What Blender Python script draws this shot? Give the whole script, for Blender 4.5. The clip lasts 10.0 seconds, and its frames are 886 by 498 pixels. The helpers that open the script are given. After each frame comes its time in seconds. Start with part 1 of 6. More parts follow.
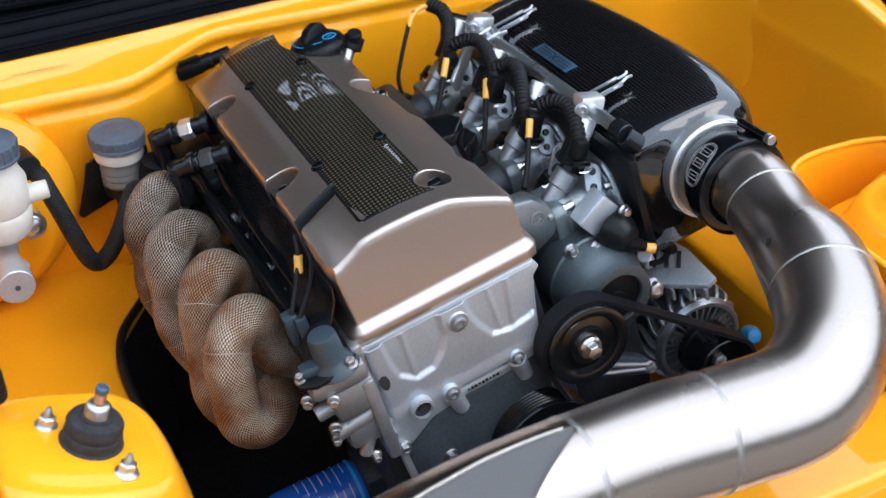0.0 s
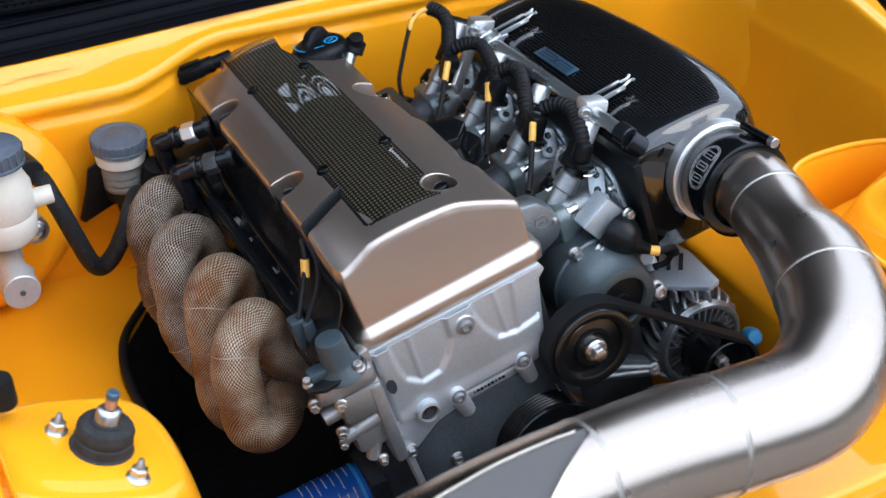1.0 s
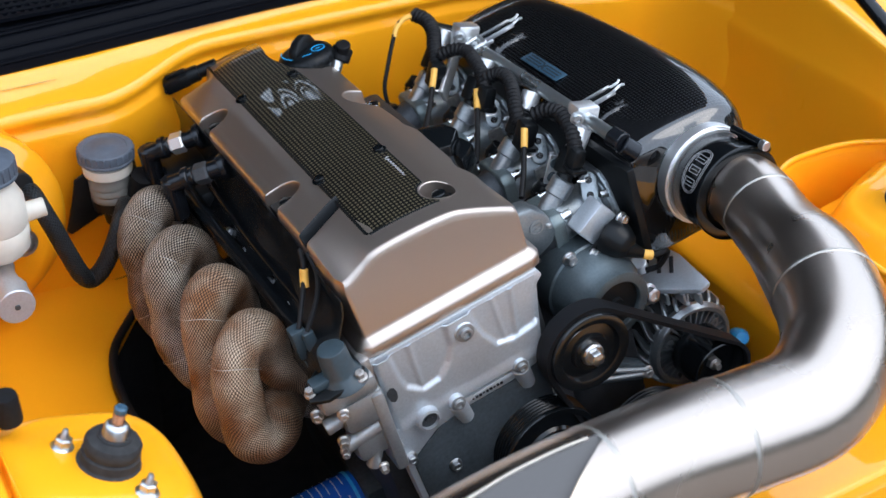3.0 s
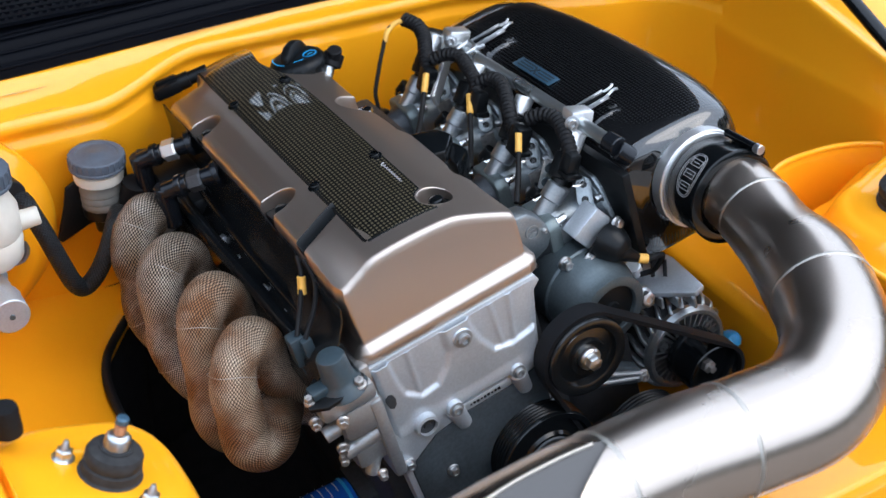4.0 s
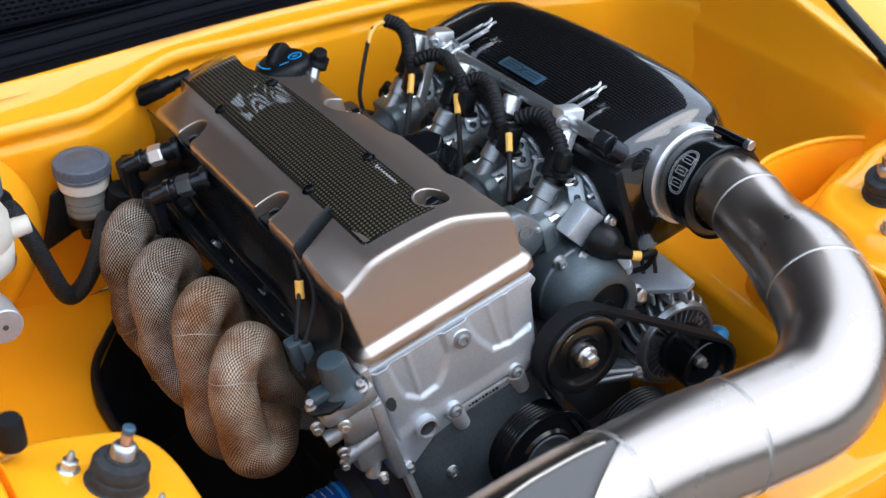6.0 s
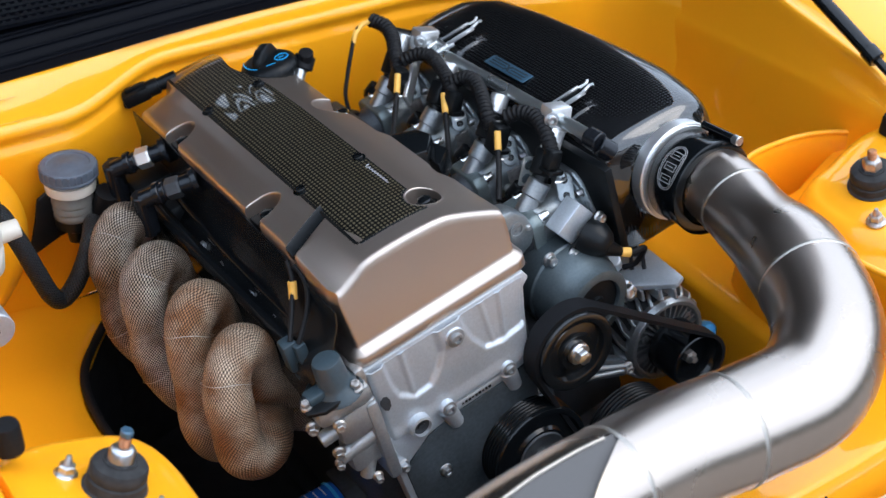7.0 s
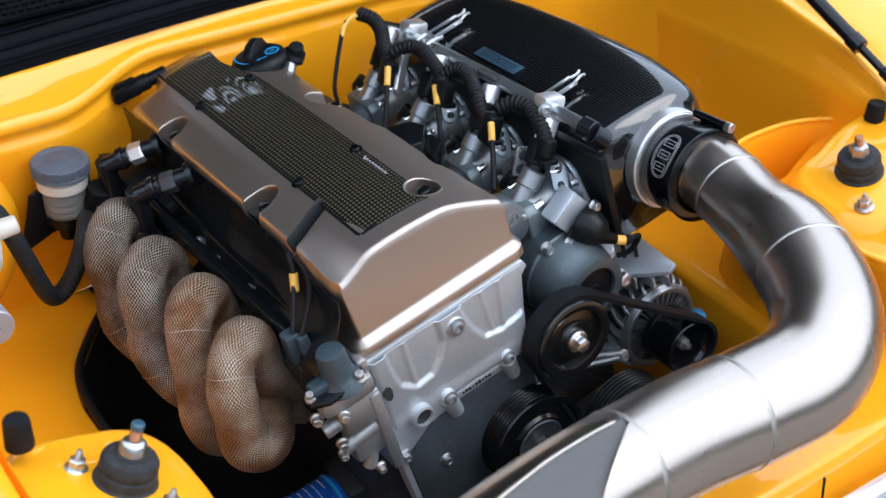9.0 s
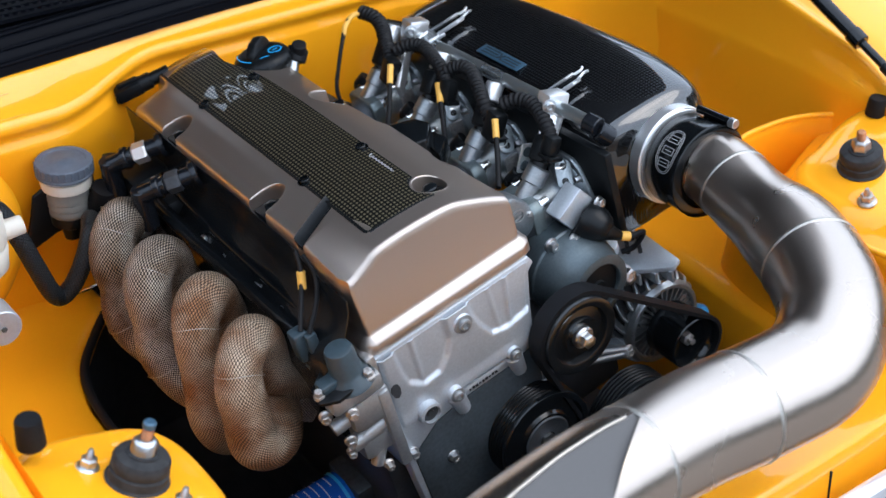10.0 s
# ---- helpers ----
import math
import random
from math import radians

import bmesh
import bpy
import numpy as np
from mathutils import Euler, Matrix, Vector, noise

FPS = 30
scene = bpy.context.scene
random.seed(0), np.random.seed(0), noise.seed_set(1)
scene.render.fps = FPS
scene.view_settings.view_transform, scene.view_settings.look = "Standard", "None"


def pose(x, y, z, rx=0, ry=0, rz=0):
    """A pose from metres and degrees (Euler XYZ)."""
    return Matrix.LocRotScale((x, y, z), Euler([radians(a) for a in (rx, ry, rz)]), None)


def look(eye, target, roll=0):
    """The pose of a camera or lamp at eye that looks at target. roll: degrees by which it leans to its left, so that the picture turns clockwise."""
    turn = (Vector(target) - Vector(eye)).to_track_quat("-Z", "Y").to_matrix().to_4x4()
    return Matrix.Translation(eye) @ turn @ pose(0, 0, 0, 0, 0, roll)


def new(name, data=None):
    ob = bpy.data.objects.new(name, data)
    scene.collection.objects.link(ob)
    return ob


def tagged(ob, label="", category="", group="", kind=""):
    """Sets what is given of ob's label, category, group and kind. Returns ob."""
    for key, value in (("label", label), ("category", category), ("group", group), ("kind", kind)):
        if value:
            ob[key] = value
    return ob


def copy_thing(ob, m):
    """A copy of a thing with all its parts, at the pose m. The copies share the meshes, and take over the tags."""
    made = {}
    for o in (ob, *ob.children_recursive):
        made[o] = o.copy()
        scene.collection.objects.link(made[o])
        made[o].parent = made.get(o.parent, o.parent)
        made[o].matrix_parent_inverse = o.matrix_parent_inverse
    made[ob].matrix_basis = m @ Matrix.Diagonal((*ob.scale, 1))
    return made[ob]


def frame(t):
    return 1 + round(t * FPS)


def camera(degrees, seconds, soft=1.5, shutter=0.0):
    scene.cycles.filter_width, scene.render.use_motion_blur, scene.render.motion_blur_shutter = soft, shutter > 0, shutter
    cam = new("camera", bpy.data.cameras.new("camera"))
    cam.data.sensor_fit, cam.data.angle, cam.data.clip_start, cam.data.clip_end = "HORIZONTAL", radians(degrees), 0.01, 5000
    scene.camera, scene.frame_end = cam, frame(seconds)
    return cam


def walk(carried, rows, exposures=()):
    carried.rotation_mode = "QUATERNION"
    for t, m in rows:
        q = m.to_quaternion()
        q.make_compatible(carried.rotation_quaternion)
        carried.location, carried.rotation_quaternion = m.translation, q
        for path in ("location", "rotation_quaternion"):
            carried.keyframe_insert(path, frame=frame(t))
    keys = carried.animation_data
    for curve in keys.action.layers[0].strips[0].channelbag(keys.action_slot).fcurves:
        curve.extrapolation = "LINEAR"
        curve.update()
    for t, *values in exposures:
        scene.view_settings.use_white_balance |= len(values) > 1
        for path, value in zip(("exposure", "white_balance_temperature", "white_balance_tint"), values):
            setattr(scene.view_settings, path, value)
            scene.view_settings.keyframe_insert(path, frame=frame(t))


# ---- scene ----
cam = camera(34.9, 10.0)
cam.data.dof.use_dof, cam.data.dof.focus_distance, cam.data.dof.aperture_fstop = True, 1.50, 5.6
PATH = [
    (0, (-0.041, -0.159, 1.665), (0.699, 1.315, 0.532), 0.8),
    (0.5, (-0.052, -0.154, 1.667), (0.699, 1.313, 0.535), 0.9),
    (1, (-0.064, -0.149, 1.669), (0.699, 1.313, 0.538), 1.1),
    (1.5, (-0.075, -0.144, 1.672), (0.701, 1.312, 0.542), 1.3),
    (2, (-0.086, -0.139, 1.673), (0.707, 1.31, 0.545), 1.4),
    (2.5, (-0.097, -0.132, 1.674), (0.713, 1.307, 0.545), 1.5),
    (4, (-0.129, -0.106, 1.679), (0.734, 1.302, 0.551), 2.0),
    (4.5, (-0.138, -0.1, 1.679), (0.74, 1.3, 0.553), 2.1),
    (5, (-0.149, -0.092, 1.678), (0.746, 1.298, 0.552), 2.2),
    (5.5, (-0.159, -0.084, 1.678), (0.75, 1.296, 0.551), 2.3),
    (7, (-0.189, -0.067, 1.677), (0.771, 1.28, 0.551), 2.4),
    (7.5, (-0.198, -0.063, 1.677), (0.778, 1.272, 0.552), 2.5),
    (8, (-0.21, -0.059, 1.676), (0.782, 1.266, 0.553), 2.6),
    (8.5, (-0.221, -0.055, 1.674), (0.782, 1.262, 0.551), 2.7),
    (9, (-0.23, -0.051, 1.672), (0.778, 1.26, 0.547), 2.7),
    (9.5, (-0.238, -0.047, 1.672), (0.774, 1.259, 0.545), 2.6),
    (10, (-0.246, -0.043, 1.671), (0.774, 1.259, 0.545), 2.6),
]
walk(cam, [(t, look(eye, target, roll)) for t, eye, target, roll in PATH])

# ---------- light ----------
SUN_AZ, SUN_EL = 138.0, 58.0          # degrees: clockwise from +y, above the horizon
world = bpy.data.worlds.new("sky")
scene.world = world
world.use_nodes = True
wn = world.node_tree.nodes
sky = wn.new("ShaderNodeTexSky")
sky.sky_type = "NISHITA"
sky.sun_disc = False
sky.sun_elevation = radians(SUN_EL)
sky.sun_rotation = radians(SUN_AZ)
sky.air_density, sky.dust_density, sky.ozone_density = 1.2, 4.0, 1.0
cloud = wn.new("ShaderNodeMix")          # thin overcast over the clear sky
cloud.data_type = "RGBA"
cloud.inputs["Factor"].default_value = 0.72
cloud.inputs["B"].default_value = (11.8, 14.2, 17.9, 1)
world.node_tree.links.new(sky.outputs[0], cloud.inputs["A"])
world.node_tree.links.new(cloud.outputs["Result"], wn["Background"].inputs[0])
wn["Background"].inputs[1].default_value = 0.165
sun_data = bpy.data.lights.new("sun", "SUN")
sun_data.energy, sun_data.angle, sun_data.color = 0.8, radians(40), (1.0, 0.97, 0.93)
sun = new("sun", sun_data)
sun_way = Vector((math.sin(radians(SUN_AZ)) * math.cos(radians(SUN_EL)), math.cos(radians(SUN_AZ)) * math.cos(radians(SUN_EL)), math.sin(radians(SUN_EL))))
sun.matrix_world = look(sun_way * 20, (0, 0, 0))
scene.view_settings.exposure = 0.21


# ---------- materials ----------
def material(name, colour, rough=0.5, metal=0.0, coat=0.0, coat_rough=0.03, spec=0.5, vary=0.12, grain=180.0, bump=0.0, stain=9.0,
             second=None, rough_vary=0.08, trans=0.0, sss=0.0, use_random=False):
    """A Principled surface with grain and stains at two scales."""
    m = bpy.data.materials.new(name)
    m.use_nodes = True
    n, l = m.node_tree.nodes, m.node_tree.links
    b = n["Principled BSDF"]
    b.inputs["Metallic"].default_value = metal
    b.inputs["Coat Weight"].default_value = coat
    b.inputs["Coat Roughness"].default_value = coat_rough
    b.inputs["Specular IOR Level"].default_value = spec
    b.inputs["Transmission Weight"].default_value = trans
    b.inputs["Subsurface Weight"].default_value = sss
    b.inputs["Subsurface Radius"].default_value = (0.01, 0.01, 0.01)
    tc = n.new("ShaderNodeTexCoord")
    big = n.new("ShaderNodeTexNoise")
    big.inputs["Scale"].default_value, big.inputs["Detail"].default_value = stain, 5.0
    fine = n.new("ShaderNodeTexNoise")
    fine.inputs["Scale"].default_value, fine.inputs["Detail"].default_value = grain, 4.0
    l.new(tc.outputs["Object"], big.inputs["Vector"])
    l.new(tc.outputs["Object"], fine.inputs["Vector"])
    mixn = n.new("ShaderNodeMath")
    mixn.operation = "ADD"
    l.new(big.outputs[0], mixn.inputs[0])
    l.new(fine.outputs[0], mixn.inputs[1])
    ramp = n.new("ShaderNodeMapRange")
    ramp.inputs["From Min"].default_value, ramp.inputs["From Max"].default_value = 0.6, 1.4
    l.new(mixn.outputs[0], ramp.inputs["Value"])
    mix = n.new("ShaderNodeMix")
    mix.data_type = "RGBA"
    lo = second or tuple(c * (1 - vary) for c in colour)
    hi = tuple(min(1.0, c * (1 + vary)) for c in colour)
    mix.inputs["A"].default_value, mix.inputs["B"].default_value = (*lo, 1), (*hi, 1)
    l.new(ramp.outputs[0], mix.inputs["Factor"])
    l.new(mix.outputs["Result"], b.inputs["Base Color"])
    rr = n.new("ShaderNodeMapRange")
    rr.inputs["To Min"].default_value, rr.inputs["To Max"].default_value = max(0.02, rough - rough_vary), min(1, rough + rough_vary)
    l.new(big.outputs[0], rr.inputs["Value"])
    l.new(rr.outputs[0], b.inputs["Roughness"])
    if bump:
        bp = n.new("ShaderNodeBump")
        bp.inputs["Strength"].default_value, bp.inputs["Distance"].default_value = bump, 0.001
        l.new(fine.outputs[0], bp.inputs["Height"])
        l.new(bp.outputs[0], b.inputs["Normal"])
    return m


def weave(name, dark, light, pitch, rough, metal=0.0, coat=1.0, use_uv=False, bump=0.0, tint=None, contrast=1.0, twill=False, rows=0.0, lo=0.35, hi=0.75, spec=0.5, warp=0.0, coat_ior=1.5):
    """Crossing strands: squares that alternate along both ways, fading into one another."""
    m = bpy.data.materials.new(name)
    m.use_nodes = True
    n, l = m.node_tree.nodes, m.node_tree.links
    b = n["Principled BSDF"]
    b.inputs["Metallic"].default_value, b.inputs["Roughness"].default_value = metal, rough
    b.inputs["Coat Weight"].default_value, b.inputs["Coat Roughness"].default_value = coat, 0.02
    b.inputs["Coat IOR"].default_value = coat_ior
    b.inputs["Specular IOR Level"].default_value = spec
    tc = n.new("ShaderNodeTexCoord")
    sep = n.new("ShaderNodeSeparateXYZ")
    where = tc.outputs["UV" if use_uv else "Object"]
    if warp:
        wob = n.new("ShaderNodeTexNoise")
        wob.inputs["Scale"].default_value, wob.inputs["Detail"].default_value = 34.0, 3.0
        l.new(tc.outputs["Object"], wob.inputs["Vector"])
        half = n.new("ShaderNodeVectorMath")
        half.operation = "MULTIPLY_ADD"
        half.inputs[1].default_value, half.inputs[2].default_value = (warp,) * 3, (-0.5 * warp,) * 3
        l.new(wob.outputs["Color"], half.inputs[0])
        both = n.new("ShaderNodeVectorMath")
        both.operation = "ADD"
        l.new(where, both.inputs[0])
        l.new(half.outputs[0], both.inputs[1])
        where = both.outputs[0]
    l.new(where, sep.inputs[0])

    def op(kind, a, c=None):
        q = n.new("ShaderNodeMath")
        q.operation = kind
        for i, v in enumerate((a, c)):
            if v is None:
                continue
            if isinstance(v, (int, float)):
                q.inputs[i].default_value = v
            else:
                l.new(v, q.inputs[i])
        return q.outputs[0]
    k = 2 * math.pi / pitch
    u, v = op("MULTIPLY", sep.outputs[0], k), op("MULTIPLY", sep.outputs[1], k)
    if twill:
        a, c = op("ADD", u, v), op("SUBTRACT", u, v)
        h = op("MULTIPLY", op("SINE", op("MULTIPLY", a, 0.5)), op("SINE", op("MULTIPLY", c, 0.5)))
    elif rows:
        h = op("MULTIPLY", op("ABSOLUTE", op("SINE", op("MULTIPLY", u, 0.5 * rows))), op("ABSOLUTE", op("SINE", op("MULTIPLY", v, 0.5))))
    else:
        h = op("MULTIPLY", op("SINE", u), op("SINE", v))
    h = op("MULTIPLY", h, contrast)
    h = op("MULTIPLY", op("ADD", h, 1.0), 0.5)
    big = n.new("ShaderNodeTexNoise")
    big.inputs["Scale"].default_value, big.inputs["Detail"].default_value = 24.0, 7.0
    l.new(tc.outputs["Object"], big.inputs["Vector"])
    mix = n.new("ShaderNodeMix")
    mix.data_type = "RGBA"
    mix.inputs["A"].default_value, mix.inputs["B"].default_value = (*dark, 1), (*light, 1)
    sharp = n.new("ShaderNodeMapRange")
    sharp.interpolation_type = "SMOOTHSTEP"
    sharp.inputs["From Min"].default_value, sharp.inputs["From Max"].default_value = lo, hi
    l.new(h, sharp.inputs["Value"])
    l.new(sharp.outputs[0], mix.inputs["Factor"])
    last = mix.outputs["Result"]
    if tint:
        t2 = n.new("ShaderNodeMix")
        t2.data_type, t2.blend_type = "RGBA", "MULTIPLY"
        t2.inputs["B"].default_value = (*tint, 1)
        mr = n.new("ShaderNodeMapRange")
        mr.inputs["From Min"].default_value, mr.inputs["From Max"].default_value = 0.4, 0.65
        l.new(big.outputs[0], mr.inputs["Value"])
        l.new(mr.outputs[0], t2.inputs["Factor"])
        l.new(last, t2.inputs["A"])
        last = t2.outputs["Result"]
    l.new(last, b.inputs["Base Color"])
    if bump:
        bp = n.new("ShaderNodeBump")
        bp.inputs["Strength"].default_value, bp.inputs["Distance"].default_value = bump, 0.0012
        l.new(h, bp.inputs["Height"])
        l.new(bp.outputs[0], b.inputs["Normal"])
    return m


YELLOW = material("yellow_car_paint", (0.94, 0.378, 0.010), 0.40, spec=0.15, coat=0.8, coat_rough=0.03, vary=0.05, grain=900, stain=3)
YELLOW_WORN = material("yellow_paint_rubbed", (0.30, 0.17, 0.02), 0.6, vary=0.3, grain=60, second=(0.75, 0.42, 0.02))
BRONZE = material("bronze_satin_paint", (0.520, 0.435, 0.375), 0.36, metal=0.95, vary=0.04, grain=1500, bump=0.012, stain=5, coat=0.15, coat_rough=0.15, rough_vary=0.03)
CARBON = weave("carbon_cloth_lacquered", (0.003, 0.003, 0.003), (0.29, 0.25, 0.165), 0.0050, 0.40, metal=0.75, rows=1.15, lo=0.66, hi=0.95)
CARBON_FINE = weave("carbon_cloth_gloss", (0.004, 0.0045, 0.0055), (0.020, 0.0215, 0.024), 0.0042, 0.36, metal=0.6, twill=True, spec=0.2, coat_ior=1.8)
# sleeve tints also hold orange reflected from the yellow body
MESH = weave("woven_steel_sleeve", (0.012, 0.010, 0.009), (0.60, 0.53, 0.46), 0.0034, 0.42, metal=0.7, coat=0.0, use_uv=True, bump=1.0, tint=(0.46, 0.33, 0.23), warp=0.0060)
MESH_TAN = weave("tan_steel_sleeve", (0.085, 0.062, 0.044), (0.58, 0.455, 0.345), 0.0033, 0.48, metal=0.6, coat=0.0, use_uv=True, bump=0.9, tint=(0.56, 0.34, 0.21), warp=0.0070)
BRAID = weave("black_braid", (0.004, 0.005, 0.006), (0.014, 0.018, 0.022), 0.0043, 0.5, coat=0.0, use_uv=True, bump=0.8, spec=0.3)
DUSTY = material("dusty_rubber", (0.030, 0.030, 0.031), 0.7, spec=0.2, vary=0.4, grain=150, bump=0.2, stain=40)
BELLOWS = material("grey_ridged_plastic", (0.17, 0.168, 0.155), 0.5, vary=0.12, grain=150)
CAST = material("cast_aluminium", (0.51, 0.55, 0.59), 0.46, metal=0.65, vary=0.13, grain=420, bump=0.07, stain=16)
CAST_DARK = material("dark_cast_aluminium", (0.06, 0.066, 0.074), 0.55, metal=0.6, vary=0.25, grain=300, bump=0.3, stain=18)
CAST_GREY = material("grey_cast_metal", (0.10, 0.125, 0.137), 0.42, metal=0.6, vary=0.2, grain=350, bump=0.2, stain=15)
CAST_MID = material("grey_cast_aluminium", (0.34, 0.355, 0.365), 0.45, metal=0.75, vary=0.15, grain=380, bump=0.2, stain=18)
CAST_LOW = material("slate_cast_aluminium", (0.058, 0.072, 0.083), 0.5, metal=0.6, vary=0.35, grain=200, bump=0.1, stain=22)
CAST_ALT = material("weathered_cast_aluminium", (0.31, 0.33, 0.345), 0.40, metal=0.9, vary=0.2, grain=350, bump=0.12, stain=22)
CAST_FLANGE = material("greenish_cast_aluminium", (0.17, 0.205, 0.21), 0.46, metal=0.6, vary=0.2, grain=350, bump=0.12, stain=20)
CAST_TB = material("dull_cast_aluminium", (0.31, 0.34, 0.355), 0.42, metal=0.92, vary=0.18, grain=380, bump=0.25, stain=20)
RAIL = material("anodised_grey_tube", (0.46, 0.50, 0.51), 0.28, metal=0.9, vary=0.08)
ALU = material("machined_aluminium", (0.82, 0.82, 0.82), 0.40, metal=0.9, vary=0.06, grain=700, bump=0.08)
STEEL = material("zinc_steel", (0.56, 0.57, 0.58), 0.33, metal=1.0, vary=0.2, grain=260, bump=0.1, stain=40)
STEEL_WORN = material("worn_bolt_steel", (0.43, 0.41, 0.395), 0.42, metal=0.9, vary=0.4, grain=200, bump=0.2, stain=60)
CHROME = material("polished_chrome", (0.80, 0.80, 0.80), 0.10, metal=1.0, vary=0.05, grain=300, rough_vary=0.03)
# dark base stands in for the dark bonnet mirrored in the flat plate
PLATE = material("darkened_titanium_plate", (0.088, 0.085, 0.085), 0.6, metal=0.4, vary=0.06, grain=500, bump=0.05)
TITAN = material("brushed_titanium_tube", (0.505, 0.430, 0.372), 0.265, metal=1.0, vary=0.05, grain=600, bump=0.05, stain=6)
WELD = material("weld_bead", (0.44, 0.41, 0.37), 0.42, metal=1.0, vary=0.25, grain=500, bump=0.4)
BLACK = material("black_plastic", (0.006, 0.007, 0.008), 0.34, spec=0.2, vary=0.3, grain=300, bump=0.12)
BLACK_SHEEN = material("black_enamel", (0.007, 0.008, 0.009), 0.20, spec=0.6, vary=0.2, grain=60, bump=0.05)
BLACK_GLOSS = material("black_gloss", (0.004, 0.005, 0.006), 0.16, spec=0.4, vary=0.2, grain=200)
RUBBER = material("black_rubber", (0.008, 0.008, 0.009), 0.55, spec=0.2, vary=0.3, grain=240, bump=0.25)
BELT = material("belt_rubber", (0.007, 0.0075, 0.009), 0.6, spec=0.15, vary=0.2, grain=500, bump=0.2)
# black of the underside; also stands in for shade in hollows and slots
FLAT_BLACK = material("black_underside_and_shade", (0.026, 0.026, 0.028), 0.7, spec=0.1, vary=0.4, grain=60, bump=0.3)
COWL = material("black_cowl_plastic", (0.003, 0.0037, 0.006), 0.55, spec=0.06, vary=0.2, grain=400, bump=0.15)
ANODISED = material("black_anodised_aluminium", (0.010, 0.012, 0.016), 0.24, metal=0.4, vary=0.15, grain=400)
GREY_CAP = material("faded_grey_plastic", (0.078, 0.096, 0.125), 0.6, vary=0.22, grain=120, bump=0.2, stain=30)
WHITE_PLASTIC = material("yellowed_white_plastic", (0.62, 0.58, 0.51), 0.42, vary=0.06, grain=120, sss=0.3)
SOLENOID = material("blue_grey_plastic", (0.030, 0.048, 0.060), 0.38, vary=0.2, grain=200, bump=0.1)
BLUE = material("blue_plastic", (0.015, 0.35, 0.72), 0.35, vary=0.1)
BLUE_TIN = material("blue_painted_tin", (0.012, 0.11, 0.52), 0.25, vary=0.08, coat=0.6)
TAG = material("yellow_tape", (0.78, 0.42, 0.08), 0.5, vary=0.15, grain=160)
BADGE = material("blue_foil_badge", (0.055, 0.12, 0.18), 0.35, metal=0.4, vary=0.15)
BADGE_DARK = material("dark_foil_print", (0.012, 0.018, 0.025), 0.4)
EMBLEM = material("grey_engraving", (0.30, 0.30, 0.31), 0.4)
WHITE_MARK = material("white_print", (0.62, 0.63, 0.64), 0.4)
COPPER = material("heated_thread", (0.40, 0.17, 0.08), 0.4, metal=0.8, vary=0.3)
LINING = material("black_felt_lining", (0.011, 0.011, 0.012), 0.8, spec=0.05, vary=0.4, grain=60, bump=0.3)
PAVING = material("pale_paving", (0.22, 0.19, 0.165), 0.85, vary=0.3, grain=90, bump=0.4)
GREEN = material("hedge_leaves", (0.045, 0.055, 0.035), 0.7, vary=0.6, grain=3, stain=0.6)
SILVER = material("silver_trim", (0.70, 0.74, 0.80), 0.2, metal=0.6, vary=0.05)


# ---------- shape helpers ----------
def finish(bm, mat, sharp=0.7):
    bmesh.ops.recalc_face_normals(bm, faces=bm.faces[:])
    for f in bm.faces:
        f.smooth = True
    for e in bm.edges:
        if len(e.link_faces) == 2 and e.calc_face_angle(0) > sharp:
            e.smooth = False
    me = bpy.data.meshes.new("mesh")
    bm.to_mesh(me)
    bm.free()
    for one in (mat if isinstance(mat, (list, tuple)) else (mat,)):
        me.materials.append(one)
    return me


def thing(name, label, category, m=None, group="", kind=""):
    ob = new(name)
    ob.empty_display_size = 0.05
    ob.matrix_world = m or Matrix()
    return tagged(ob, label, category, group, kind)


def part(name, bm, mat, parent, label="", sharp=0.7):
    me = finish(bm, mat, sharp)
    ob = new(name, me)
    me.name = name
    ob.parent = parent
    if label:
        tagged(ob, label)
    return ob


def solo(name, bm, mat, label, category, m=None, group="", kind="", sharp=0.7):
    ob = new(name, finish(bm, mat, sharp))
    if m is not None:
        ob.matrix_world = m
    return tagged(ob, label, category, group, kind)


def axis_frame(p, way):
    """A frame at p whose z runs along way."""
    return Matrix.Translation(p) @ Vector(way).to_track_quat("Z", "Y").to_matrix().to_4x4()


def box(bm, centre, size, bevel=0.002, m=None, seg=2, rot=None):
    b2 = bmesh.new()
    bmesh.ops.create_cube(b2, size=1.0)
    bmesh.ops.scale(b2, vec=size, verts=b2.verts)
    if bevel:
        bmesh.ops.bevel(b2, geom=b2.edges[:], offset=min(bevel, min(size) * 0.45), segments=seg, affect="EDGES", profile=0.5)
    mm = Matrix.Translation(centre) @ (Euler([radians(a) for a in rot]).to_matrix().to_4x4() if rot else Matrix())
    if m is not None:
        mm = m @ mm
    merge(bm, b2, mm)
    return bm


def merge(bm, b2, m=None):
    if m is not None:
        bmesh.ops.transform(b2, matrix=m, verts=b2.verts)
    uv = bm.loops.layers.uv.verify()
    uv2 = b2.loops.layers.uv.verify()
    made = {v: bm.verts.new(v.co) for v in b2.verts}
    for f in b2.faces:
        try:
            g = bm.faces.new([made[v] for v in f.verts])
        except ValueError:
            continue
        g.material_index = f.material_index
        for a, c in zip(g.loops, f.loops):
            a[uv].uv = c[uv2].uv
    b2.free()
    return bm


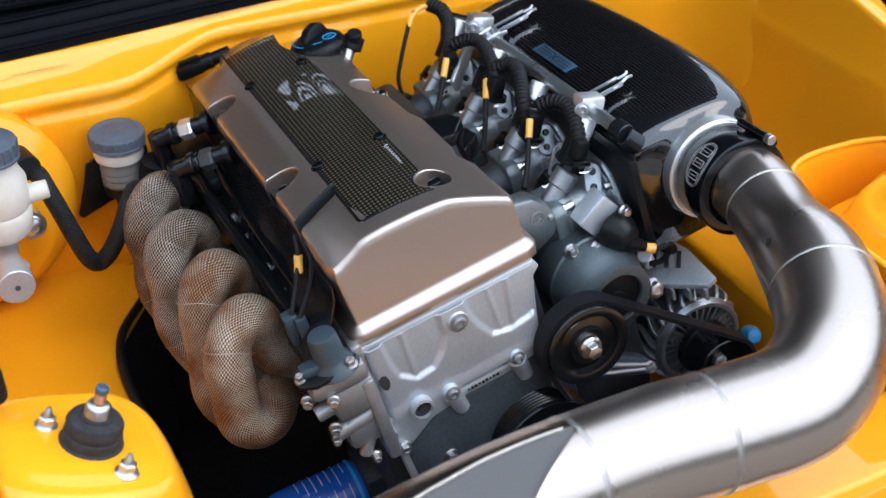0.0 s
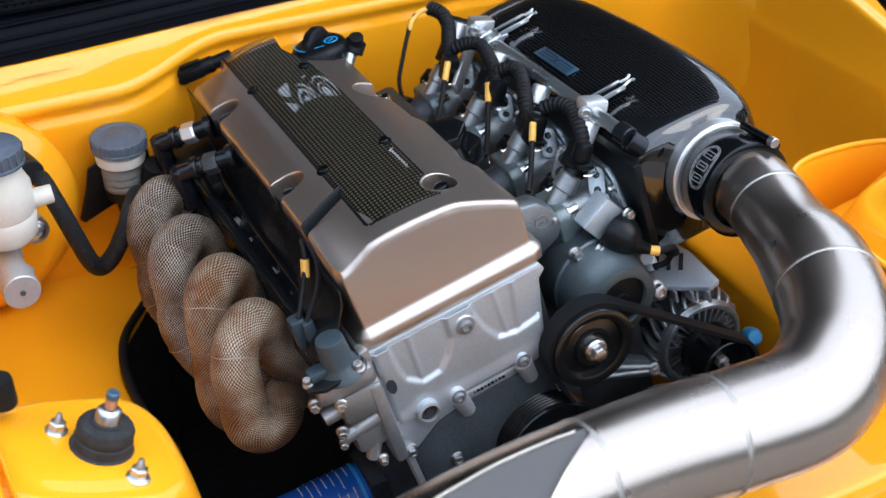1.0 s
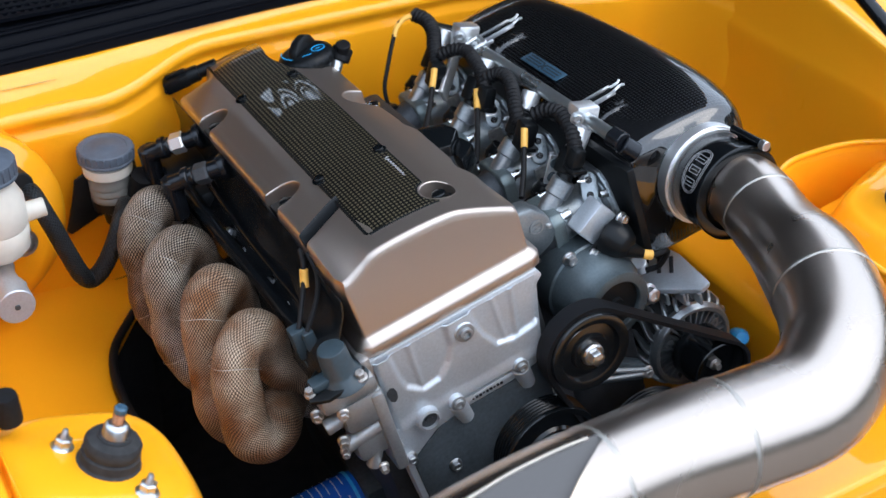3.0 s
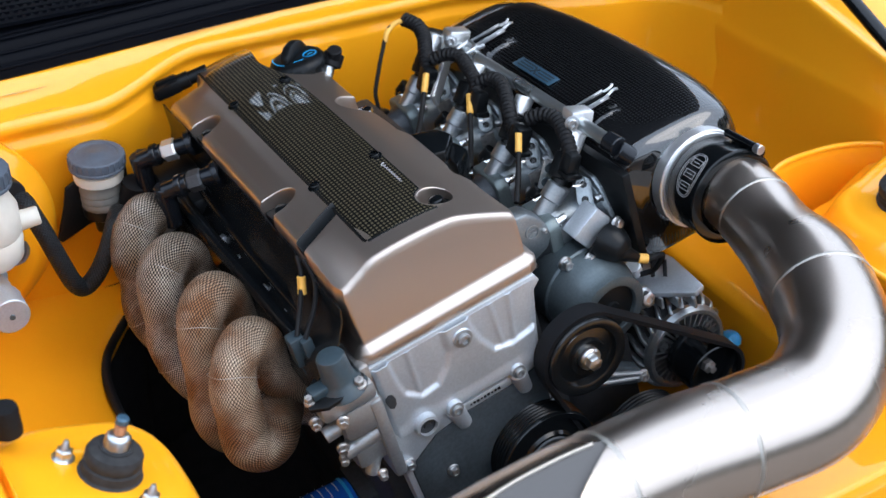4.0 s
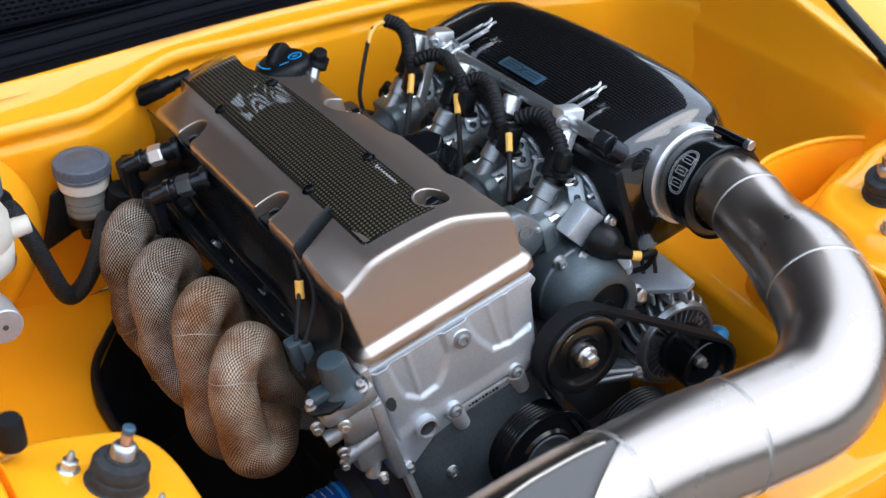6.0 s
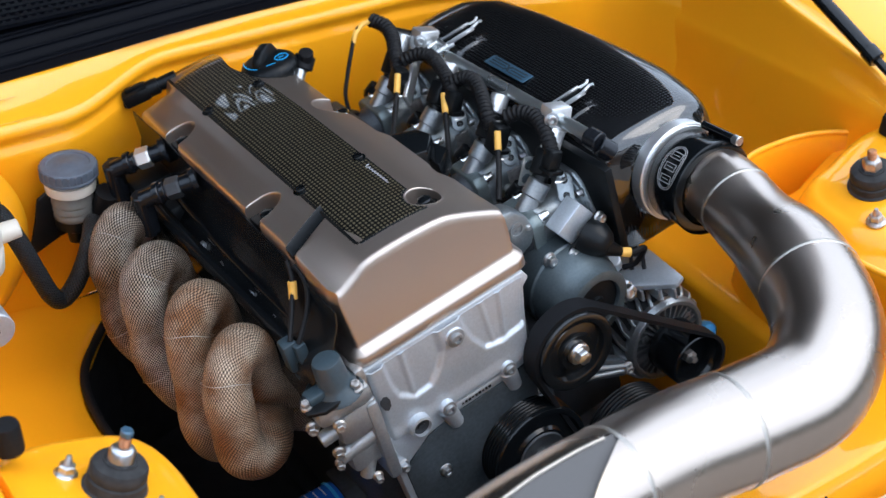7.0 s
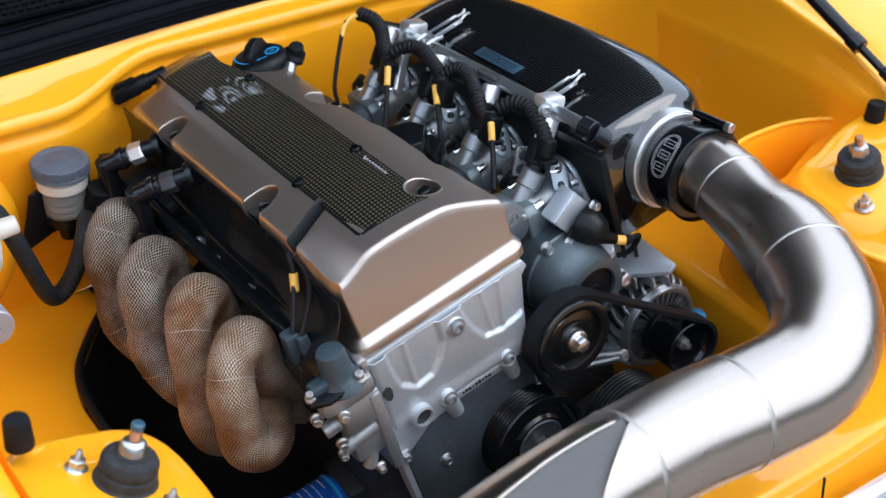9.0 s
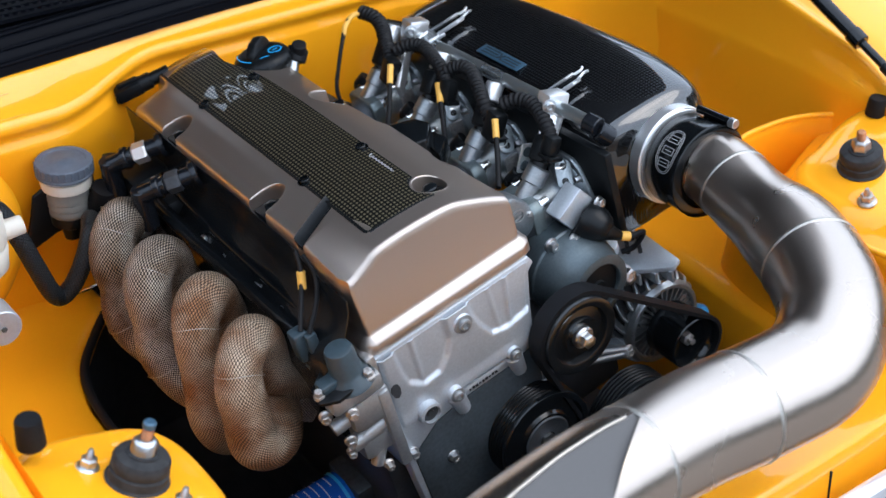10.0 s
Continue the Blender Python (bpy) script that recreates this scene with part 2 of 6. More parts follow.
def lathe(bm, profile, m=None, seg=32, start=0.0, sweep=360.0):
    """Profile of (radius, height) turned about z."""
    b2 = bmesh.new()
    full = sweep >= 359.9
    count = seg if full else seg + 1
    rings = []
    for r, z in profile:
        if r < 1e-6:
            rings.append([b2.verts.new((0, 0, z))])
        else:
            rings.append([b2.verts.new((r * math.cos(radians(start) + radians(sweep) * i / seg), r * math.sin(radians(start) + radians(sweep) * i / seg), z)) for i in range(count)])
    for a, c in zip(rings, rings[1:]):
        for i in range(seg):
            j = (i + 1) % count
            q = [a[i % len(a)], a[j % len(a)], c[j % len(c)], c[i % len(c)]]
            q = [v for k, v in enumerate(q) if v not in q[:k]]
            if len(q) > 2:
                try:
                    b2.faces.new(q)
                except ValueError:
                    pass
    return merge(bm, b2, m)


def fluted(bm, profile, count, deep, m=None, seg=144):
    """As lathe, with shallow upright grips where the radius is largest."""
    b2 = bmesh.new()
    lathe(b2, profile, None, seg)
    rmax = max(r for r, z in profile)
    for v in b2.verts:
        r = math.hypot(v.co.x, v.co.y)
        if r > rmax * 0.97:
            a = math.atan2(v.co.y, v.co.x) * count / (2 * math.pi)
            k = abs((a % 1.0) - 0.5) * 2
            f = 1 + deep / rmax * step01(0.55, 0.85, k)
            v.co.x *= f
            v.co.y *= f
    return merge(bm, b2, m)


def rod(bm, p0, p1, r0, r1=None, seg=20, bevel=0.0):
    """A round bar from p0 to p1, with its ends closed and eased."""
    p0, p1 = Vector(p0), Vector(p1)
    h = (p1 - p0).length
    r1 = r0 if r1 is None else r1
    e = bevel or min(r0, r1, h) * 0.12
    prof = [(0, 0), (max(r0 - e, 1e-5), 0), (r0, e), (r1, h - e), (max(r1 - e, 1e-5), h), (0, h)]
    return lathe(bm, prof, axis_frame(p0, p1 - p0), seg)


def hexbolt(bm, p, way, r=0.007, h=0.006, washer=True):
    m = axis_frame(p, way)
    if washer:
        lathe(bm, [(0, 0), (r * 1.35, 0), (r * 1.35, h * 0.22), (r * 1.1, h * 0.35), (0, h * 0.35)], m, 20)
    lathe(bm, [(r, h * 0.3), (r, h * 0.92), (r * 0.82, h), (r * 0.5, h), (r * 0.45, h * 0.9), (0, h * 0.88)], m, 6)
    return bm


def capbolt(bm, p, way, r=0.007, h=0.008):
    """A round head with a hexagon socket."""
    m = axis_frame(p, way)
    lathe(bm, [(r * 1.5, 0), (r * 1.5, h * 0.15), (r, h * 0.2), (r, h * 0.9), (r * 0.9, h), (r * 0.6, h)], m, 20)
    lathe(bm, [(r * 0.6, h), (r * 0.55, h * 0.5), (0, h * 0.45)], m, 6)
    return bm


def smooth_path(pts, per=8):
    """Catmull-Rom through the points."""
    p = [Vector(q) for q in pts]
    p = [p[0] * 2 - p[1], *p, p[-1] * 2 - p[-2]]
    out = []
    for i in range(1, len(p) - 2):
        a, b, c, d = p[i - 1:i + 3]
        for k in range(per):
            t = k / per
            out.append(0.5 * ((2 * b) + (c - a) * t + (2 * a - 5 * b + 4 * c - d) * t * t + (3 * b - a - 3 * c + d) * t ** 3))
    out.append(p[-2])
    return out


def tube(bm, path, r, seg=20, caps=True, wobble=None):
    """A round tube along a path; r is a radius or a function of the share of the way (0 to 1) and the metres gone. UV in metres."""
    b2 = bmesh.new()
    uv = b2.loops.layers.uv.verify()
    n = len(path)
    tang = [(path[min(i + 1, n - 1)] - path[max(i - 1, 0)]).normalized() for i in range(n)]
    side = tang[0].orthogonal().normalized()
    gone, rings, lens = 0.0, [], []
    mean_r = r(0.5, 0) if callable(r) else r
    turns = max(1, round(2 * math.pi * mean_r / 0.0043)) * 0.0043
    for i in range(n):
        if i:
            gone += (path[i] - path[i - 1]).length
            side = (side - tang[i] * side.dot(tang[i])).normalized()
        up = tang[i].cross(side)
        rr = r(i / (n - 1), gone) if callable(r) else r
        ring = []
        for k in range(seg):
            a = 2 * math.pi * k / seg
            w = wobble(path[i], a) if wobble else 1.0
            ring.append(b2.verts.new(path[i] + (side * math.cos(a) + up * math.sin(a)) * rr * w))
        rings.append(ring)
        lens.append(gone)
    for i in range(n - 1):
        for k in range(seg):
            f = b2.faces.new((rings[i][k], rings[i][(k + 1) % seg], rings[i + 1][(k + 1) % seg], rings[i + 1][k]))
            for lp, (a, c) in zip(f.loops, ((i, k), (i, k + 1), (i + 1, k + 1), (i + 1, k))):
                lp[uv].uv = (lens[a], c / seg * turns)
    if caps:
        b2.faces.new(rings[0])
        b2.faces.new(rings[-1])
    return merge(bm, b2)


def prism(bm, poly, depth, m=None, bevel=0.0, seg=2):
    """A polygon in x, y drawn out along z by depth."""
    b2 = bmesh.new()
    f = b2.faces.new([b2.verts.new((x, y, 0)) for x, y in poly])
    got = bmesh.ops.extrude_face_region(b2, geom=[f])
    bmesh.ops.translate(b2, vec=(0, 0, depth), verts=[v for v in got["geom"] if isinstance(v, bmesh.types.BMVert)])
    if bevel:
        bmesh.ops.bevel(b2, geom=b2.edges[:], offset=bevel, segments=seg, affect="EDGES", profile=0.5)
    return merge(bm, b2, m)


def sheet(bm, grid, thick=0.0):
    """A skin over rows of points; with a thickness it gets a back and edges."""
    b2 = bmesh.new()
    uv = b2.loops.layers.uv.verify()
    vs = [[b2.verts.new(p) for p in row] for row in grid]
    for i in range(len(vs) - 1):
        for j in range(len(vs[0]) - 1):
            b2.faces.new((vs[i][j], vs[i][j + 1], vs[i + 1][j + 1], vs[i + 1][j]))
    if thick:
        bmesh.ops.recalc_face_normals(b2, faces=b2.faces[:])
        bmesh.ops.solidify(b2, geom=b2.faces[:], thickness=thick)
    return merge(bm, b2)


def loft(bm, rings, caps=True):
    b2 = bmesh.new()
    b2.loops.layers.uv.verify()
    vs = [[b2.verts.new(p) for p in ring] for ring in rings]
    n = len(vs[0])
    for a, c in zip(vs, vs[1:]):
        for k in range(n):
            b2.faces.new((a[k], a[(k + 1) % n], c[(k + 1) % n], c[k]))
    if caps:
        b2.faces.new(vs[0])
        b2.faces.new(vs[-1])
    return merge(bm, b2)


def step01(a, b, x):
    t = min(1.0, max(0.0, (x - a) / (b - a)))
    return t * t * (3 - 2 * t)


def line(table, x):
    """Straight lines through a table of (x, value)."""
    if x <= table[0][0]:
        return table[0][1]
    for (a, va), (b, vb) in zip(table, table[1:]):
        if x <= b:
            return va + (vb - va) * (x - a) / (b - a)
    return table[-1][1]


def curve(table, x):
    """A smooth line through a table of (x, value)."""
    n = len(table)
    if x <= table[0][0]:
        return table[0][1]
    if x >= table[-1][0]:
        return table[-1][1]
    i = next(k for k in range(n - 1) if x <= table[k + 1][0])
    (x0, v0), (x1, v1) = table[i], table[i + 1]
    h = x1 - x0

    def slope(k):
        if k == 0 or k == n - 1:
            j = min(max(k, 0), n - 2)
            return (table[j + 1][1] - table[j][1]) / (table[j + 1][0] - table[j][0])
        return (table[k + 1][1] - table[k - 1][1]) / (table[k + 1][0] - table[k - 1][0])
    t = (x - x0) / h
    return (2 * t ** 3 - 3 * t * t + 1) * v0 + (t ** 3 - 2 * t * t + t) * h * slope(i) + (3 * t * t - 2 * t ** 3) * v1 + (t ** 3 - t * t) * h * slope(i + 1)


# engine frame: x to its intake side, y to its rear, z up through the cylinders
ENG = Matrix(((0.9638, 0.0279, -0.2652, 0.4800), (-0.0086, 0.9973, 0.0736, 0.8665), (0.2665, -0.0686, 0.9614, 0.8155), (0, 0, 0, 1)))


# ---------- the car's body round the engine ----------
MID = 0.5825            # the car's middle


def front_of_firewall(x):
    left = 1.366 + 0.052 * step01(0.275, 0.44, x)
    u = max(0.0, min((x - 1.055) / 0.096, 0.995))          # rounded corner to the right-hand wing
    return left - 0.070 * step01(0.78, 1.06, x) - 0.118 * (1 - math.sqrt(1 - u * u))


def ridge_height(x):
    return 0.862 + 0.020 * step01(0.275, 0.44, x) - 0.004 * step01(0.98, 1.10, x)


car = thing("car_body", "bright yellow painted engine bay of a car", "car body")
bm = bmesh.new()
grid = []
for i in range(121):
    x = -0.12 + 1.42 * i / 120
    fy, fz = front_of_firewall(x), ridge_height(x)
    rear_y = 1.413 + 0.032 * step01(0.1, 0.6, x) - 0.05 * step01(0.98, 1.15, x)
    row = [(x, rear_y + 0.10, 0.84), (x, rear_y + 0.03, 0.90), (x, rear_y, 0.903)]
    for k in range(1, 5):
        row.append((x, rear_y + (fy + 0.008 - rear_y) * k / 5, 0.900 + (fz + 0.004 - 0.900) * k / 5 - 0.002 * math.sin(math.pi * k / 5)))
    row += [(x, fy + 0.006, fz + 0.005), (x, fy, fz + 0.001), (x, fy - 0.003, fz - 0.006), (x, fy - 0.001, fz - 0.012), (x, fy + 0.004, fz - 0.018),
            (x, fy + 0.004, fz - 0.024), (x, fy - 0.001, fz - 0.03), (x, fy - 0.002, fz - 0.036)]
    dent = 0.006 * (math.sin(x * 9.0) + math.sin(x * 23.0 + 1.0))
    for z in (0.80, 0.77, 0.74, 0.70, 0.64, 0.60):
        row.append((x, fy + 0.002 + dent * (1 - abs(z - 0.68) / 0.2 if abs(z - 0.68) < 0.2 else 0) + (0.06 * step01(0.6, 0.4, z)), z))
    grid.append(row)
sheet(bm, grid)
part("firewall", bm, YELLOW, car, sharp=1.2)
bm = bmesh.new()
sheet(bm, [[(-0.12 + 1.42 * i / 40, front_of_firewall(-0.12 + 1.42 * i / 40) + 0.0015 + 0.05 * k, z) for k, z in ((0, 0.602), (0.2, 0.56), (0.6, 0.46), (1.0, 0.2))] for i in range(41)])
part("lower_bulkhead", bm, FLAT_BLACK, car, "black lower bulkhead")


def rail_edge(y):
    """Inner edge of the left-hand rail, which turns inboard towards the firewall."""
    return line([(1.0, 0.198), (1.097, 0.199), (1.164, 0.199), (1.224, 0.217), (1.2925, 0.268), (1.328, 0.302)], y)


def side_x(s, x):
    """Mirrors a place of the right-hand side (s = 1) to the other (s = -1)."""
    return x if s > 0 else 2 * MID - x


def tower_z(out, z):
    """The tower's top leans: it falls towards the engine."""
    return z + 0.30 * max(-0.06, min(out, 0.10)) * step01(0.70, 0.80, z)


FLANGED = ((0.118, 0.112, 0.700), (0.116, 0.110, 0.752), (0.112, 0.106, 0.757), (0.092, 0.090, 0.762), (0.084, 0.082, 0.768), (0.072, 0.076, 0.792), (0.066, 0.073, 0.803), (0.060, 0.068, 0.809), (0.054, 0.062, 0.810), (0.046, 0.05, 0.810), (0.043, 0.046, 0.8125), (0.02, 0.02, 0.8130))
PLAIN = ((0.085, 0.100, 0.600), (0.074, 0.088, 0.730), (0.068, 0.080, 0.770), (0.064, 0.076, 0.790), (0.060, 0.072, 0.802), (0.056, 0.068, 0.808), (0.050, 0.062, 0.810), (0.046, 0.05, 0.810), (0.043, 0.046, 0.8125), (0.02, 0.02, 0.8130))
for s in (1, -1):
    bm = bmesh.new()
    grid = []
    for i in range(60):
        y = 0.42 + (1.40 - 0.42) * i / 59
        swell = 0.002 * math.exp(-((y - 1.02) / 0.03) ** 2) + 0.002 * math.exp(-((y - 1.12) / 0.03) ** 2)
        row = []
        for x, z in ((1.60, 0.60), (1.59, 0.74), (1.56, 0.82), (1.51, 0.875), (1.45, 0.915), (1.38, 0.930), (1.27, 0.934), (1.21, 0.929), (1.193, 0.925), (1.186, 0.920), (1.180, 0.919), (1.1745, 0.921), (1.1705, 0.924), (1.1640, 0.9250), (1.1600, 0.9235), (1.1580, 0.9190), (1.1572, 0.9120),
                     (1.1562, 0.902), (1.1545, 0.888), (1.1530, 0.874), (1.1518, 0.863), (1.1508, 0.855), (1.1500, 0.850), (1.1490, 0.846), (1.1482, 0.841), (1.1486, 0.833), (1.150, 0.82), (1.1535, 0.77), (1.153, 0.73), (1.142, 0.68), (1.12, 0.635), (1.10, 0.612), (1.07, 0.603), (1.00, 0.601),
                     (0.977, 0.599), (0.971, 0.592), (0.970, 0.587), *(((0.97, 0.50), (0.97, 0.30)) if s > 0 else ())):
            crease = step01(0.77, 0.815, z) * step01(0.905, 0.850, z)
            z += (0.165 * (min(y, 1.18) - 1.095) - 2.6 * max(0.0, 0.945 - max(y, 0.86)) ** 2) * step01(0.85, 0.905, z)
            z -= 0.055 * max(0.0, min(y, 1.30) - 1.0) * crease
            bulge = -swell if 0.75 < z < 0.825 else 0
            if s < 0 and 1.05 < x < 1.146 and z < 0.74:
                z += 0.030 * math.sin(math.pi * (1.146 - x) / 0.096)
            inner = 0.0
            if s < 0 and x < 1.03:      # the left-hand rail turns inboard towards the firewall
                inner = 0.195 - rail_edge(y)
            row.append((side_x(s, x + bulge + inner), y, z))
        grid.append(row)
    sheet(bm, grid)
    part("inner_wing", bm, YELLOW, car, sharp=1.2)
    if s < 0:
        # shade of the left pit put into colour; the right rail side stays yellow
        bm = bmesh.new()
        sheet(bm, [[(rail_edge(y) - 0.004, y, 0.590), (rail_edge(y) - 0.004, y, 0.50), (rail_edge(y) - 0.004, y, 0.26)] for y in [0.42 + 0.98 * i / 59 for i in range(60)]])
        part("rail_side", bm, FLAT_BLACK, car, "rail side coloured black for the unlit pit")

    # wheel-house dome and strut tower
    bm = bmesh.new()
    rings = []
    for rx, ry, z in ((0.172, 0.184, 0.58), (0.168, 0.178, 0.70), (0.163, 0.171, 0.785), (0.162, 0.170, 0.797), (0.1605, 0.1685, 0.7995), (0.1585, 0.1665, 0.797), *(((0.1580, 0.1655, 0.788), (0.1595, 0.167, 0.75), (0.161, 0.169, 0.68), (0.156, 0.164, 0.63), (0.105, 0.120, 0.622)) if s > 0 else ((0.156, 0.164, 0.77), (0.152, 0.160, 0.72), (0.147, 0.155, 0.66), (0.140, 0.148, 0.632), (0.105, 0.120, 0.625)))):
        ring = []
        for a in [2 * math.pi * k / 64 for k in range(64)]:
            c, d = math.cos(a), math.sin(a)
            bend = 0.77 if s < 0 else (0.92 if c > 0 else 0.62)
            wide = rx - 0.087 if s < 0 else (rx - 0.004 if c > 0 else rx - 0.036 - 0.060 * step01(0.798, 0.72, z))
            ring.append((side_x(s, (1.092 if s < 0 else 1.062) + wide * math.copysign(abs(c) ** bend, c)), 0.79 + ry * math.copysign(abs(d) ** bend, d), z - (0.075 if s < 0 else 0)))
        rings.append(ring)
    loft(bm, rings)
    part("wheel_house", bm, YELLOW, car, sharp=1.0)
    if s > 0:
        bm = bmesh.new()
        lip = [Vector(p) + Vector((0, 0, 0.001)) for p in rings[4]]
        tube(bm, lip + lip[:1], 0.0040, 10, caps=False)
        part("wheel_house_flange", bm, YELLOW, car, sharp=1.0)
    bm = bmesh.new()
    rings = []
    for rx, ry, z in (FLANGED if s > 0 else PLAIN):
        ring = []
        for k in range(96):
            a = 2 * math.pi * k / 96
            c, d = math.cos(a), math.sin(a)
            p = 2 / 2.9
            px, py = math.copysign(abs(c) ** p, c) * rx, math.copysign(abs(d) ** p, d) * ry
            if px > 0:
                px *= 1.9
                if s > 0 and py > 0:
                    py *= 1 + 3.2 * min(px, 0.10)
            if s < 0 and py > 0:
                py *= 1.22
            ring.append((side_x(s, 1.058 + px), 0.806 + py, tower_z(px, z)))
        rings.append(ring)
    loft(bm, rings)
    part("strut_tower", bm, YELLOW, car, sharp=1.0)

for y, z in ((1.1175, 0.7874), (1.0212, 0.8225)):
    bm = bmesh.new()
    lathe(bm, [(0.030, -0.0020), (0.026, -0.0004), (0.0235, 0.0004), (0.020, 0.0006), (0, 0.0005)], axis_frame((1.1520, y, z - 0.010), (-1, 0, -0.05)), 40)
    part("pressed_dimple", bm, YELLOW, car, sharp=1.2)

# nose panel with its folded front edge
bm = bmesh.new()
grid = []
for i in range(61):
    x = -0.12 + 1.42 * i / 60
    bow = 0.03 * ((x - MID) / 0.6) ** 2
    grid.append([(x, y + bow, z) for y, z in ((0.668, 0.66), (0.667, 0.676), (0.664, 0.681), (0.655, 0.684), (0.62, 0.686), (0.580, 0.6905), (0.569, 0.692), (0.5645, 0.6915), (0.5605, 0.687), (0.557, 0.670), (0.553, 0.64), (0.549, 0.625), (0.543, 0.62), (0.50, 0.60), (0.48, 0.5))])
sheet(bm, grid)
part("nose_panel", bm, YELLOW, car, sharp=1.2)
bm = bmesh.new()
box(bm, (0.75, 0.5285, 0.641), (0.72, 0.022, 0.04), 0.006)
part("grille_trim", bm, SILVER, car, "silver trim behind the bumper")
bm = bmesh.new()
box(bm, (0.7495, 0.5585, 0.656), (0.0018, 0.006, 0.036), 0.0005, rot=(-6, 0, 0))
part("panel_gap", bm, FLAT_BLACK, car, "dark gap in the nose panel")

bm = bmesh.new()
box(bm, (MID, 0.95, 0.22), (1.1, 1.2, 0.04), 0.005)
# upright wall added to keep yellow out of the bolts' reflections
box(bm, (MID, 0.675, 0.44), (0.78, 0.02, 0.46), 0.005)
part("undertray", bm, FLAT_BLACK, car, "black underside of the engine bay with an added front wall")

# smudge of rubbed paint on the scuttle
bm = bmesh.new()
for x0, x1, y, z, w in ((0.165, 0.236, 1.3965, 0.8862, 0.0009), (0.10, 0.168, 1.3935, 0.884, 0.0007), (0.19, 0.25, 1.3735, 0.8675, 0.0010)):
    pts = [Vector((x0 + (x1 - x0) * k / 14, y + random.uniform(-0.0006, 0.0006), z)) for k in range(15)]
    tube(bm, pts, lambda t, g, w=w: w * (0.4 + 0.6 * math.sin(math.pi * t) * random.uniform(0.5, 1.0)), 6)
part("paint_scuff", bm, YELLOW_WORN, car, "dark scuffed marks in the paint")

# black scuttle: rubber lips and a perforated air inlet
cowl = thing("cowl_panel", "black plastic cowl panel with a perforated air inlet", "cowl")
bm = bmesh.new()
grid = []
for i in range(31):
    x = -0.25 + 1.6 * i / 30
    b = 0.032 * step01(0.1, 0.6, x)
    grid.append([(x, y + b, z) for y, z in ((1.408, 0.899), (1.409, 0.909), (1.416, 0.911), (1.421, 0.907), (1.428, 0.907), (1.432, 0.915), (1.439, 0.917), (1.445, 0.912), (1.451, 0.911),
                                            (1.456, 0.920), (1.463, 0.923), (1.470, 0.919), (1.476, 0.917), (1.49, 0.920), (1.56, 0.926), (1.60, 0.93), (1.64, 0.936), (1.75, 1.02))])
sheet(bm, grid)
part("seal_strip", bm, COWL, cowl, "ribbed black rubber seal", sharp=1.0)
for y0, z0, r in ((1.4115, 0.9115, 0.0022), (1.4245, 0.9085, 0.0016), (1.4365, 0.918, 0.0022), (1.448, 0.9125, 0.0016), (1.461, 0.9245, 0.0025), (1.481, 0.9195, 0.0018)):
    bm = bmesh.new()
    tube(bm, [Vector((x, y0 + 0.032 * step01(0.1, 0.6, x), z0)) for x in [-0.25 + 0.05 * k for k in range(32)]], r, 8)
    part("seal_lip", bm, COWL, cowl)
bm = bmesh.new()
for i in range(70):                      # cross bars
    x = -0.10 + 0.0105 * i
    box(bm, (x, 1.555, 0.9295), (0.0042, 0.13, 0.004), 0)
for j in range(9):
    y = 1.492 + 0.0155 * j
    box(bm, (0.2625, y, 0.930), (0.74, 0.008, 0.0045), 0)
part("grille_lattice", bm, COWL, cowl, "square-holed black plastic lattice")

# ---------- engine ----------
# valve cover
POCKETS = [  # x, y, half width in x, in y, depth, open towards (-1 left, 1 right, 0 closed)
    (-0.0925, 0.172, 0.026, 0.0162, 0.050, -1), (-0.0965, 0.380, 0.026, 0.0162, 0.050, -1),
    (0.075, 0.300, 0.029, 0.023, 0.022, 1), (0.0385, 0.053, 0.0175, 0.0172, 0.022, 0)]


def groove_line(x):
    return 0.105 + (x + 0.05) * 0.36


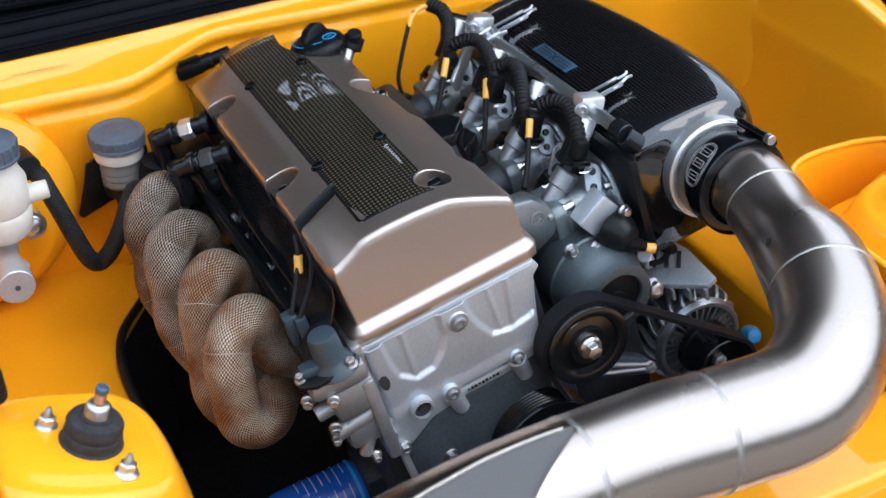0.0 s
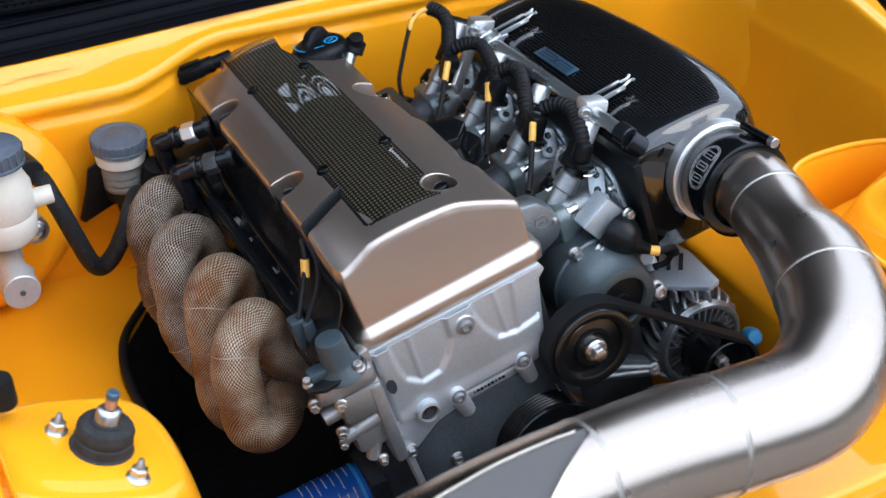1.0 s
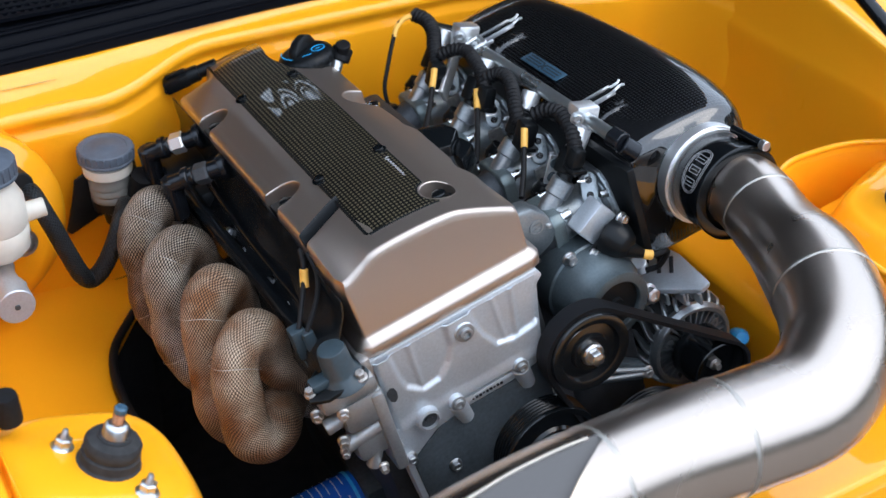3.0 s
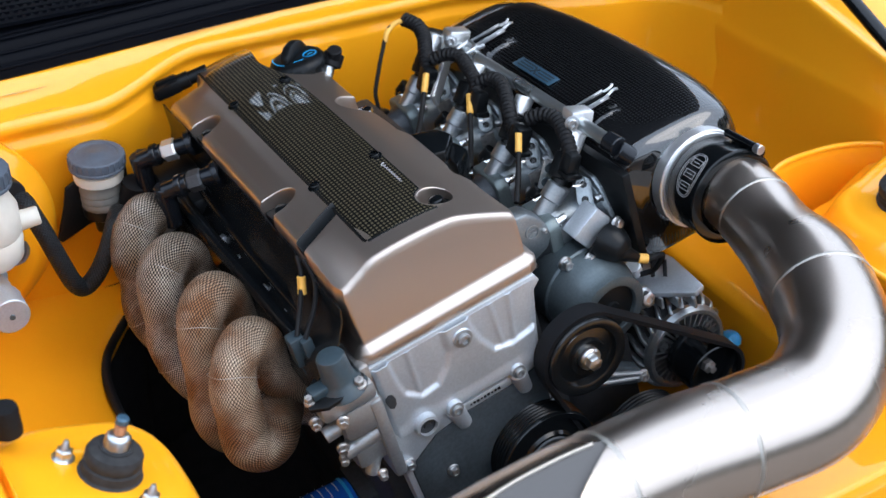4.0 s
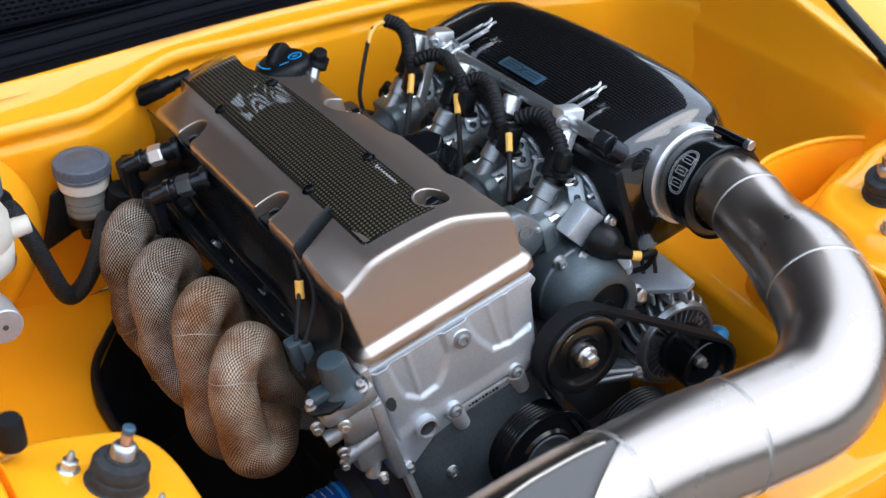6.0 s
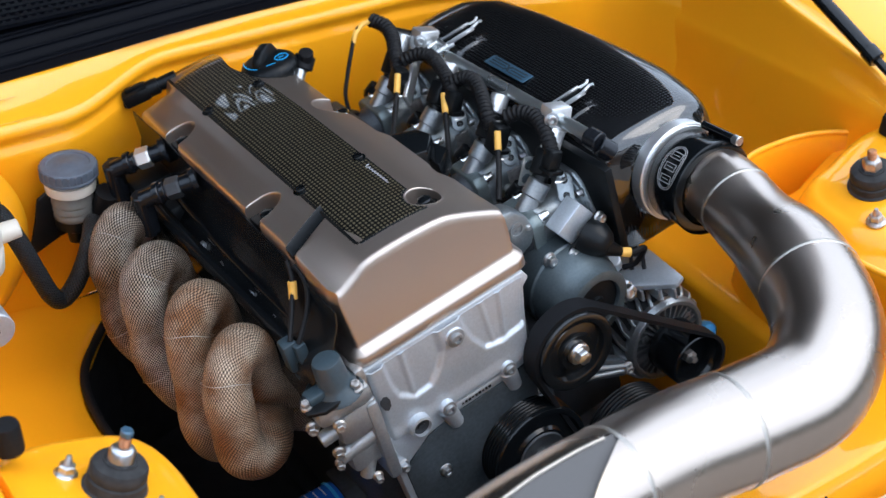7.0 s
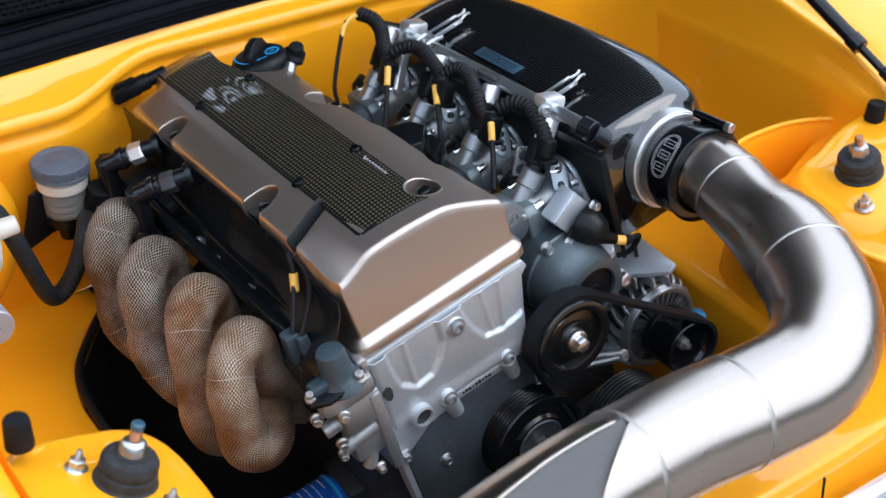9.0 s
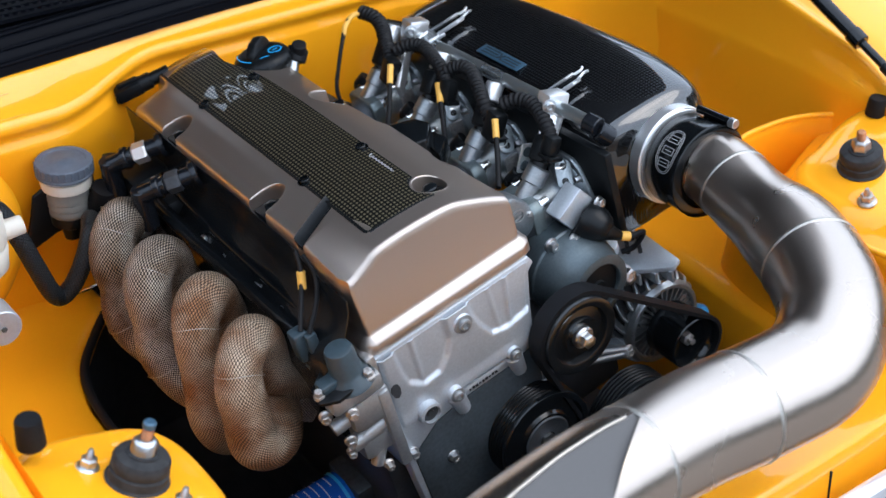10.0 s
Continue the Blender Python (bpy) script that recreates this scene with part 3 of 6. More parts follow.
def cover_top(x, y, cuts=True):
    """Height of the cover's top, with or without its pockets and groove."""
    mid = curve([(-0.108, 0.0955), (-0.099, 0.1010), (-0.09, 0.1025), (-0.07, 0.1062), (-0.057, 0.1083), (-0.05, 0.1091), (-0.02, 0.1095), (0.01, 0.1085), (0.031, 0.1055), (0.05, 0.099), (0.07, 0.087), (0.09, 0.072), (0.097, 0.065), (0.108, 0.055)], x)
    front = curve([(-0.108, 0.0885), (-0.1005, 0.0890), (-0.0948, 0.0893), (-0.0876, 0.0915), (-0.0799, 0.0953), (-0.0723, 0.0993), (-0.0625, 0.1050), (-0.0539, 0.1072), (-0.0312, 0.1082), (0.0011, 0.1072), (0.033, 0.1034), (0.0509, 0.0962), (0.0747, 0.0842), (0.0926, 0.0740), (0.0987, 0.0690), (0.108, 0.060)], x)
    k = step01(0.0, 0.085, y)
    k += (min(1.0, max(0.0, y - 0.004) / 0.076) - k) * step01(-0.052, -0.060, x)
    z = front * (1 - k) + mid * k
    # left flank rises behind the cross groove
    g = y - groove_line(x)
    z += 0.0025 * step01(0.0045, 0.0090, g) * step01(-0.050, -0.070, x)
    # cross groove on the left flank
    if cuts and x < -0.046:
        z -= 0.0035 * math.exp(-(g / 0.0066) ** 8) * step01(-0.046, -0.048, x)
    for px, py, hx, hy, dep, opening in POCKETS if cuts else ():
        dx, dy = x - px, y - py
        if opening < 0 and dx < 0 or opening > 0 and dx > 0:
            dx = 0
        q = math.hypot(dx / hx, dy / hy)
        z -= dep * step01(1.07, 1.0, q)
    # front and rear run-off
    z -= 0.006 * step01(0.012, 0.0, y) ** 2
    z -= 0.03 * step01(0.49, 0.525, y) ** 2
    z -= 0.05 * step01(0.455, 0.505, y) ** 2 * step01(-0.052, -0.066, x)
    z -= 0.040 * step01(0.409, 0.424, y) * step01(0.018, 0.026, x + 0.25 * max(0.0, y - 0.43))      # lower deck under the filler cap
    return z


cover = thing("valve_cover", "satin bronze painted valve cover on the engine", "valve cover", ENG)
bm = bmesh.new()
b2 = bmesh.new()
NX, NY = 190, 480
ys = [0.006 + (0.522 - 0.006) * (j / NY) for j in range(NY + 1)]


def cover_left(y):
    return -0.1005 - 0.002 * step01(0.05, 0.4, y)


def cover_right(y):
    """The intake side with its two notches."""
    r = 0.099 - 0.012 * step01(0.10, 0.112, y) + 0.004 * step01(0.128, 0.14, y) - 0.010 * step01(0.215, 0.23, y) - 0.006 * step01(0.235, 0.30, y)
    return r


top = []
for y in ys:
    row = []
    xl, xr = cover_left(y), cover_right(y)
    inset = 0.004 * step01(0.02, 0.006, y)
    for i in range(NX + 1):
        x = xl + inset + (xr - xl - 2 * inset) * i / NX
        row.append(b2.verts.new((x, y, cover_top(x, y))))
    top.append(row)
for j in range(NY):
    for i in range(NX):
        b2.faces.new((top[j][i], top[j][i + 1], top[j + 1][i + 1], top[j + 1][i]))
rim = [top[0][i] for i in range(NX + 1)] + [top[j][NX] for j in range(1, NY + 1)] + [top[NY][i] for i in range(NX - 1, -1, -1)] + [top[j][0] for j in range(NY - 1, 0, -1)]
rings = [rim]
cx, cy = 0.0, 0.26
for grow, zz, follow in ((0.0018, -0.0035, 1), (0.0030, -0.010, 1), (0.0048, 0.024, 0), (0.0054, 0.0195, 0), (0.0066, 0.0185, 0), (0.0132, 0.0122, 0), (0.0146, 0.0104, 0), (0.0152, 0.0078, 0), (0.0152, 0.0020, 0), (0.0142, -0.0010, 0), (0.006, -0.0014, 0)):
    ring = []
    for v in rim:
        # outward way from a rounded rectangle
        dx = 1 if v.co.x > 0.08 else (-1 if v.co.x < -0.08 else 0)
        dy = -1 if v.co.y < 0.03 else (1 if v.co.y > 0.49 else 0)
        on_side = v in (top[0][0], top[0][NX], top[NY][0], top[NY][NX])
        ox = dx * (1 if (v.co.y > 0.0061 and v.co.y < 0.5219) or on_side else 0)
        oy = dy * (1 if v.co.y <= 0.0061 or v.co.y >= 0.5219 else 0)
        if on_side:                       # rounded corners
            ox, oy = ox * 0.68, oy * 0.68
        base_x, base_y = v.co.x, v.co.y
        if not follow:
            # below the shoulder the walls run straight
            if ox > 0:
                base_x = 0.0935
            elif ox < 0:
                base_x = -0.0935
        zt = v.co.z + zz if follow else min(zz, v.co.z - 0.012 - (0.03 - zz) * 0.02)
        ring.append(b2.verts.new((base_x + ox * grow, base_y + oy * grow * 0.8, zt)))
    rings.append(ring)
for a, c in zip(rings, rings[1:]):
    n = len(a)
    for k in range(n):
        b2.faces.new((a[k], c[k], c[(k + 1) % n], a[(k + 1) % n]))
merge(bm, b2)
part("cover_shell", bm, BRONZE, cover, sharp=0.75)

for px, py, hx, hy, dep, opening in POCKETS:
    bm = bmesh.new()
    rows = []
    line_at = [(math.cos(radians(a)), math.sin(radians(a))) for a in (range(0, 361, 6) if not opening else range(-90, 91, 5))]
    for grow, drop, lift in ((1.13, 0, 0.0002), (1.06, 0, 0.0006), (1.015, 0, 0.0004), (0.995, 0, -0.0008), (0.985, 0, -0.003), (0.975, 1, 0)):
        row = []
        outline = [(px - (opening or -1) * hx * grow * c, py + hy * grow * s) for c, s in line_at]
        if opening:
            end = cover_left(py) + 0.0004 if opening < 0 else cover_right(py) - 0.0004
            n = 8
            first = [(end + (px - end) * k / n, py - hy * grow) for k in range(n)]
            last = [(px + (end - px) * (k + 1) / n, py + hy * grow) for k in range(n)]
            outline = first + outline + last
        for x, y in outline:
            base = cover_top(x, y, False)
            row.append((x, y, base - dep * 0.98 if drop else base + lift))
        rows.append(row)
    sheet(bm, rows)
    part("pocket_wall", bm, BRONZE, cover, sharp=1.4)

bm = bmesh.new()
box(bm, (0.0, 0.26, -0.002), (0.214, 0.52, 0.005), 0.001)
part("gasket", bm, RUBBER, cover, "black rubber gasket")


def plate_z(x, y):
    return 0.1123 - 2.2 * (x + 0.014) ** 2 - 0.002 * step01(0.085, 0.03, y) - 0.013 * step01(0.470, 0.530, y) ** 1.3


bm = bmesh.new()
rows_top = []
for j in range(121):
    y = 0.0325 + (0.522 - 0.0325) * j / 120
    xl = -0.0507
    xr = line([(0.30, 0.0305), (0.37, 0.0285), (0.40, 0.0258), (0.418, 0.0215), (0.435, 0.0165), (0.449, 0.0137), (0.460, 0.0142), (0.471, 0.0158), (0.505, 0.0205), (0.53, 0.021)], y)
    d = y - 0.053
    if abs(d) < 0.0212:                       # scallop round the bolt recess
        xr = min(xr, 0.0385 - math.sqrt(max(0.0, 0.0212 ** 2 - d * d)))
    if y < 0.036:
        xl += (0.036 - y) * 0.6
    rows_top.append([(xl + (xr - xl) * i / 20, y, plate_z(xl + (xr - xl) * i / 20, y)) for i in range(21)])
sheet(bm, rows_top, 0.0035)
part("carbon_plate", bm, CARBON, cover, "lacquered woven carbon fibre plate", sharp=0.6)

# black strips laid on the cover stand in for the plate's dark gap
bm = bmesh.new()
for side in (0, -1):
    out = -1 if side == 0 else 1
    sheet(bm, [[(row[side][0] + out * w, row[side][1], max(cover_top(row[side][0] + out * w, row[side][1], False), 0.0) + h) for w, h in ((-0.001, 0.0010), (0.0016, 0.0010), (0.0022, 0.0002))] for row in rows_top])
sheet(bm, [[(p[0], p[1] - w, cover_top(p[0], p[1] - w, False) + h) for w, h in ((-0.001, 0.0010), (0.0016, 0.0010), (0.0022, 0.0002))] for p in rows_top[0]])
part("plate_gap_strip", bm, BLACK, cover, "black strip drawn for the gap round the carbon plate")
for x, y in ((-0.0475, 0.157), (-0.0475, 0.385), (0.024, 0.157), (0.0180, 0.384)):
    bm = bmesh.new()
    capbolt(bm, (x, y, plate_z(x, y) - 0.0005), (0, 0, 1), 0.0056, 0.0045)
    part("plate_bolt", bm, BLACK_GLOSS, cover, "black socket bolt")
bm = bmesh.new()
script = []
for k in range(61):                      # a looping line of handwriting
    a = 2 * math.pi * k / 7.5
    x, y = 0.0235 + (0.0026 if k < 9 else 0.0015) * math.sin(a), 0.139 - 0.00075 * k - 0.0011 * math.cos(a)
    script.append(Vector((x, y, plate_z(x, y) + 0.0004)))
tube(bm, script, 0.0006, 6)
part("plate_script", bm, EMBLEM, cover, "small pale script emblem")
for x, y, z in ((0.0385, 0.053, 0.0875), (-0.087, 0.170, 0.0870), (-0.091, 0.378, 0.0870), (0.073, 0.300, 0.062)):
    bm = bmesh.new()
    lathe(bm, [(0.0105, 0), (0.0105, 0.003), (0.0075, 0.004), (0.0075, 0.011), (0.006, 0.012), (0, 0.012)], pose(x, y, z), 24)
    part("cover_nut", bm, CHROME if x > 0.05 else BLACK_GLOSS, cover)
bm = bmesh.new()
lathe(bm, [(0.0115, 0), (0.0125, 0.004), (0.0105, 0.008), (0.0108, 0.013), (0.0085, 0.017), (0.004, 0.018), (0, 0.018)], pose(0.074, 0.299, 0.060), 6)
part("dome_nut", bm, CHROME, cover, "bright chrome nut")
# black fillers put the pockets' shade into colour
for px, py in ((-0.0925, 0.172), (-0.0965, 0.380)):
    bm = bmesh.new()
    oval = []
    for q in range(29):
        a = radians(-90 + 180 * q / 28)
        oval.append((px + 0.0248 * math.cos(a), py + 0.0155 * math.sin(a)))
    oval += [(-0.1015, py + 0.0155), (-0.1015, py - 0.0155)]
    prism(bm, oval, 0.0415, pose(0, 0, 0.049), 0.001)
    part("pocket_shade", bm, BLACK, cover, "black filler for the pocket's shade")
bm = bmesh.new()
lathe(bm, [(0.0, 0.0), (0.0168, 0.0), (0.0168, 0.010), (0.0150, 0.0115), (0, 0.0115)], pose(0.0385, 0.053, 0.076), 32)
part("pocket_shade", bm, BLACK, cover, "black filler for the pocket's shade")
# black filler puts the groove's shade into colour and hides its lit walls
bm = bmesh.new()
rings = []
for k in range(13):
    x = -0.0475 - 0.0550 * k / 12
    y = groove_line(x)
    z = cover_top(x, y - 0.006, False) - 0.0012
    rings.append([(x, y - 0.0064, z - 0.016), (x, y - 0.0064, z + 0.0004), (x, y + 0.0060, z + 0.0024), (x, y + 0.0086, z + 0.0044), (x, y + 0.0086, z - 0.016)])
loft(bm, rings)
part("groove_filler", bm, BLACK, cover, "black filler darkening the cross groove")
# black end of the coil cover on the intake side
bm = bmesh.new()
prism(bm, [(0.078, 0.178), (0.106, 0.165), (0.128, 0.190), (0.122, 0.212), (0.104, 0.222), (0.084, 0.232)], 0.016, pose(0, 0, 0.050), 0.003)
prism(bm, [(0.108, 0.150), (0.134, 0.170), (0.130, 0.196), (0.108, 0.176)], 0.028, pose(0, 0, 0.024), 0.004)
part("breather_box", bm, BLACK_GLOSS, cover, "gloss black breather box")

cap = thing("oil_filler_cap", "black plastic oil filler cap with a grip", "oil cap", ENG @ pose(0.0525, 0.4270, 0.0905, -4, 3, 0))
bm = bmesh.new()
fluted(bm, [(0, -0.020), (0.026, -0.020), (0.030, 0.0), (0.0335, 0.002), (0.0345, 0.006), (0.0345, 0.010), (0.0325, 0.0145), (0.026, 0.0185), (0.022, 0.0195), (0, 0.0195)], 24, 0.0006)
part("cap_body", bm, BLACK, cap)
bm = bmesh.new()
b2 = bmesh.new()
prism(b2, [(-0.025, 0.0), (-0.021, 0.008), (-0.010, 0.0165), (0.006, 0.0180), (0.017, 0.013), (0.025, 0.0)], 0.012, Matrix.Translation((0, 0.0080, 0.0185)) @ pose(0, 0, 0, 90), 0.003)
merge(bm, b2, pose(0, 0, 0, 0, 0, 36))
part("grip", bm, BLACK, cap)
bm = bmesh.new()
lathe(bm, [(0.0074, 0.0196), (0.0074, 0.0204), (0.0088, 0.0204), (0.0088, 0.0196)], pose(0.0140, -0.0130, 0), 28)
box(bm, (0.0140, -0.0130, 0.0200), (0.007, 0.0012, 0.0007), 0)
box(bm, (-0.004, -0.0200, 0.0200), (0.012, 0.0010, 0.0006), 0, rot=(0, 0, -12))
part("marking", bm, BLUE, cap, "blue printed marking")
bm = bmesh.new()
lathe(bm, [(0.0275, 0.0198), (0.0275, 0.0204), (0.029, 0.0204), (0.029, 0.0198)], None, 24, 150, 70)
part("arc_marking", bm, BLUE, cap, "blue printed arc")

sens = thing("breather_valve", "black breather valve with a metal neck beside the oil cap", "valve", ENG @ pose(0.088, 0.418, 0.072))
bm = bmesh.new()
rod(bm, (-0.012, -0.006, 0.0), (0.002, 0.002, 0.014), 0.008)
part("neck", bm, STEEL, sens)
bm = bmesh.new()
rod(bm, (0.0, 0.0, 0.008), (0.012, 0.004, 0.020), 0.013)
rod(bm, (0.006, 0.002, 0.006), (0.010, -0.006, 0.030), 0.009)
part("valve_cap", bm, RUBBER, sens)

plug = thing("sensor_plug", "black electrical plug behind the valve cover", "plug", ENG @ pose(-0.050, 0.505, 0.104, 0, 6, 163))
bm = bmesh.new()
rod(bm, (-0.012, 0, 0), (0.016, 0, 0), 0.0085)
rod(bm, (0.012, 0, 0), (0.028, 0, 0), 0.0105)
part("sensor", bm, BLACK, plug)
bm = bmesh.new()
box(bm, (0.042, 0, 0), (0.034, 0.022, 0.017), 0.003)
box(bm, (0.040, 0, 0.0105), (0.026, 0.006, 0.005), 0.001)
box(bm, (0.058, 0.0, -0.004), (0.006, 0.016, 0.006), 0.001)
part("housing", bm, BLACK, plug)

# cylinder head, block and timing case
engine = thing("engine", "four-cylinder engine with a bare cast aluminium timing case", "engine", ENG)
bm = bmesh.new()
box(bm, (0.0, 0.265, -0.075), (0.205, 0.49, 0.145), 0.008)
box(bm, (0.112, 0.30, -0.055), (0.05, 0.34, 0.09), 0.01)
part("cylinder_head", bm, CAST_DARK, engine)
bm = bmesh.new()
box(bm, (0.0, 0.265, -0.28), (0.24, 0.47, 0.27), 0.012)
box(bm, (0.0, 0.25, -0.47), (0.25, 0.42, 0.12), 0.02)
part("cylinder_block", bm, CAST_DARK, engine)
# added block stands in for the darkness between engine and right rail
bm = bmesh.new()
box(bm, (0.160, 0.16, -0.22), (0.11, 0.24, 0.17), 0.01)
part("void_filler", bm, FLAT_BLACK, engine, "black block filling the dark void beside the engine")

# timing case: front skin with raised panels
CASE = [(-0.106, -0.002), (0.096, -0.002), (0.1005, -0.012), (0.092, -0.020), (0.086, -0.055), (0.080, -0.10), (0.078, -0.20), (0.085, -0.40), (-0.090, -0.40), (-0.103, -0.20), (-0.106, -0.14), (-0.103, -0.07), (-0.100, -0.02)]
bm = bmesh.new()
prism(bm, CASE, 0.020, Matrix.Translation((0, 0.012, 0)) @ pose(0, 0, 0, 90), 0.0015)
part("timing_case", bm, CAST, engine, "bare cast aluminium timing case")


def raised(bm, poly, y_back, y_front, bevel=0.002):
    """A raised panel on the engine's front."""
    return prism(bm, poly, y_back - y_front, Matrix.Translation((0, y_back, 0)) @ pose(0, 0, 0, 90), bevel)


def inside(poly, x, z):
    """How far a point lies inside a polygon (negative outside)."""
    best, odd = 1.0, False
    for (ax, az), (bx, bz) in zip(poly, poly[1:] + poly[:1]):
        ex, ez = bx - ax, bz - az
        k = max(0.0, min(1.0, ((x - ax) * ex + (z - az) * ez) / (ex * ex + ez * ez)))
        best = min(best, math.hypot(x - ax - k * ex, z - az - k * ez))
        if (az > z) != (bz > z) and x < ax + (z - az) * ex / ez:
            odd = not odd
    return best if odd else -best


HOLLOWS = ([(-0.085, 0.010), (-0.019, 0.010), (-0.019, -0.033), (-0.027, -0.051), (-0.040, -0.065), (-0.061, -0.067), (-0.077, -0.053), (-0.081, -0.038)],
           [(0.010, 0.010), (0.12, 0.010), (0.12, -0.045), (0.074, -0.064), (0.050, -0.067), (0.030, -0.062), (0.018, -0.040), (0.012, -0.019)])
CREASES = ((-0.0605, -0.0609, 0.0020), (0.039, 0.041, 0.0014), (0.061, 0.056, 0.0022))
bm = bmesh.new()
grid = []
for q in range(61):                      # the case's front face, with two shallow hollows under the cover
    z = -0.006 - 0.096 * q / 60
    x0 = -0.1020
    x1 = line([(-0.102, 0.0785), (-0.055, 0.0835), (-0.020, 0.0895), (-0.010, 0.0960), (0.0, 0.095)], z)
    row = []
    for p in range(111):
        x = x0 + (x1 - x0) * p / 110
        y = -0.0130 + 0.0046 * max(step01(-0.0030, 0.0036, inside(h, x, z)) for h in HOLLOWS)
        for top_x, low_x, high in CREASES:
            y -= high * math.exp(-((x - top_x - (low_x - top_x) * (-z - 0.012) / 0.045) / 0.0028) ** 2) * step01(-0.068, -0.058, z)
        y -= 0.0016 * step01(-0.085, -0.100, z)
        rim = min(x - x0, x1 - x)
        row.append((x, y + 0.0045 * (1 - step01(0.0, 0.004, rim)), z))
    grid.append(row)
sheet(bm, grid, 0.002)
part("case_face", bm, CAST, engine, sharp=1.3)
bm = bmesh.new()
raised(bm, [(-0.104, -0.098), (-0.050, -0.094), (-0.020, -0.108), (0.040, -0.108), (0.078, -0.098), (0.078, -0.112), (0.036, -0.119), (-0.02, -0.119), (-0.060, -0.124), (-0.106, -0.150)], -0.006, -0.012, 0.002)
part("case_flange", bm, CAST, engine)
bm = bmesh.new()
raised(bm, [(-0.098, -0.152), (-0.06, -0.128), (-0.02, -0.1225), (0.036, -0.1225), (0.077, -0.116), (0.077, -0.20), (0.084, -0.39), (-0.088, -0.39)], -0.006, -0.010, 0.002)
part("lower_case", bm, CAST_LOW, engine, "darker lower timing case")
bm = bmesh.new()
for k in range(9):
    box(bm, (-0.014 + 0.0044 * k, -0.0123, -0.1135 + 0.0003 * (k % 2)), (0.0022 + 0.0006 * (k % 3), 0.0008, 0.0030 if k % 3 else 0.0018), 0)
part("cast_letters", bm, BLACK, engine, "small dark cast lettering")
for name, x, y, z, r, h in (("case_boss", -0.0012, -0.0095, -0.0235, 0.0108, 0.0055), ("case_boss", 0.0461, -0.004, -0.1019, 0.0082, 0.014), ("case_boss", -0.0334, -0.004, -0.1007, 0.0086, 0.016)):
    bm = bmesh.new()
    lathe(bm, [(r * 1.35, 0), (r * 1.15, h * 0.3), (r, h * 0.9), (r * 0.9, h), (0, h)], axis_frame((x, y, z), (0, -1, 0)), 28)
    part(name, bm, CAST, engine)
    bm = bmesh.new()
    capbolt(bm, (x, y - h - 0.0002, z), (0, -1, 0), r * 0.66, 0.005)
    part("case_bolt", bm, CAST_MID, engine)
# long cast ears under the two lower bolts
for x, z, dx in ((0.0461, -0.1019, 0.006), (-0.0334, -0.1007, 0.008)):
    bm = bmesh.new()
    rod(bm, (x, -0.012, z - 0.004), (x + dx, -0.006, z - 0.036), 0.0105, 0.009)
    part("case_ear", bm, CAST, engine)
bm = bmesh.new()
lathe(bm, [(0.017, 0), (0.0145, 0.005), (0.0125, 0.011), (0.0130, 0.016), (0.0102, 0.0168), (0.0096, 0.004), (0, 0.003)], axis_frame((-0.0686, -0.006, -0.1006), (0, -1, 0)), 32)
part("coolant_port", bm, CAST, engine, "cast round port with a dark bore")
# dark disc puts the bore's shade into colour
bm = bmesh.new()
lathe(bm, [(0, 0.0145), (0.004, 0.0145), (0.0045, 0.0125), (0.0098, 0.0125), (0.0098, 0.004), (0, 0.004)], axis_frame((-0.0686, -0.006, -0.1006), (0, -1, 0)), 24)
part("port_bore", bm, CAST_DARK, engine, "dark disc for the shaded bore")
# dark plate stands in for the shade of a small hole
bm = bmesh.new()
raised(bm, [(-0.099, -0.044), (-0.095, -0.041), (-0.091, -0.043), (-0.089, -0.049), (-0.090, -0.057), (-0.094, -0.061), (-0.098, -0.058), (-0.100, -0.051)], -0.0100, -0.0137, 0)
part("case_opening", bm, CAST_DARK, engine, "dark opening in the case")
for x, y, z in ((-0.100, -0.013, -0.1422), (-0.0558, -0.010, -0.1872), (0.062, -0.010, -0.19), (-0.108, -0.010, -0.118)):
    bm = bmesh.new()
    hexbolt(bm, (x, y + 0.002, z), (0, -1, 0), 0.0058, 0.009)
    part("flange_bolt", bm, STEEL, engine)

# cam sensor and oil control housing at the exhaust front corner
ctrl = thing("oil_control_valve", "cast oil control valve housing with a blue-grey solenoid", "valve", ENG)
bm = bmesh.new()
box(bm, (-0.137, -0.004, -0.016), (0.062, 0.040, 0.022), 0.006)
box(bm, (-0.128, -0.006, -0.046), (0.050, 0.034, 0.040), 0.008)
box(bm, (-0.130, -0.004, -0.092), (0.042, 0.028, 0.040), 0.007)
box(bm, (-0.112, -0.008, -0.085), (0.014, 0.034, 0.11), 0.004)
rod(bm, (-0.170, -0.006, -0.052), (-0.112, -0.010, -0.045), 0.0085)
rod(bm, (-0.158, -0.008, -0.084), (-0.112, -0.012, -0.076), 0.0095)
rod(bm, (-0.140, -0.012, -0.125), (-0.124, -0.010, -0.095), 0.0075)
part("housing", bm, CAST_MID, ctrl)
bm = bmesh.new()
prism(bm, [(-0.176, -0.020), (-0.160, -0.030), (-0.118, -0.026), (-0.110, -0.012), (-0.120, 0.018), (-0.150, 0.022), (-0.172, 0.004)], 0.005, pose(0, 0, -0.004), 0.0015)
part("base_plate", bm, BLACK, ctrl)
bm = bmesh.new()
lathe(bm, [(0.027, 0), (0.025, 0.004), (0.0185, 0.011), (0.0165, 0.016), (0.0150, 0.040), (0.0138, 0.0430), (0.0115, 0.0438), (0, 0.0438)], pose(-0.1345, -0.006, -0.006), 36)
box(bm, (-0.158, -0.006, 0.005), (0.020, 0.018, 0.010), 0.003)
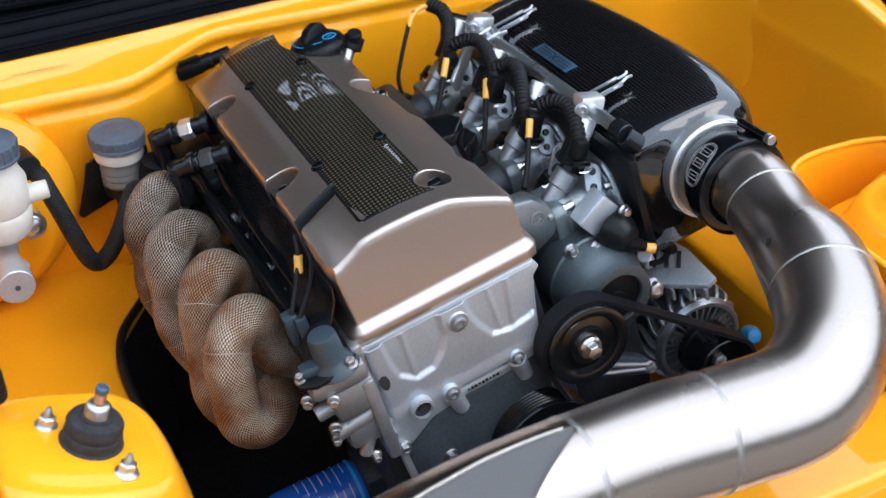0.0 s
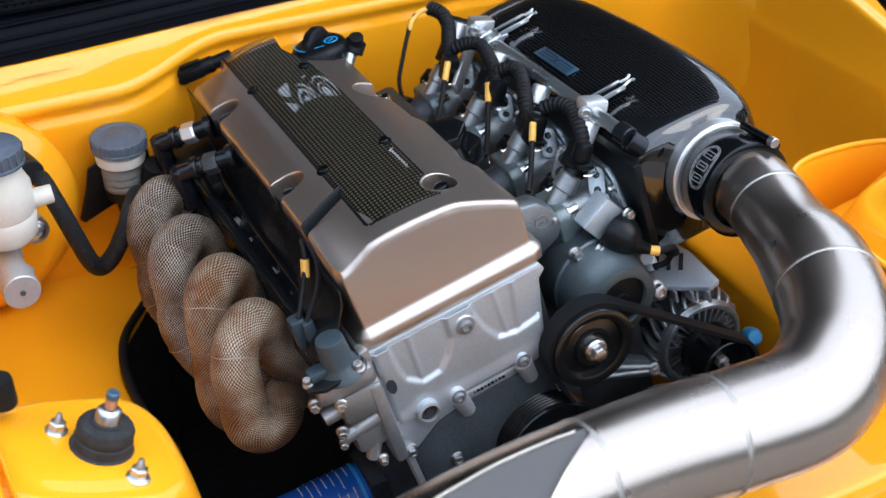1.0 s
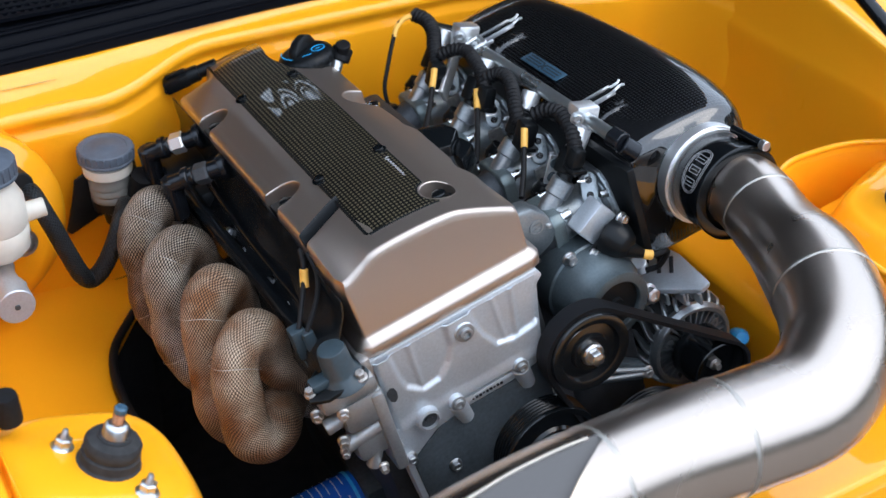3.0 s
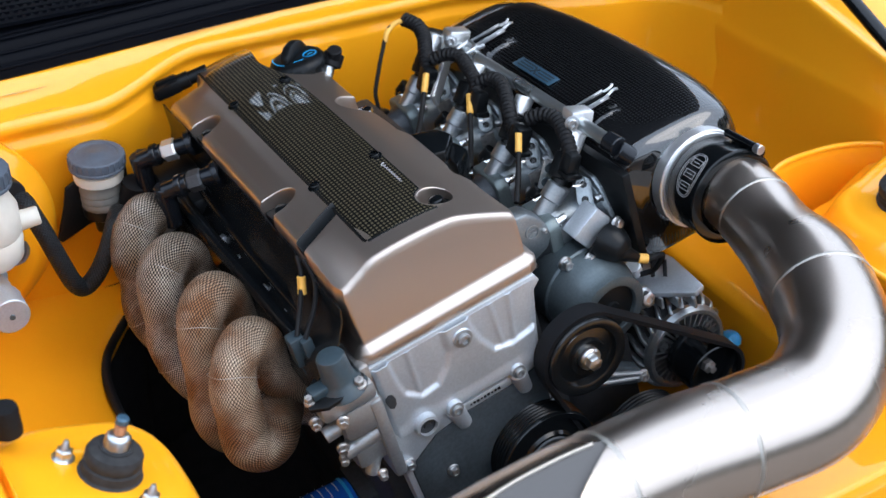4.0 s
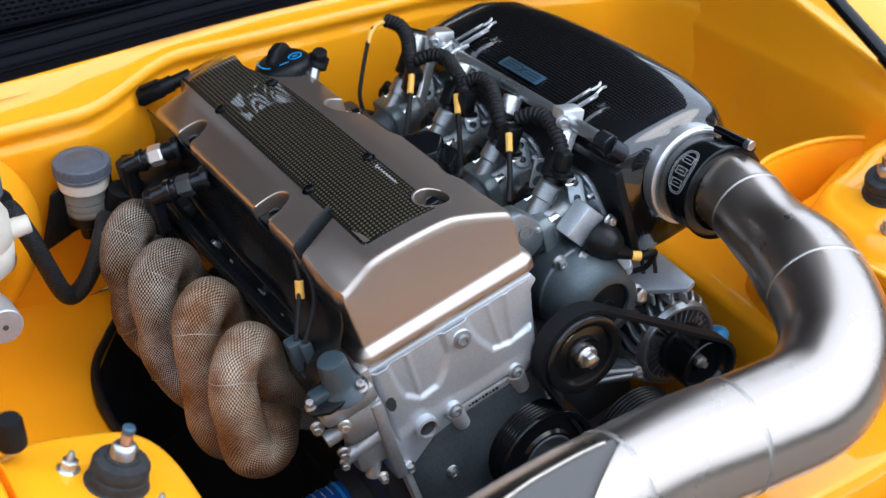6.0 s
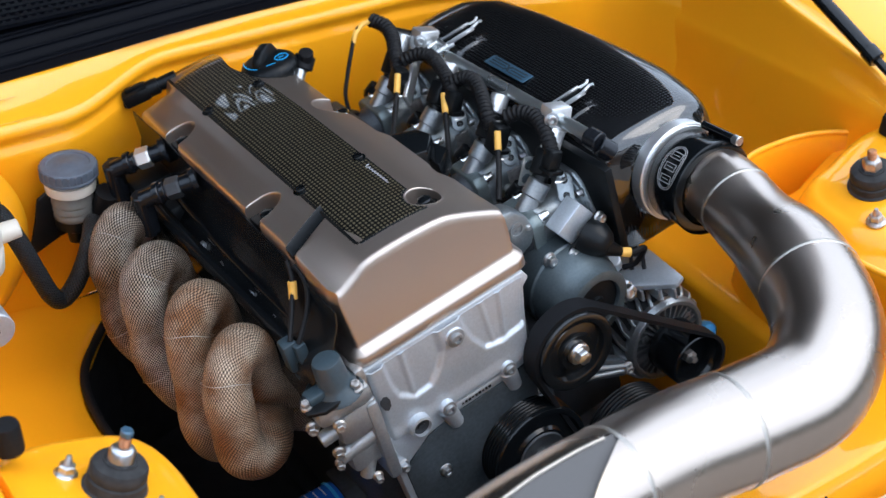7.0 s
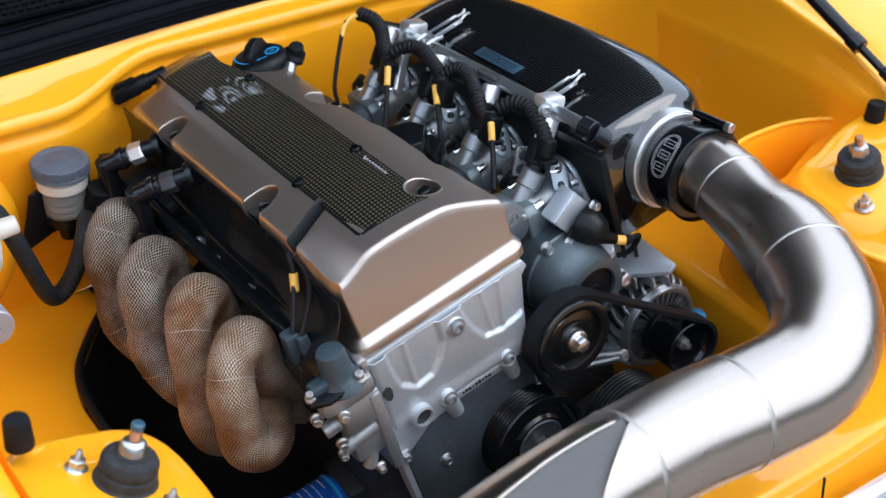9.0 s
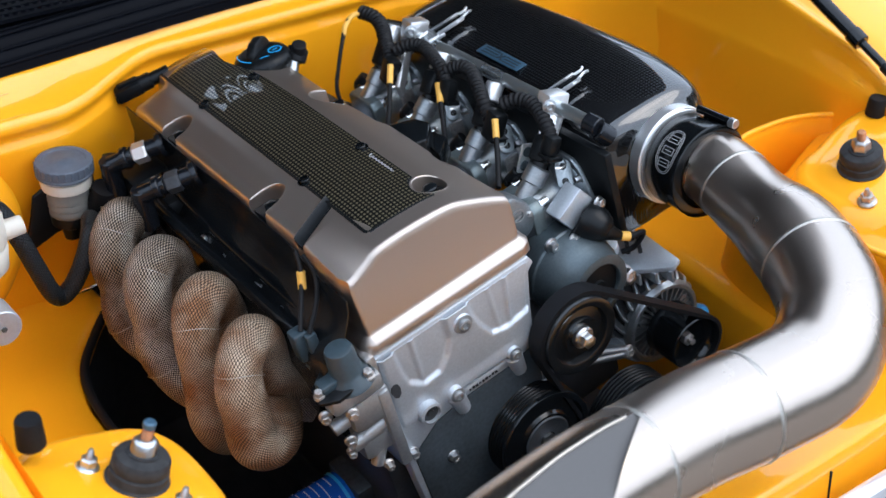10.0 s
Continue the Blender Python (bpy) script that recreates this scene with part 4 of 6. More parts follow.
part("solenoid", bm, SOLENOID, ctrl)
for p, way, r in (((-0.120, -0.022, -0.002), (0, -0.2, 1), 0.0075), ((-0.171, -0.010, 0.000), (0, -0.2, 1), 0.0065), ((-0.172, -0.008, -0.028), (-0.4, -1, 0.1), 0.0080), ((-0.150, -0.024, -0.030), (-0.3, -1, 0.2), 0.0075),
                  ((-0.158, -0.012, -0.072), (-0.3, -1, 0), 0.0075), ((-0.160, -0.010, -0.088), (-0.4, -1, 0), 0.0065), ((-0.131, -0.018, -0.126), (-0.2, -1, -0.1), 0.0065)):
    bm = bmesh.new()
    hexbolt(bm, p, way, r * 0.68, 0.010)
    part("bolt", bm, STEEL_WORN, ctrl)

# connector with its tagged lead at the front exhaust corner
lead = thing("sensor_lead", "grey electrical connector on a tagged black lead", "cable", ENG)
bm = bmesh.new()
box(bm, (-0.150, 0.050, 0.018), (0.016, 0.018, 0.036), 0.003)
box(bm, (-0.142, 0.040, 0.014), (0.012, 0.012, 0.040), 0.002)
box(bm, (-0.149, 0.044, -0.014), (0.011, 0.010, 0.020), 0.002)
part("connector", bm, SOLENOID, lead)
bm = bmesh.new()
tube(bm, smooth_path([(-0.147, 0.046, 0.036), (-0.126, 0.066, 0.058), (-0.113, 0.078, 0.078), (-0.108, 0.088, 0.093)]), 0.0028, 8)
tube(bm, smooth_path([(-0.142, 0.038, 0.034), (-0.118, 0.050, 0.056), (-0.106, 0.062, 0.075), (-0.104, 0.080, 0.090)]), 0.0026, 8)
part("wire", bm, RUBBER, lead)
bm = bmesh.new()
rod(bm, (-0.121, 0.071, 0.060), (-0.114, 0.0765, 0.0765), 0.0046)
part("tape_tag", bm, TAG, lead, "yellow tape tag")
bm = bmesh.new()
box(bm, (-0.149, 0.038, -0.024), (0.003, 0.003, 0.012), 0.0005)
part("wire_end", bm, BLUE, lead)

# black shield and rail along the exhaust side
shield = thing("heat_shield", "black heat shield along the exhaust side of the head", "heat shield", ENG)
bm = bmesh.new()
grid = []
for j in range(30):
    y = 0.004 + 0.496 * j / 29
    grid.append([(x + 0.002 * math.sin(j * 0.9) * (z < 0.05), y, z + 0.002 * math.sin(j * 0.6)) for x, z in ((-0.1062, 0.0735 + 0.020 * step01(0.05, 0.12, y)), (-0.109, 0.058), (-0.120, 0.036), (-0.138, 0.020), (-0.152, 0.008), (-0.158, -0.02), (-0.150, -0.06), (-0.14, -0.14))])
sheet(bm, grid, 0.0015)
part("shield_sheet", bm, BLACK_SHEEN, shield)
bm = bmesh.new()
tube(bm, smooth_path([(-0.148, 0.42, 0.040), (-0.150, 0.30, 0.030), (-0.146, 0.18, 0.024), (-0.142, 0.06, 0.016), (-0.134, 0.02, 0.0)]), 0.0085, 14)
tube(bm, smooth_path([(-0.124, 0.40, 0.046), (-0.128, 0.25, 0.034), (-0.126, 0.08, 0.026)]), 0.005, 10)
part("coolant_rail", bm, BLACK_GLOSS, shield, "gloss black coolant pipe")
for y in (0.285, 0.235, 0.165, 0.11):
    bm = bmesh.new()
    hexbolt(bm, (-0.136, y, 0.012 + 0.01 * (y - 0.1)), (-0.5, 0, 1), 0.006, 0.010)
    part("shield_bolt", bm, STEEL, shield)

# braided hose fittings at the rear exhaust corner
for y0, z0, hexmat in ((0.405, 0.083, ALU), (0.318, 0.083, CAST_DARK)):
    ft = thing("hose_fitting", "black anodised hose fitting with a hexagon nut", "hose fitting", ENG @ pose(-0.128, y0, z0), group="hose fittings")
    bm = bmesh.new()
    rod(bm, (-0.042, 0.021, -0.006), (-0.014, 0.006, 0.0), 0.0108)
    rod(bm, (-0.046, 0.025, -0.052), (-0.040, 0.022, 0.002), 0.0115)
    rod(bm, (-0.026, 0.0125, -0.002), (-0.020, 0.009, -0.001), 0.0135)
    part("elbow", bm, ANODISED, ft)
    bm = bmesh.new()
    lathe(bm, [(0, 0), (0.0105, 0), (0.0128, 0.002), (0.0128, 0.016), (0.0105, 0.018), (0, 0.018)], axis_frame((-0.014, 0.006, 0), (0.86, -0.5, 0.1)), 6)
    part("nut", bm, hexmat, ft)
    bm = bmesh.new()
    rod(bm, (0.0, -0.002, 0.002), (0.020, -0.010, 0.003), 0.0105)
    rod(bm, (0.014, -0.008, 0.002), (0.020, -0.010, 0.003), 0.0155)
    part("adapter", bm, ANODISED, ft)
hose = thing("coolant_hose", "black coolant hose running down behind the manifold", "hose", ENG)
bm = bmesh.new()
tube(bm, smooth_path([(-0.186, 0.434, 0.040), (-0.190, 0.436, 0.0), (-0.20, 0.44, -0.06), (-0.20, 0.45, -0.15)]), 0.013, 16)
tube(bm, smooth_path([(-0.180, 0.348, 0.036), (-0.176, 0.372, 0.0), (-0.16, 0.41, -0.05), (-0.15, 0.42, -0.15)]), 0.013, 16)
part("hose_run", bm, RUBBER, hose)
# added black hoses and blocks stand in for deep shadow behind the fittings
bm = bmesh.new()
tube(bm, smooth_path([(-0.184, 0.434, 0.050), (-0.196, 0.446, 0.020), (-0.188, 0.452, -0.020), (-0.165, 0.448, -0.050), (-0.130, 0.440, -0.070)]), 0.015, 16)
tube(bm, smooth_path([(-0.150, 0.470, 0.060), (-0.165, 0.462, 0.030), (-0.160, 0.440, 0.000), (-0.140, 0.410, -0.030)]), 0.014, 16)
part("filler_hose", bm, RUBBER, hose)
bm = bmesh.new()
box(bm, (-0.136, 0.440, 0.010), (0.054, 0.085, 0.090), 0.012)
box(bm, (-0.128, 0.380, 0.000), (0.040, 0.060, 0.080), 0.010)
part("shadow_blocks", bm, BLACK, hose, "black blocks standing in for the shadow behind the fittings")
for x, y, z in ((-0.181, 0.352, 0.030), (-0.186, 0.434, 0.030)):
    bm = bmesh.new()
    lathe(bm, [(0.0142, -0.004), (0.0150, -0.003), (0.0150, 0.003), (0.0142, 0.004)], pose(x, y, z), 24)
    part("hose_clip", bm, STEEL, hose)

# exhaust manifold in woven steel sleeve
manifold = thing("exhaust_manifold", "exhaust manifold wrapped in woven steel sleeve", "exhaust", ENG)
ARCH = [(0.128, 0.062, -0.062), (0.100, 0.061, -0.060), (0.074, 0.058, -0.044), (0.060, 0.054, -0.016), (0.055, 0.050, 0.010), (0.051, 0.043, 0.036), (0.038, 0.030, 0.054), (0.019, 0.016, 0.050), (0.006, 0.005, 0.030)]
LEGS = [(-0.2370, 0.322, -0.001), (-0.2395, 0.227, -0.003), (-0.2305, 0.138, -0.013), (-0.2315, 0.044, -0.016)]
TAILS = [
    [(-0.247, 0.317, -0.032), (-0.246, 0.304, -0.064), (-0.226, 0.285, -0.098), (-0.19, 0.262, -0.13), (-0.14, 0.24, -0.16)],
    [(-0.248, 0.221, -0.034), (-0.242, 0.206, -0.068), (-0.218, 0.190, -0.102), (-0.18, 0.175, -0.13), (-0.13, 0.16, -0.16)],
    [(-0.239, 0.134, -0.042), (-0.244, 0.131, -0.076), (-0.238, 0.140, -0.110), (-0.215, 0.160, -0.132), (-0.18, 0.185, -0.142), (-0.13, 0.20, -0.15)],
    [(-0.2360, 0.042, -0.036), (-0.2345, 0.041, -0.054), (-0.2225, 0.043, -0.0665), (-0.207, 0.053, -0.0715), (-0.1945, 0.077, -0.076), (-0.180, 0.112, -0.095)]]
RUNS = [[tuple(a + b for a, b in zip(leg, bend)) for bend in ARCH] + [leg] + tail for leg, tail in zip(LEGS, TAILS)]
for k, run in enumerate(RUNS):
    bm = bmesh.new()
    tube(bm, smooth_path(run, 10), lambda t, g, k=k: 0.0252 + 0.0009 * math.sin(g * 38 + k) + 0.0007 * math.sin(g * 91 + 2 * k), 40,
         wobble=lambda p, a: 1.0 + 0.035 * noise.noise(p * 30 + Vector((math.cos(a), math.sin(a), 0)) * 0.5))
    runner = part("runner", bm, MESH_TAN if k > 1 else MESH, manifold, "tan woven sleeve" if k > 1 else "")
    path = smooth_path(run, 10)
    for q in (int(len(path) * 0.50), int(len(path) * 0.74)):
        bm = bmesh.new()
        f = axis_frame(path[q], path[q + 1] - path[q - 1])
        ring = [f @ Vector((0.0259 * math.cos(a), 0.0259 * math.sin(a), 0.0012 * math.sin(3 * a + k))) for a in [2 * math.pi * i / 40 for i in range(41)]]
        tube(bm, ring, 0.00032, 6)
        part("tie_wire", bm, STEEL_WORN, runner, "thin steel tie wire")
bm = bmesh.new()
box(bm, (-0.108, 0.19, -0.03), (0.012, 0.40, 0.07), 0.004)
part("flange", bm, STEEL_WORN, manifold)

# oil filter low down on the block
oil = thing("oil_filter", "blue oil filter with white print low on the engine", "oil filter", axis_frame((0.3746, 0.9777, 0.4717), (0.98, 0.0, 0.17)))
bm = bmesh.new()
lathe(bm, [(0, -0.06), (0.026, -0.06), (0.034, -0.055), (0.0355, -0.048), (0.0355, 0.046), (0.0345, 0.050), (0, 0.050)], None, 48)
part("canister", bm, BLUE_TIN, oil)
bm = bmesh.new()
for k in range(7):
    for start in range(0, 360, 60):
        z = -0.024 + 0.0095 * k
        lathe(bm, [(0.0354, z), (0.0358, z), (0.0358, z + 0.0007 + 0.0005 * (k % 3 == 0)), (0.0354, z + 0.0012)], None, 12, start + 7 * (k % 2), 34 + 8 * (k % 3))
part("print", bm, WHITE_MARK, oil, "white printed lines")
bm = bmesh.new()
lathe(bm, [(0.0354, 0.041), (0.0360, 0.041), (0.0360, 0.045), (0.0354, 0.045)], None, 40)
part("end_band", bm, BLUE, oil, "light blue band")
bm = bmesh.new()
block = axis_frame((0.4238, 0.9777, 0.4803), (0.98, 0.0, 0.17))
box(bm, (0, 0, 0.030), (0.066, 0.066, 0.058), 0.004, m=ENG.inverted() @ block)
part("filter_mount", bm, CAST_LOW, engine, "dark cast mount of the oil filter")

# ---------- intake side ----------
TB_Y = [0.100, 0.2085, 0.317, 0.4255]
tb = None
for k, y in enumerate(TB_Y):
    if tb is None:
        tb = new("throttle_body")
        tb.parent = engine
        tb.matrix_basis = pose(0.200, y, -0.050)
        tagged(tb, "cast aluminium throttle body with a bolted flange", group="throttle bodies")
        bm = bmesh.new()
        lathe(bm, [(0.027, -0.030), (0.0295, -0.022), (0.0265, -0.012), (0.0265, 0.012), (0.0285, 0.018), (0.0285, 0.026), (0.034, 0.032), (0.034, 0.036), (0.024, 0.036)], axis_frame((0, 0, 0), (1, 0, 0)), 40)
        part("barrel", bm, CAST_TB, tb)
        bm = bmesh.new()
        lathe(bm, [(0.031, -0.096), (0.026, -0.080), (0.025, -0.050), (0.028, -0.042)], axis_frame((0, 0, 0), (1, 0, 0)), 36)
        part("inlet_stub", bm, CAST_DARK, tb, "dark cast inlet stub")
        bm = bmesh.new()
        prism(bm, [(-0.036, -0.026), (-0.031, -0.031), (0.022, -0.031), (0.030, -0.024), (0.030, 0.024), (0.022, 0.031), (-0.031, 0.031), (-0.036, 0.026)], 0.017, Matrix.Translation((-0.042, 0, 0)) @ Matrix(((0, 0, 1, 0), (0, 1, 0, 0), (1, 0, 0, 0), (0, 0, 0, 1))), 0.003)
        part("inner_flange", bm, CAST_FLANGE, tb, "thick greenish-grey flange")
        bm = bmesh.new()
        prism(bm, [(-0.044, -0.036), (-0.006, -0.040), (0.034, -0.022), (0.043, -0.010), (0.043, 0.026), (0.032, 0.040), (-0.044, 0.040)], 0.008, Matrix.Translation((0.034, 0, 0)) @ Matrix(((0, 0, 1, 0), (0, 1, 0, 0), (1, 0, 0, 0), (0, 0, 0, 1))), 0.0025)
        part("outer_flange", bm, CAST_TB, tb)
        bm = bmesh.new()
        rod(bm, (-0.032, 0, 0.022), (-0.006, 0, 0.044), 0.0112, 0.0112)
        part("injector_boss", bm, CAST_ALT, tb)
        bm = bmesh.new()
        rod(bm, (-0.016, 0.0, 0.0355), (0.0, 0.0, 0.0490), 0.0138)
        part("boss_collar", bm, CAST_ALT, tb)
        nz = Vector((-0.22, -0.72, 0.66)).normalized()
        ux = Vector((0.34, 0.42, 0.84))
        ux = (ux - nz * ux.dot(nz)).normalized()
        uy = nz.cross(ux)
        at = Vector((0.0195, -0.0145, 0.0335))
        om = Matrix(((ux.x, uy.x, nz.x, at.x), (ux.y, uy.y, nz.y, at.y), (ux.z, uy.z, nz.z, at.z), (0, 0, 0, 1)))
        bm = bmesh.new()
        prism(bm, [(0.0095 * math.cos(a) + (0.0085 if math.cos(a) > 0 else -0.0085), 0.0095 * math.sin(a)) for a in [2 * math.pi * (q + 0.5) / 28 for q in range(28)]], 0.026, om @ Matrix.Translation((0, 0, -0.022)), 0.0015)
        part("idle_cover", bm, CAST_TB, tb)
        for dx in (-0.0085, 0.0085):
            bm = bmesh.new()
            capbolt(bm, om @ Vector((dx, 0, 0.0040)), nz, 0.0027, 0.0022)
            part("idle_screw", bm, BLACK_GLOSS, tb)
        for yy, zz in ((-0.021, 0.021), (0.027, 0.022), (-0.024, -0.024), (0.026, -0.024)):
            bm = bmesh.new()
            capbolt(bm, (-0.025, yy, zz), (1, -0.1, 0.1), 0.0050, 0.012)
            part("flange_bolt", bm, CHROME, tb)
        for yy, zz in ((-0.024, 0.024), (0.031, 0.024)):
            bm = bmesh.new()
            capbolt(bm, (0.034, yy, zz), (-1, 0, 0.1), 0.0042, 0.008)
            part("outer_bolt", bm, STEEL, tb)
        bm = bmesh.new()
        rod(bm, (0.0, -0.040, -0.004), (0.0, 0.048, -0.004), 0.0065)
        lathe(bm, [(0, 0), (0.015, 0), (0.015, 0.004), (0, 0.004)], axis_frame((0, 0.036, -0.004), (0, 1, 0)), 24)
        rod(bm, (0.012, 0.034, 0.006), (0.012, 0.044, 0.006), 0.0045)
        part("spindle", bm, STEEL_WORN, tb)
        bm = bmesh.new()
        rod(bm, (-0.010, 0.040, 0.010), (-0.020, 0.040, 0.024), 0.0085)
        rod(bm, (-0.020, 0.040, 0.022), (-0.010, 0.032, 0.034), 0.0070)
        part("vacuum_elbow", bm, BLACK, tb, "black vacuum elbow")
    else:
        copy_thing(tb, pose(0.200, y, -0.050))
bm = bmesh.new()
prism(bm, [(0.102, 0.018), (0.140, 0.010), (0.157, -0.010), (0.162, -0.032), (0.155, -0.047), (0.132, -0.057), (0.102, -0.057)], 0.026, Matrix.Translation((0, 0.094, 0)) @ pose(0, 0, 0, 90), 0.005)
part("manifold_end", bm, CAST_TB, engine, "pale cast end of the inlet manifold")
bm = bmesh.new()
lathe(bm, [(0.0070, 0), (0.0070, 0.0012), (0.0086, 0.0012), (0.0086, 0)], axis_frame((0.139, 0.0675, -0.015), (0, -1, 0)), 28)
for dz in (-0.0024, 0.0024):
    box(bm, (0.139, 0.0670, -0.015 + dz), (0.008, 0.001, 0.0016), 0)
box(bm, (0.139, 0.0670, -0.015), (0.0016, 0.001, 0.008), 0)
part("casting_mark", bm, CAST_MID, engine)
bm = bmesh.new()
hexbolt(bm, (0.154, 0.0680, -0.022), (0, -1, 0), 0.0028, 0.003)
part("end_screw", bm, STEEL, engine)

for k, y in enumerate(TB_Y):
    p0, p1 = Vector((0.192, y + 0.000, -0.008)), Vector((0.2440, y + 0.016, 0.0400))
    inj = thing("fuel_injector", "black fuel injector under the fuel rail", "injector", ENG @ axis_frame(p0, p1 - p0), group="fuel injectors")
    h = (p1 - p0).length
    bm = bmesh.new()
    rod(bm, (0, 0, 0.0), (0, 0, h * 0.74), 0.0095)
    box(bm, (-0.002, 0.008, h * 0.42), (0.019, 0.016, 0.030), 0.003)
    box(bm, (-0.002, 0.009, h * 0.42), (0.0205, 0.010, 0.006), 0.001)
    part("injector_body", bm, BLACK, inj)
    bm = bmesh.new()
    rod(bm, (0, 0, h * 0.66), (0, 0, h * 0.97), 0.0112)
    part("injector_cup", bm, ALU, inj)

rail = thing("fuel_rail", "aluminium fuel rail on two clamped brackets", "fuel rail", ENG)
bm = bmesh.new()
tube(bm, [Vector((0.2552, 0.435, 0.0255)), Vector((0.2530, 0.25, 0.0375)), Vector((0.2505, 0.062, 0.0480))], 0.0076, 24)
part("rail_tube", bm, RAIL, rail)
bm = bmesh.new()
rod(bm, (0.2505, 0.066, 0.0475), (0.253, 0.048, 0.045), 0.0115)
rod(bm, (0.252, 0.052, 0.042), (0.264, 0.046, 0.026), 0.0115)
part("end_union", bm, ANODISED, rail, "black end union")
for y, x, z, low in ((0.4134, 0.2545, 0.032, (0.190, 0.356, 0.005)), (0.128, 0.2512, 0.041, (0.212, 0.104, 0.0))):
    bm = bmesh.new()
    box(bm, (x, y, z + 0.002), (0.030, 0.022, 0.032), 0.003, rot=(0, 24, 0))
    v = Vector(low) - Vector((x, y, z))
    b2 = bmesh.new()
    box(b2, (0, 0, v.length / 2), (0.006, 0.020, v.length), 0.0015)
    merge(bm, b2, axis_frame((x - 0.008, y, z), v))
    part("rail_bracket", bm, ALU, rail, "machined aluminium bracket")
    bm = bmesh.new()
    capbolt(bm, (x - 0.012, y - 0.012, z + 0.012), (-0.3, -1, 0.2), 0.0055, 0.006)
    capbolt(bm, (x - 0.020, y - 0.011, z - 0.010), (-0.3, -1, 0.2), 0.0050, 0.006)
    part("bracket_bolt", bm, STEEL, rail)
# throttle linkage between the bodies
link = thing("throttle_linkage", "throttle linkage with springs between the bodies", "linkage", ENG)
bm = bmesh.new()
rod(bm, (0.200, 0.06, -0.054), (0.200, 0.46, -0.054), 0.005)
for y in (0.152, 0.262, 0.371):
    lathe(bm, [(0.011, -0.008), (0.0125, -0.006), (0.011, -0.004), (0.0125, -0.002), (0.011, 0.0), (0.0125, 0.002), (0.011, 0.004), (0.0125, 0.006), (0.011, 0.008)], axis_frame((0.200, y, -0.054), (0, 1, 0)), 16)
    box(bm, (0.204, y + 0.012, -0.036), (0.018, 0.004, 0.036), 0.001)
part("shaft", bm, STEEL_WORN, link)
bm = bmesh.new()
box(bm, (0.202, 0.131, -0.004), (0.016, 0.004, 0.036), 0.003, rot=(0, 28, 0))
part("cable_clevis", bm, ALU, link)
for dz in (-0.0085, 0.0085):
    bm = bmesh.new()
    at = (0.202 + dz * 0.47, 0.1288, -0.004 + dz * 0.88)
    lathe(bm, [(0.0030, 0), (0.0030, 0.0015), (0.0058, 0.0015), (0.0062, 0)], axis_frame(at, (-0.1, -1, 0.1)), 20)
    lathe(bm, [(0, 0.0004), (0.0030, 0.0004)], axis_frame(at, (-0.1, -1, 0.1)), 20)
    part("clevis_pin", bm, CAST_GREY, link)

# throttle position sensor on a bracket
tps = thing("throttle_sensor", "black throttle sensor on a grey metal bracket", "sensor", ENG)
bm = bmesh.new()
box(bm, (0.2005, 0.0570, -0.0350), (0.042, 0.026, 0.030), 0.0025, rot=(0, -31, 0))
part("bracket", bm, CAST, tps, "grey folded metal bracket")
bm = bmesh.new()
m = axis_frame((0.2105, 0.042, -0.056), (0.26, -0.95, -0.16))
lathe(bm, [(0, 0), (0.0225, 0), (0.0225, 0.008), (0.020, 0.015), (0.015, 0.024), (0.009, 0.029), (0, 0.030)], m, 32)
box(bm, (0.2090, 0.0405, -0.0535), (0.058, 0.006, 0.020), 0.003, rot=(0, -31, 0))
rod(bm, (0.216, 0.022, -0.064), (0.232, 0.014, -0.078), 0.0105, 0.0052)
part("sensor_body", bm, BLACK, tps)
for p in ((0.2265, 0.0395, -0.0385), (0.1840, 0.0385, -0.0640)):
    bm = bmesh.new()
    hexbolt(bm, p, (0.25, -0.93, 0.1), 0.0058, 0.008)
    part("screw", bm, STEEL, tps)
bm = bmesh.new()
tube(bm, smooth_path([(0.230, 0.014, -0.077), (0.241, 0.009, -0.082), (0.258, 0.008, -0.086), (0.250, 0.018, -0.108), (0.238, 0.028, -0.114)]), 0.0033, 8)
part("wire", bm, RUBBER, tps)
bm = bmesh.new()
rod(bm, (0.2310, 0.0140, -0.0775), (0.2400, 0.0095, -0.0815), 0.0056)
part("tape_tag", bm, TAG, tps, "yellow tape tag")

# corrugated wiring loom
loom = thing("wiring_loom", "black corrugated wiring loom over the throttle bodies", "cable", ENG)


def ribbed(r):
    return lambda t, g: r * (1.0 + 0.11 * math.sin(g * 2 * math.pi / 0.0062))


for pts, r in (([(0.221, 0.480, 0.057), (0.2275, 0.460, 0.053), (0.224, 0.438, 0.046), (0.211, 0.414, 0.040), (0.200, 0.392, 0.034), (0.190, 0.378, 0.026)], 0.0088),
               ([(0.205, 0.384, 0.043), (0.220, 0.372, 0.048), (0.229, 0.354, 0.048), (0.225, 0.328, 0.045), (0.218, 0.300, 0.042), (0.207, 0.276, 0.034)], 0.0080),
               ([(0.218, 0.290, 0.043), (0.230, 0.276, 0.048), (0.231, 0.256, 0.048), (0.220, 0.228, 0.044), (0.207, 0.202, 0.039), (0.200, 0.182, 0.028)], 0.0083),
               ([(0.216, 0.176, 0.043), (0.228, 0.164, 0.048), (0.235, 0.146, 0.048), (0.231, 0.124, 0.044), (0.222, 0.102, 0.038), (0.213, 0.086, 0.028)], 0.0083)):
    bm = bmesh.new()
    tube(bm, smooth_path(pts, 24), ribbed(r), 18)
    part("conduit", bm, RUBBER, loom)
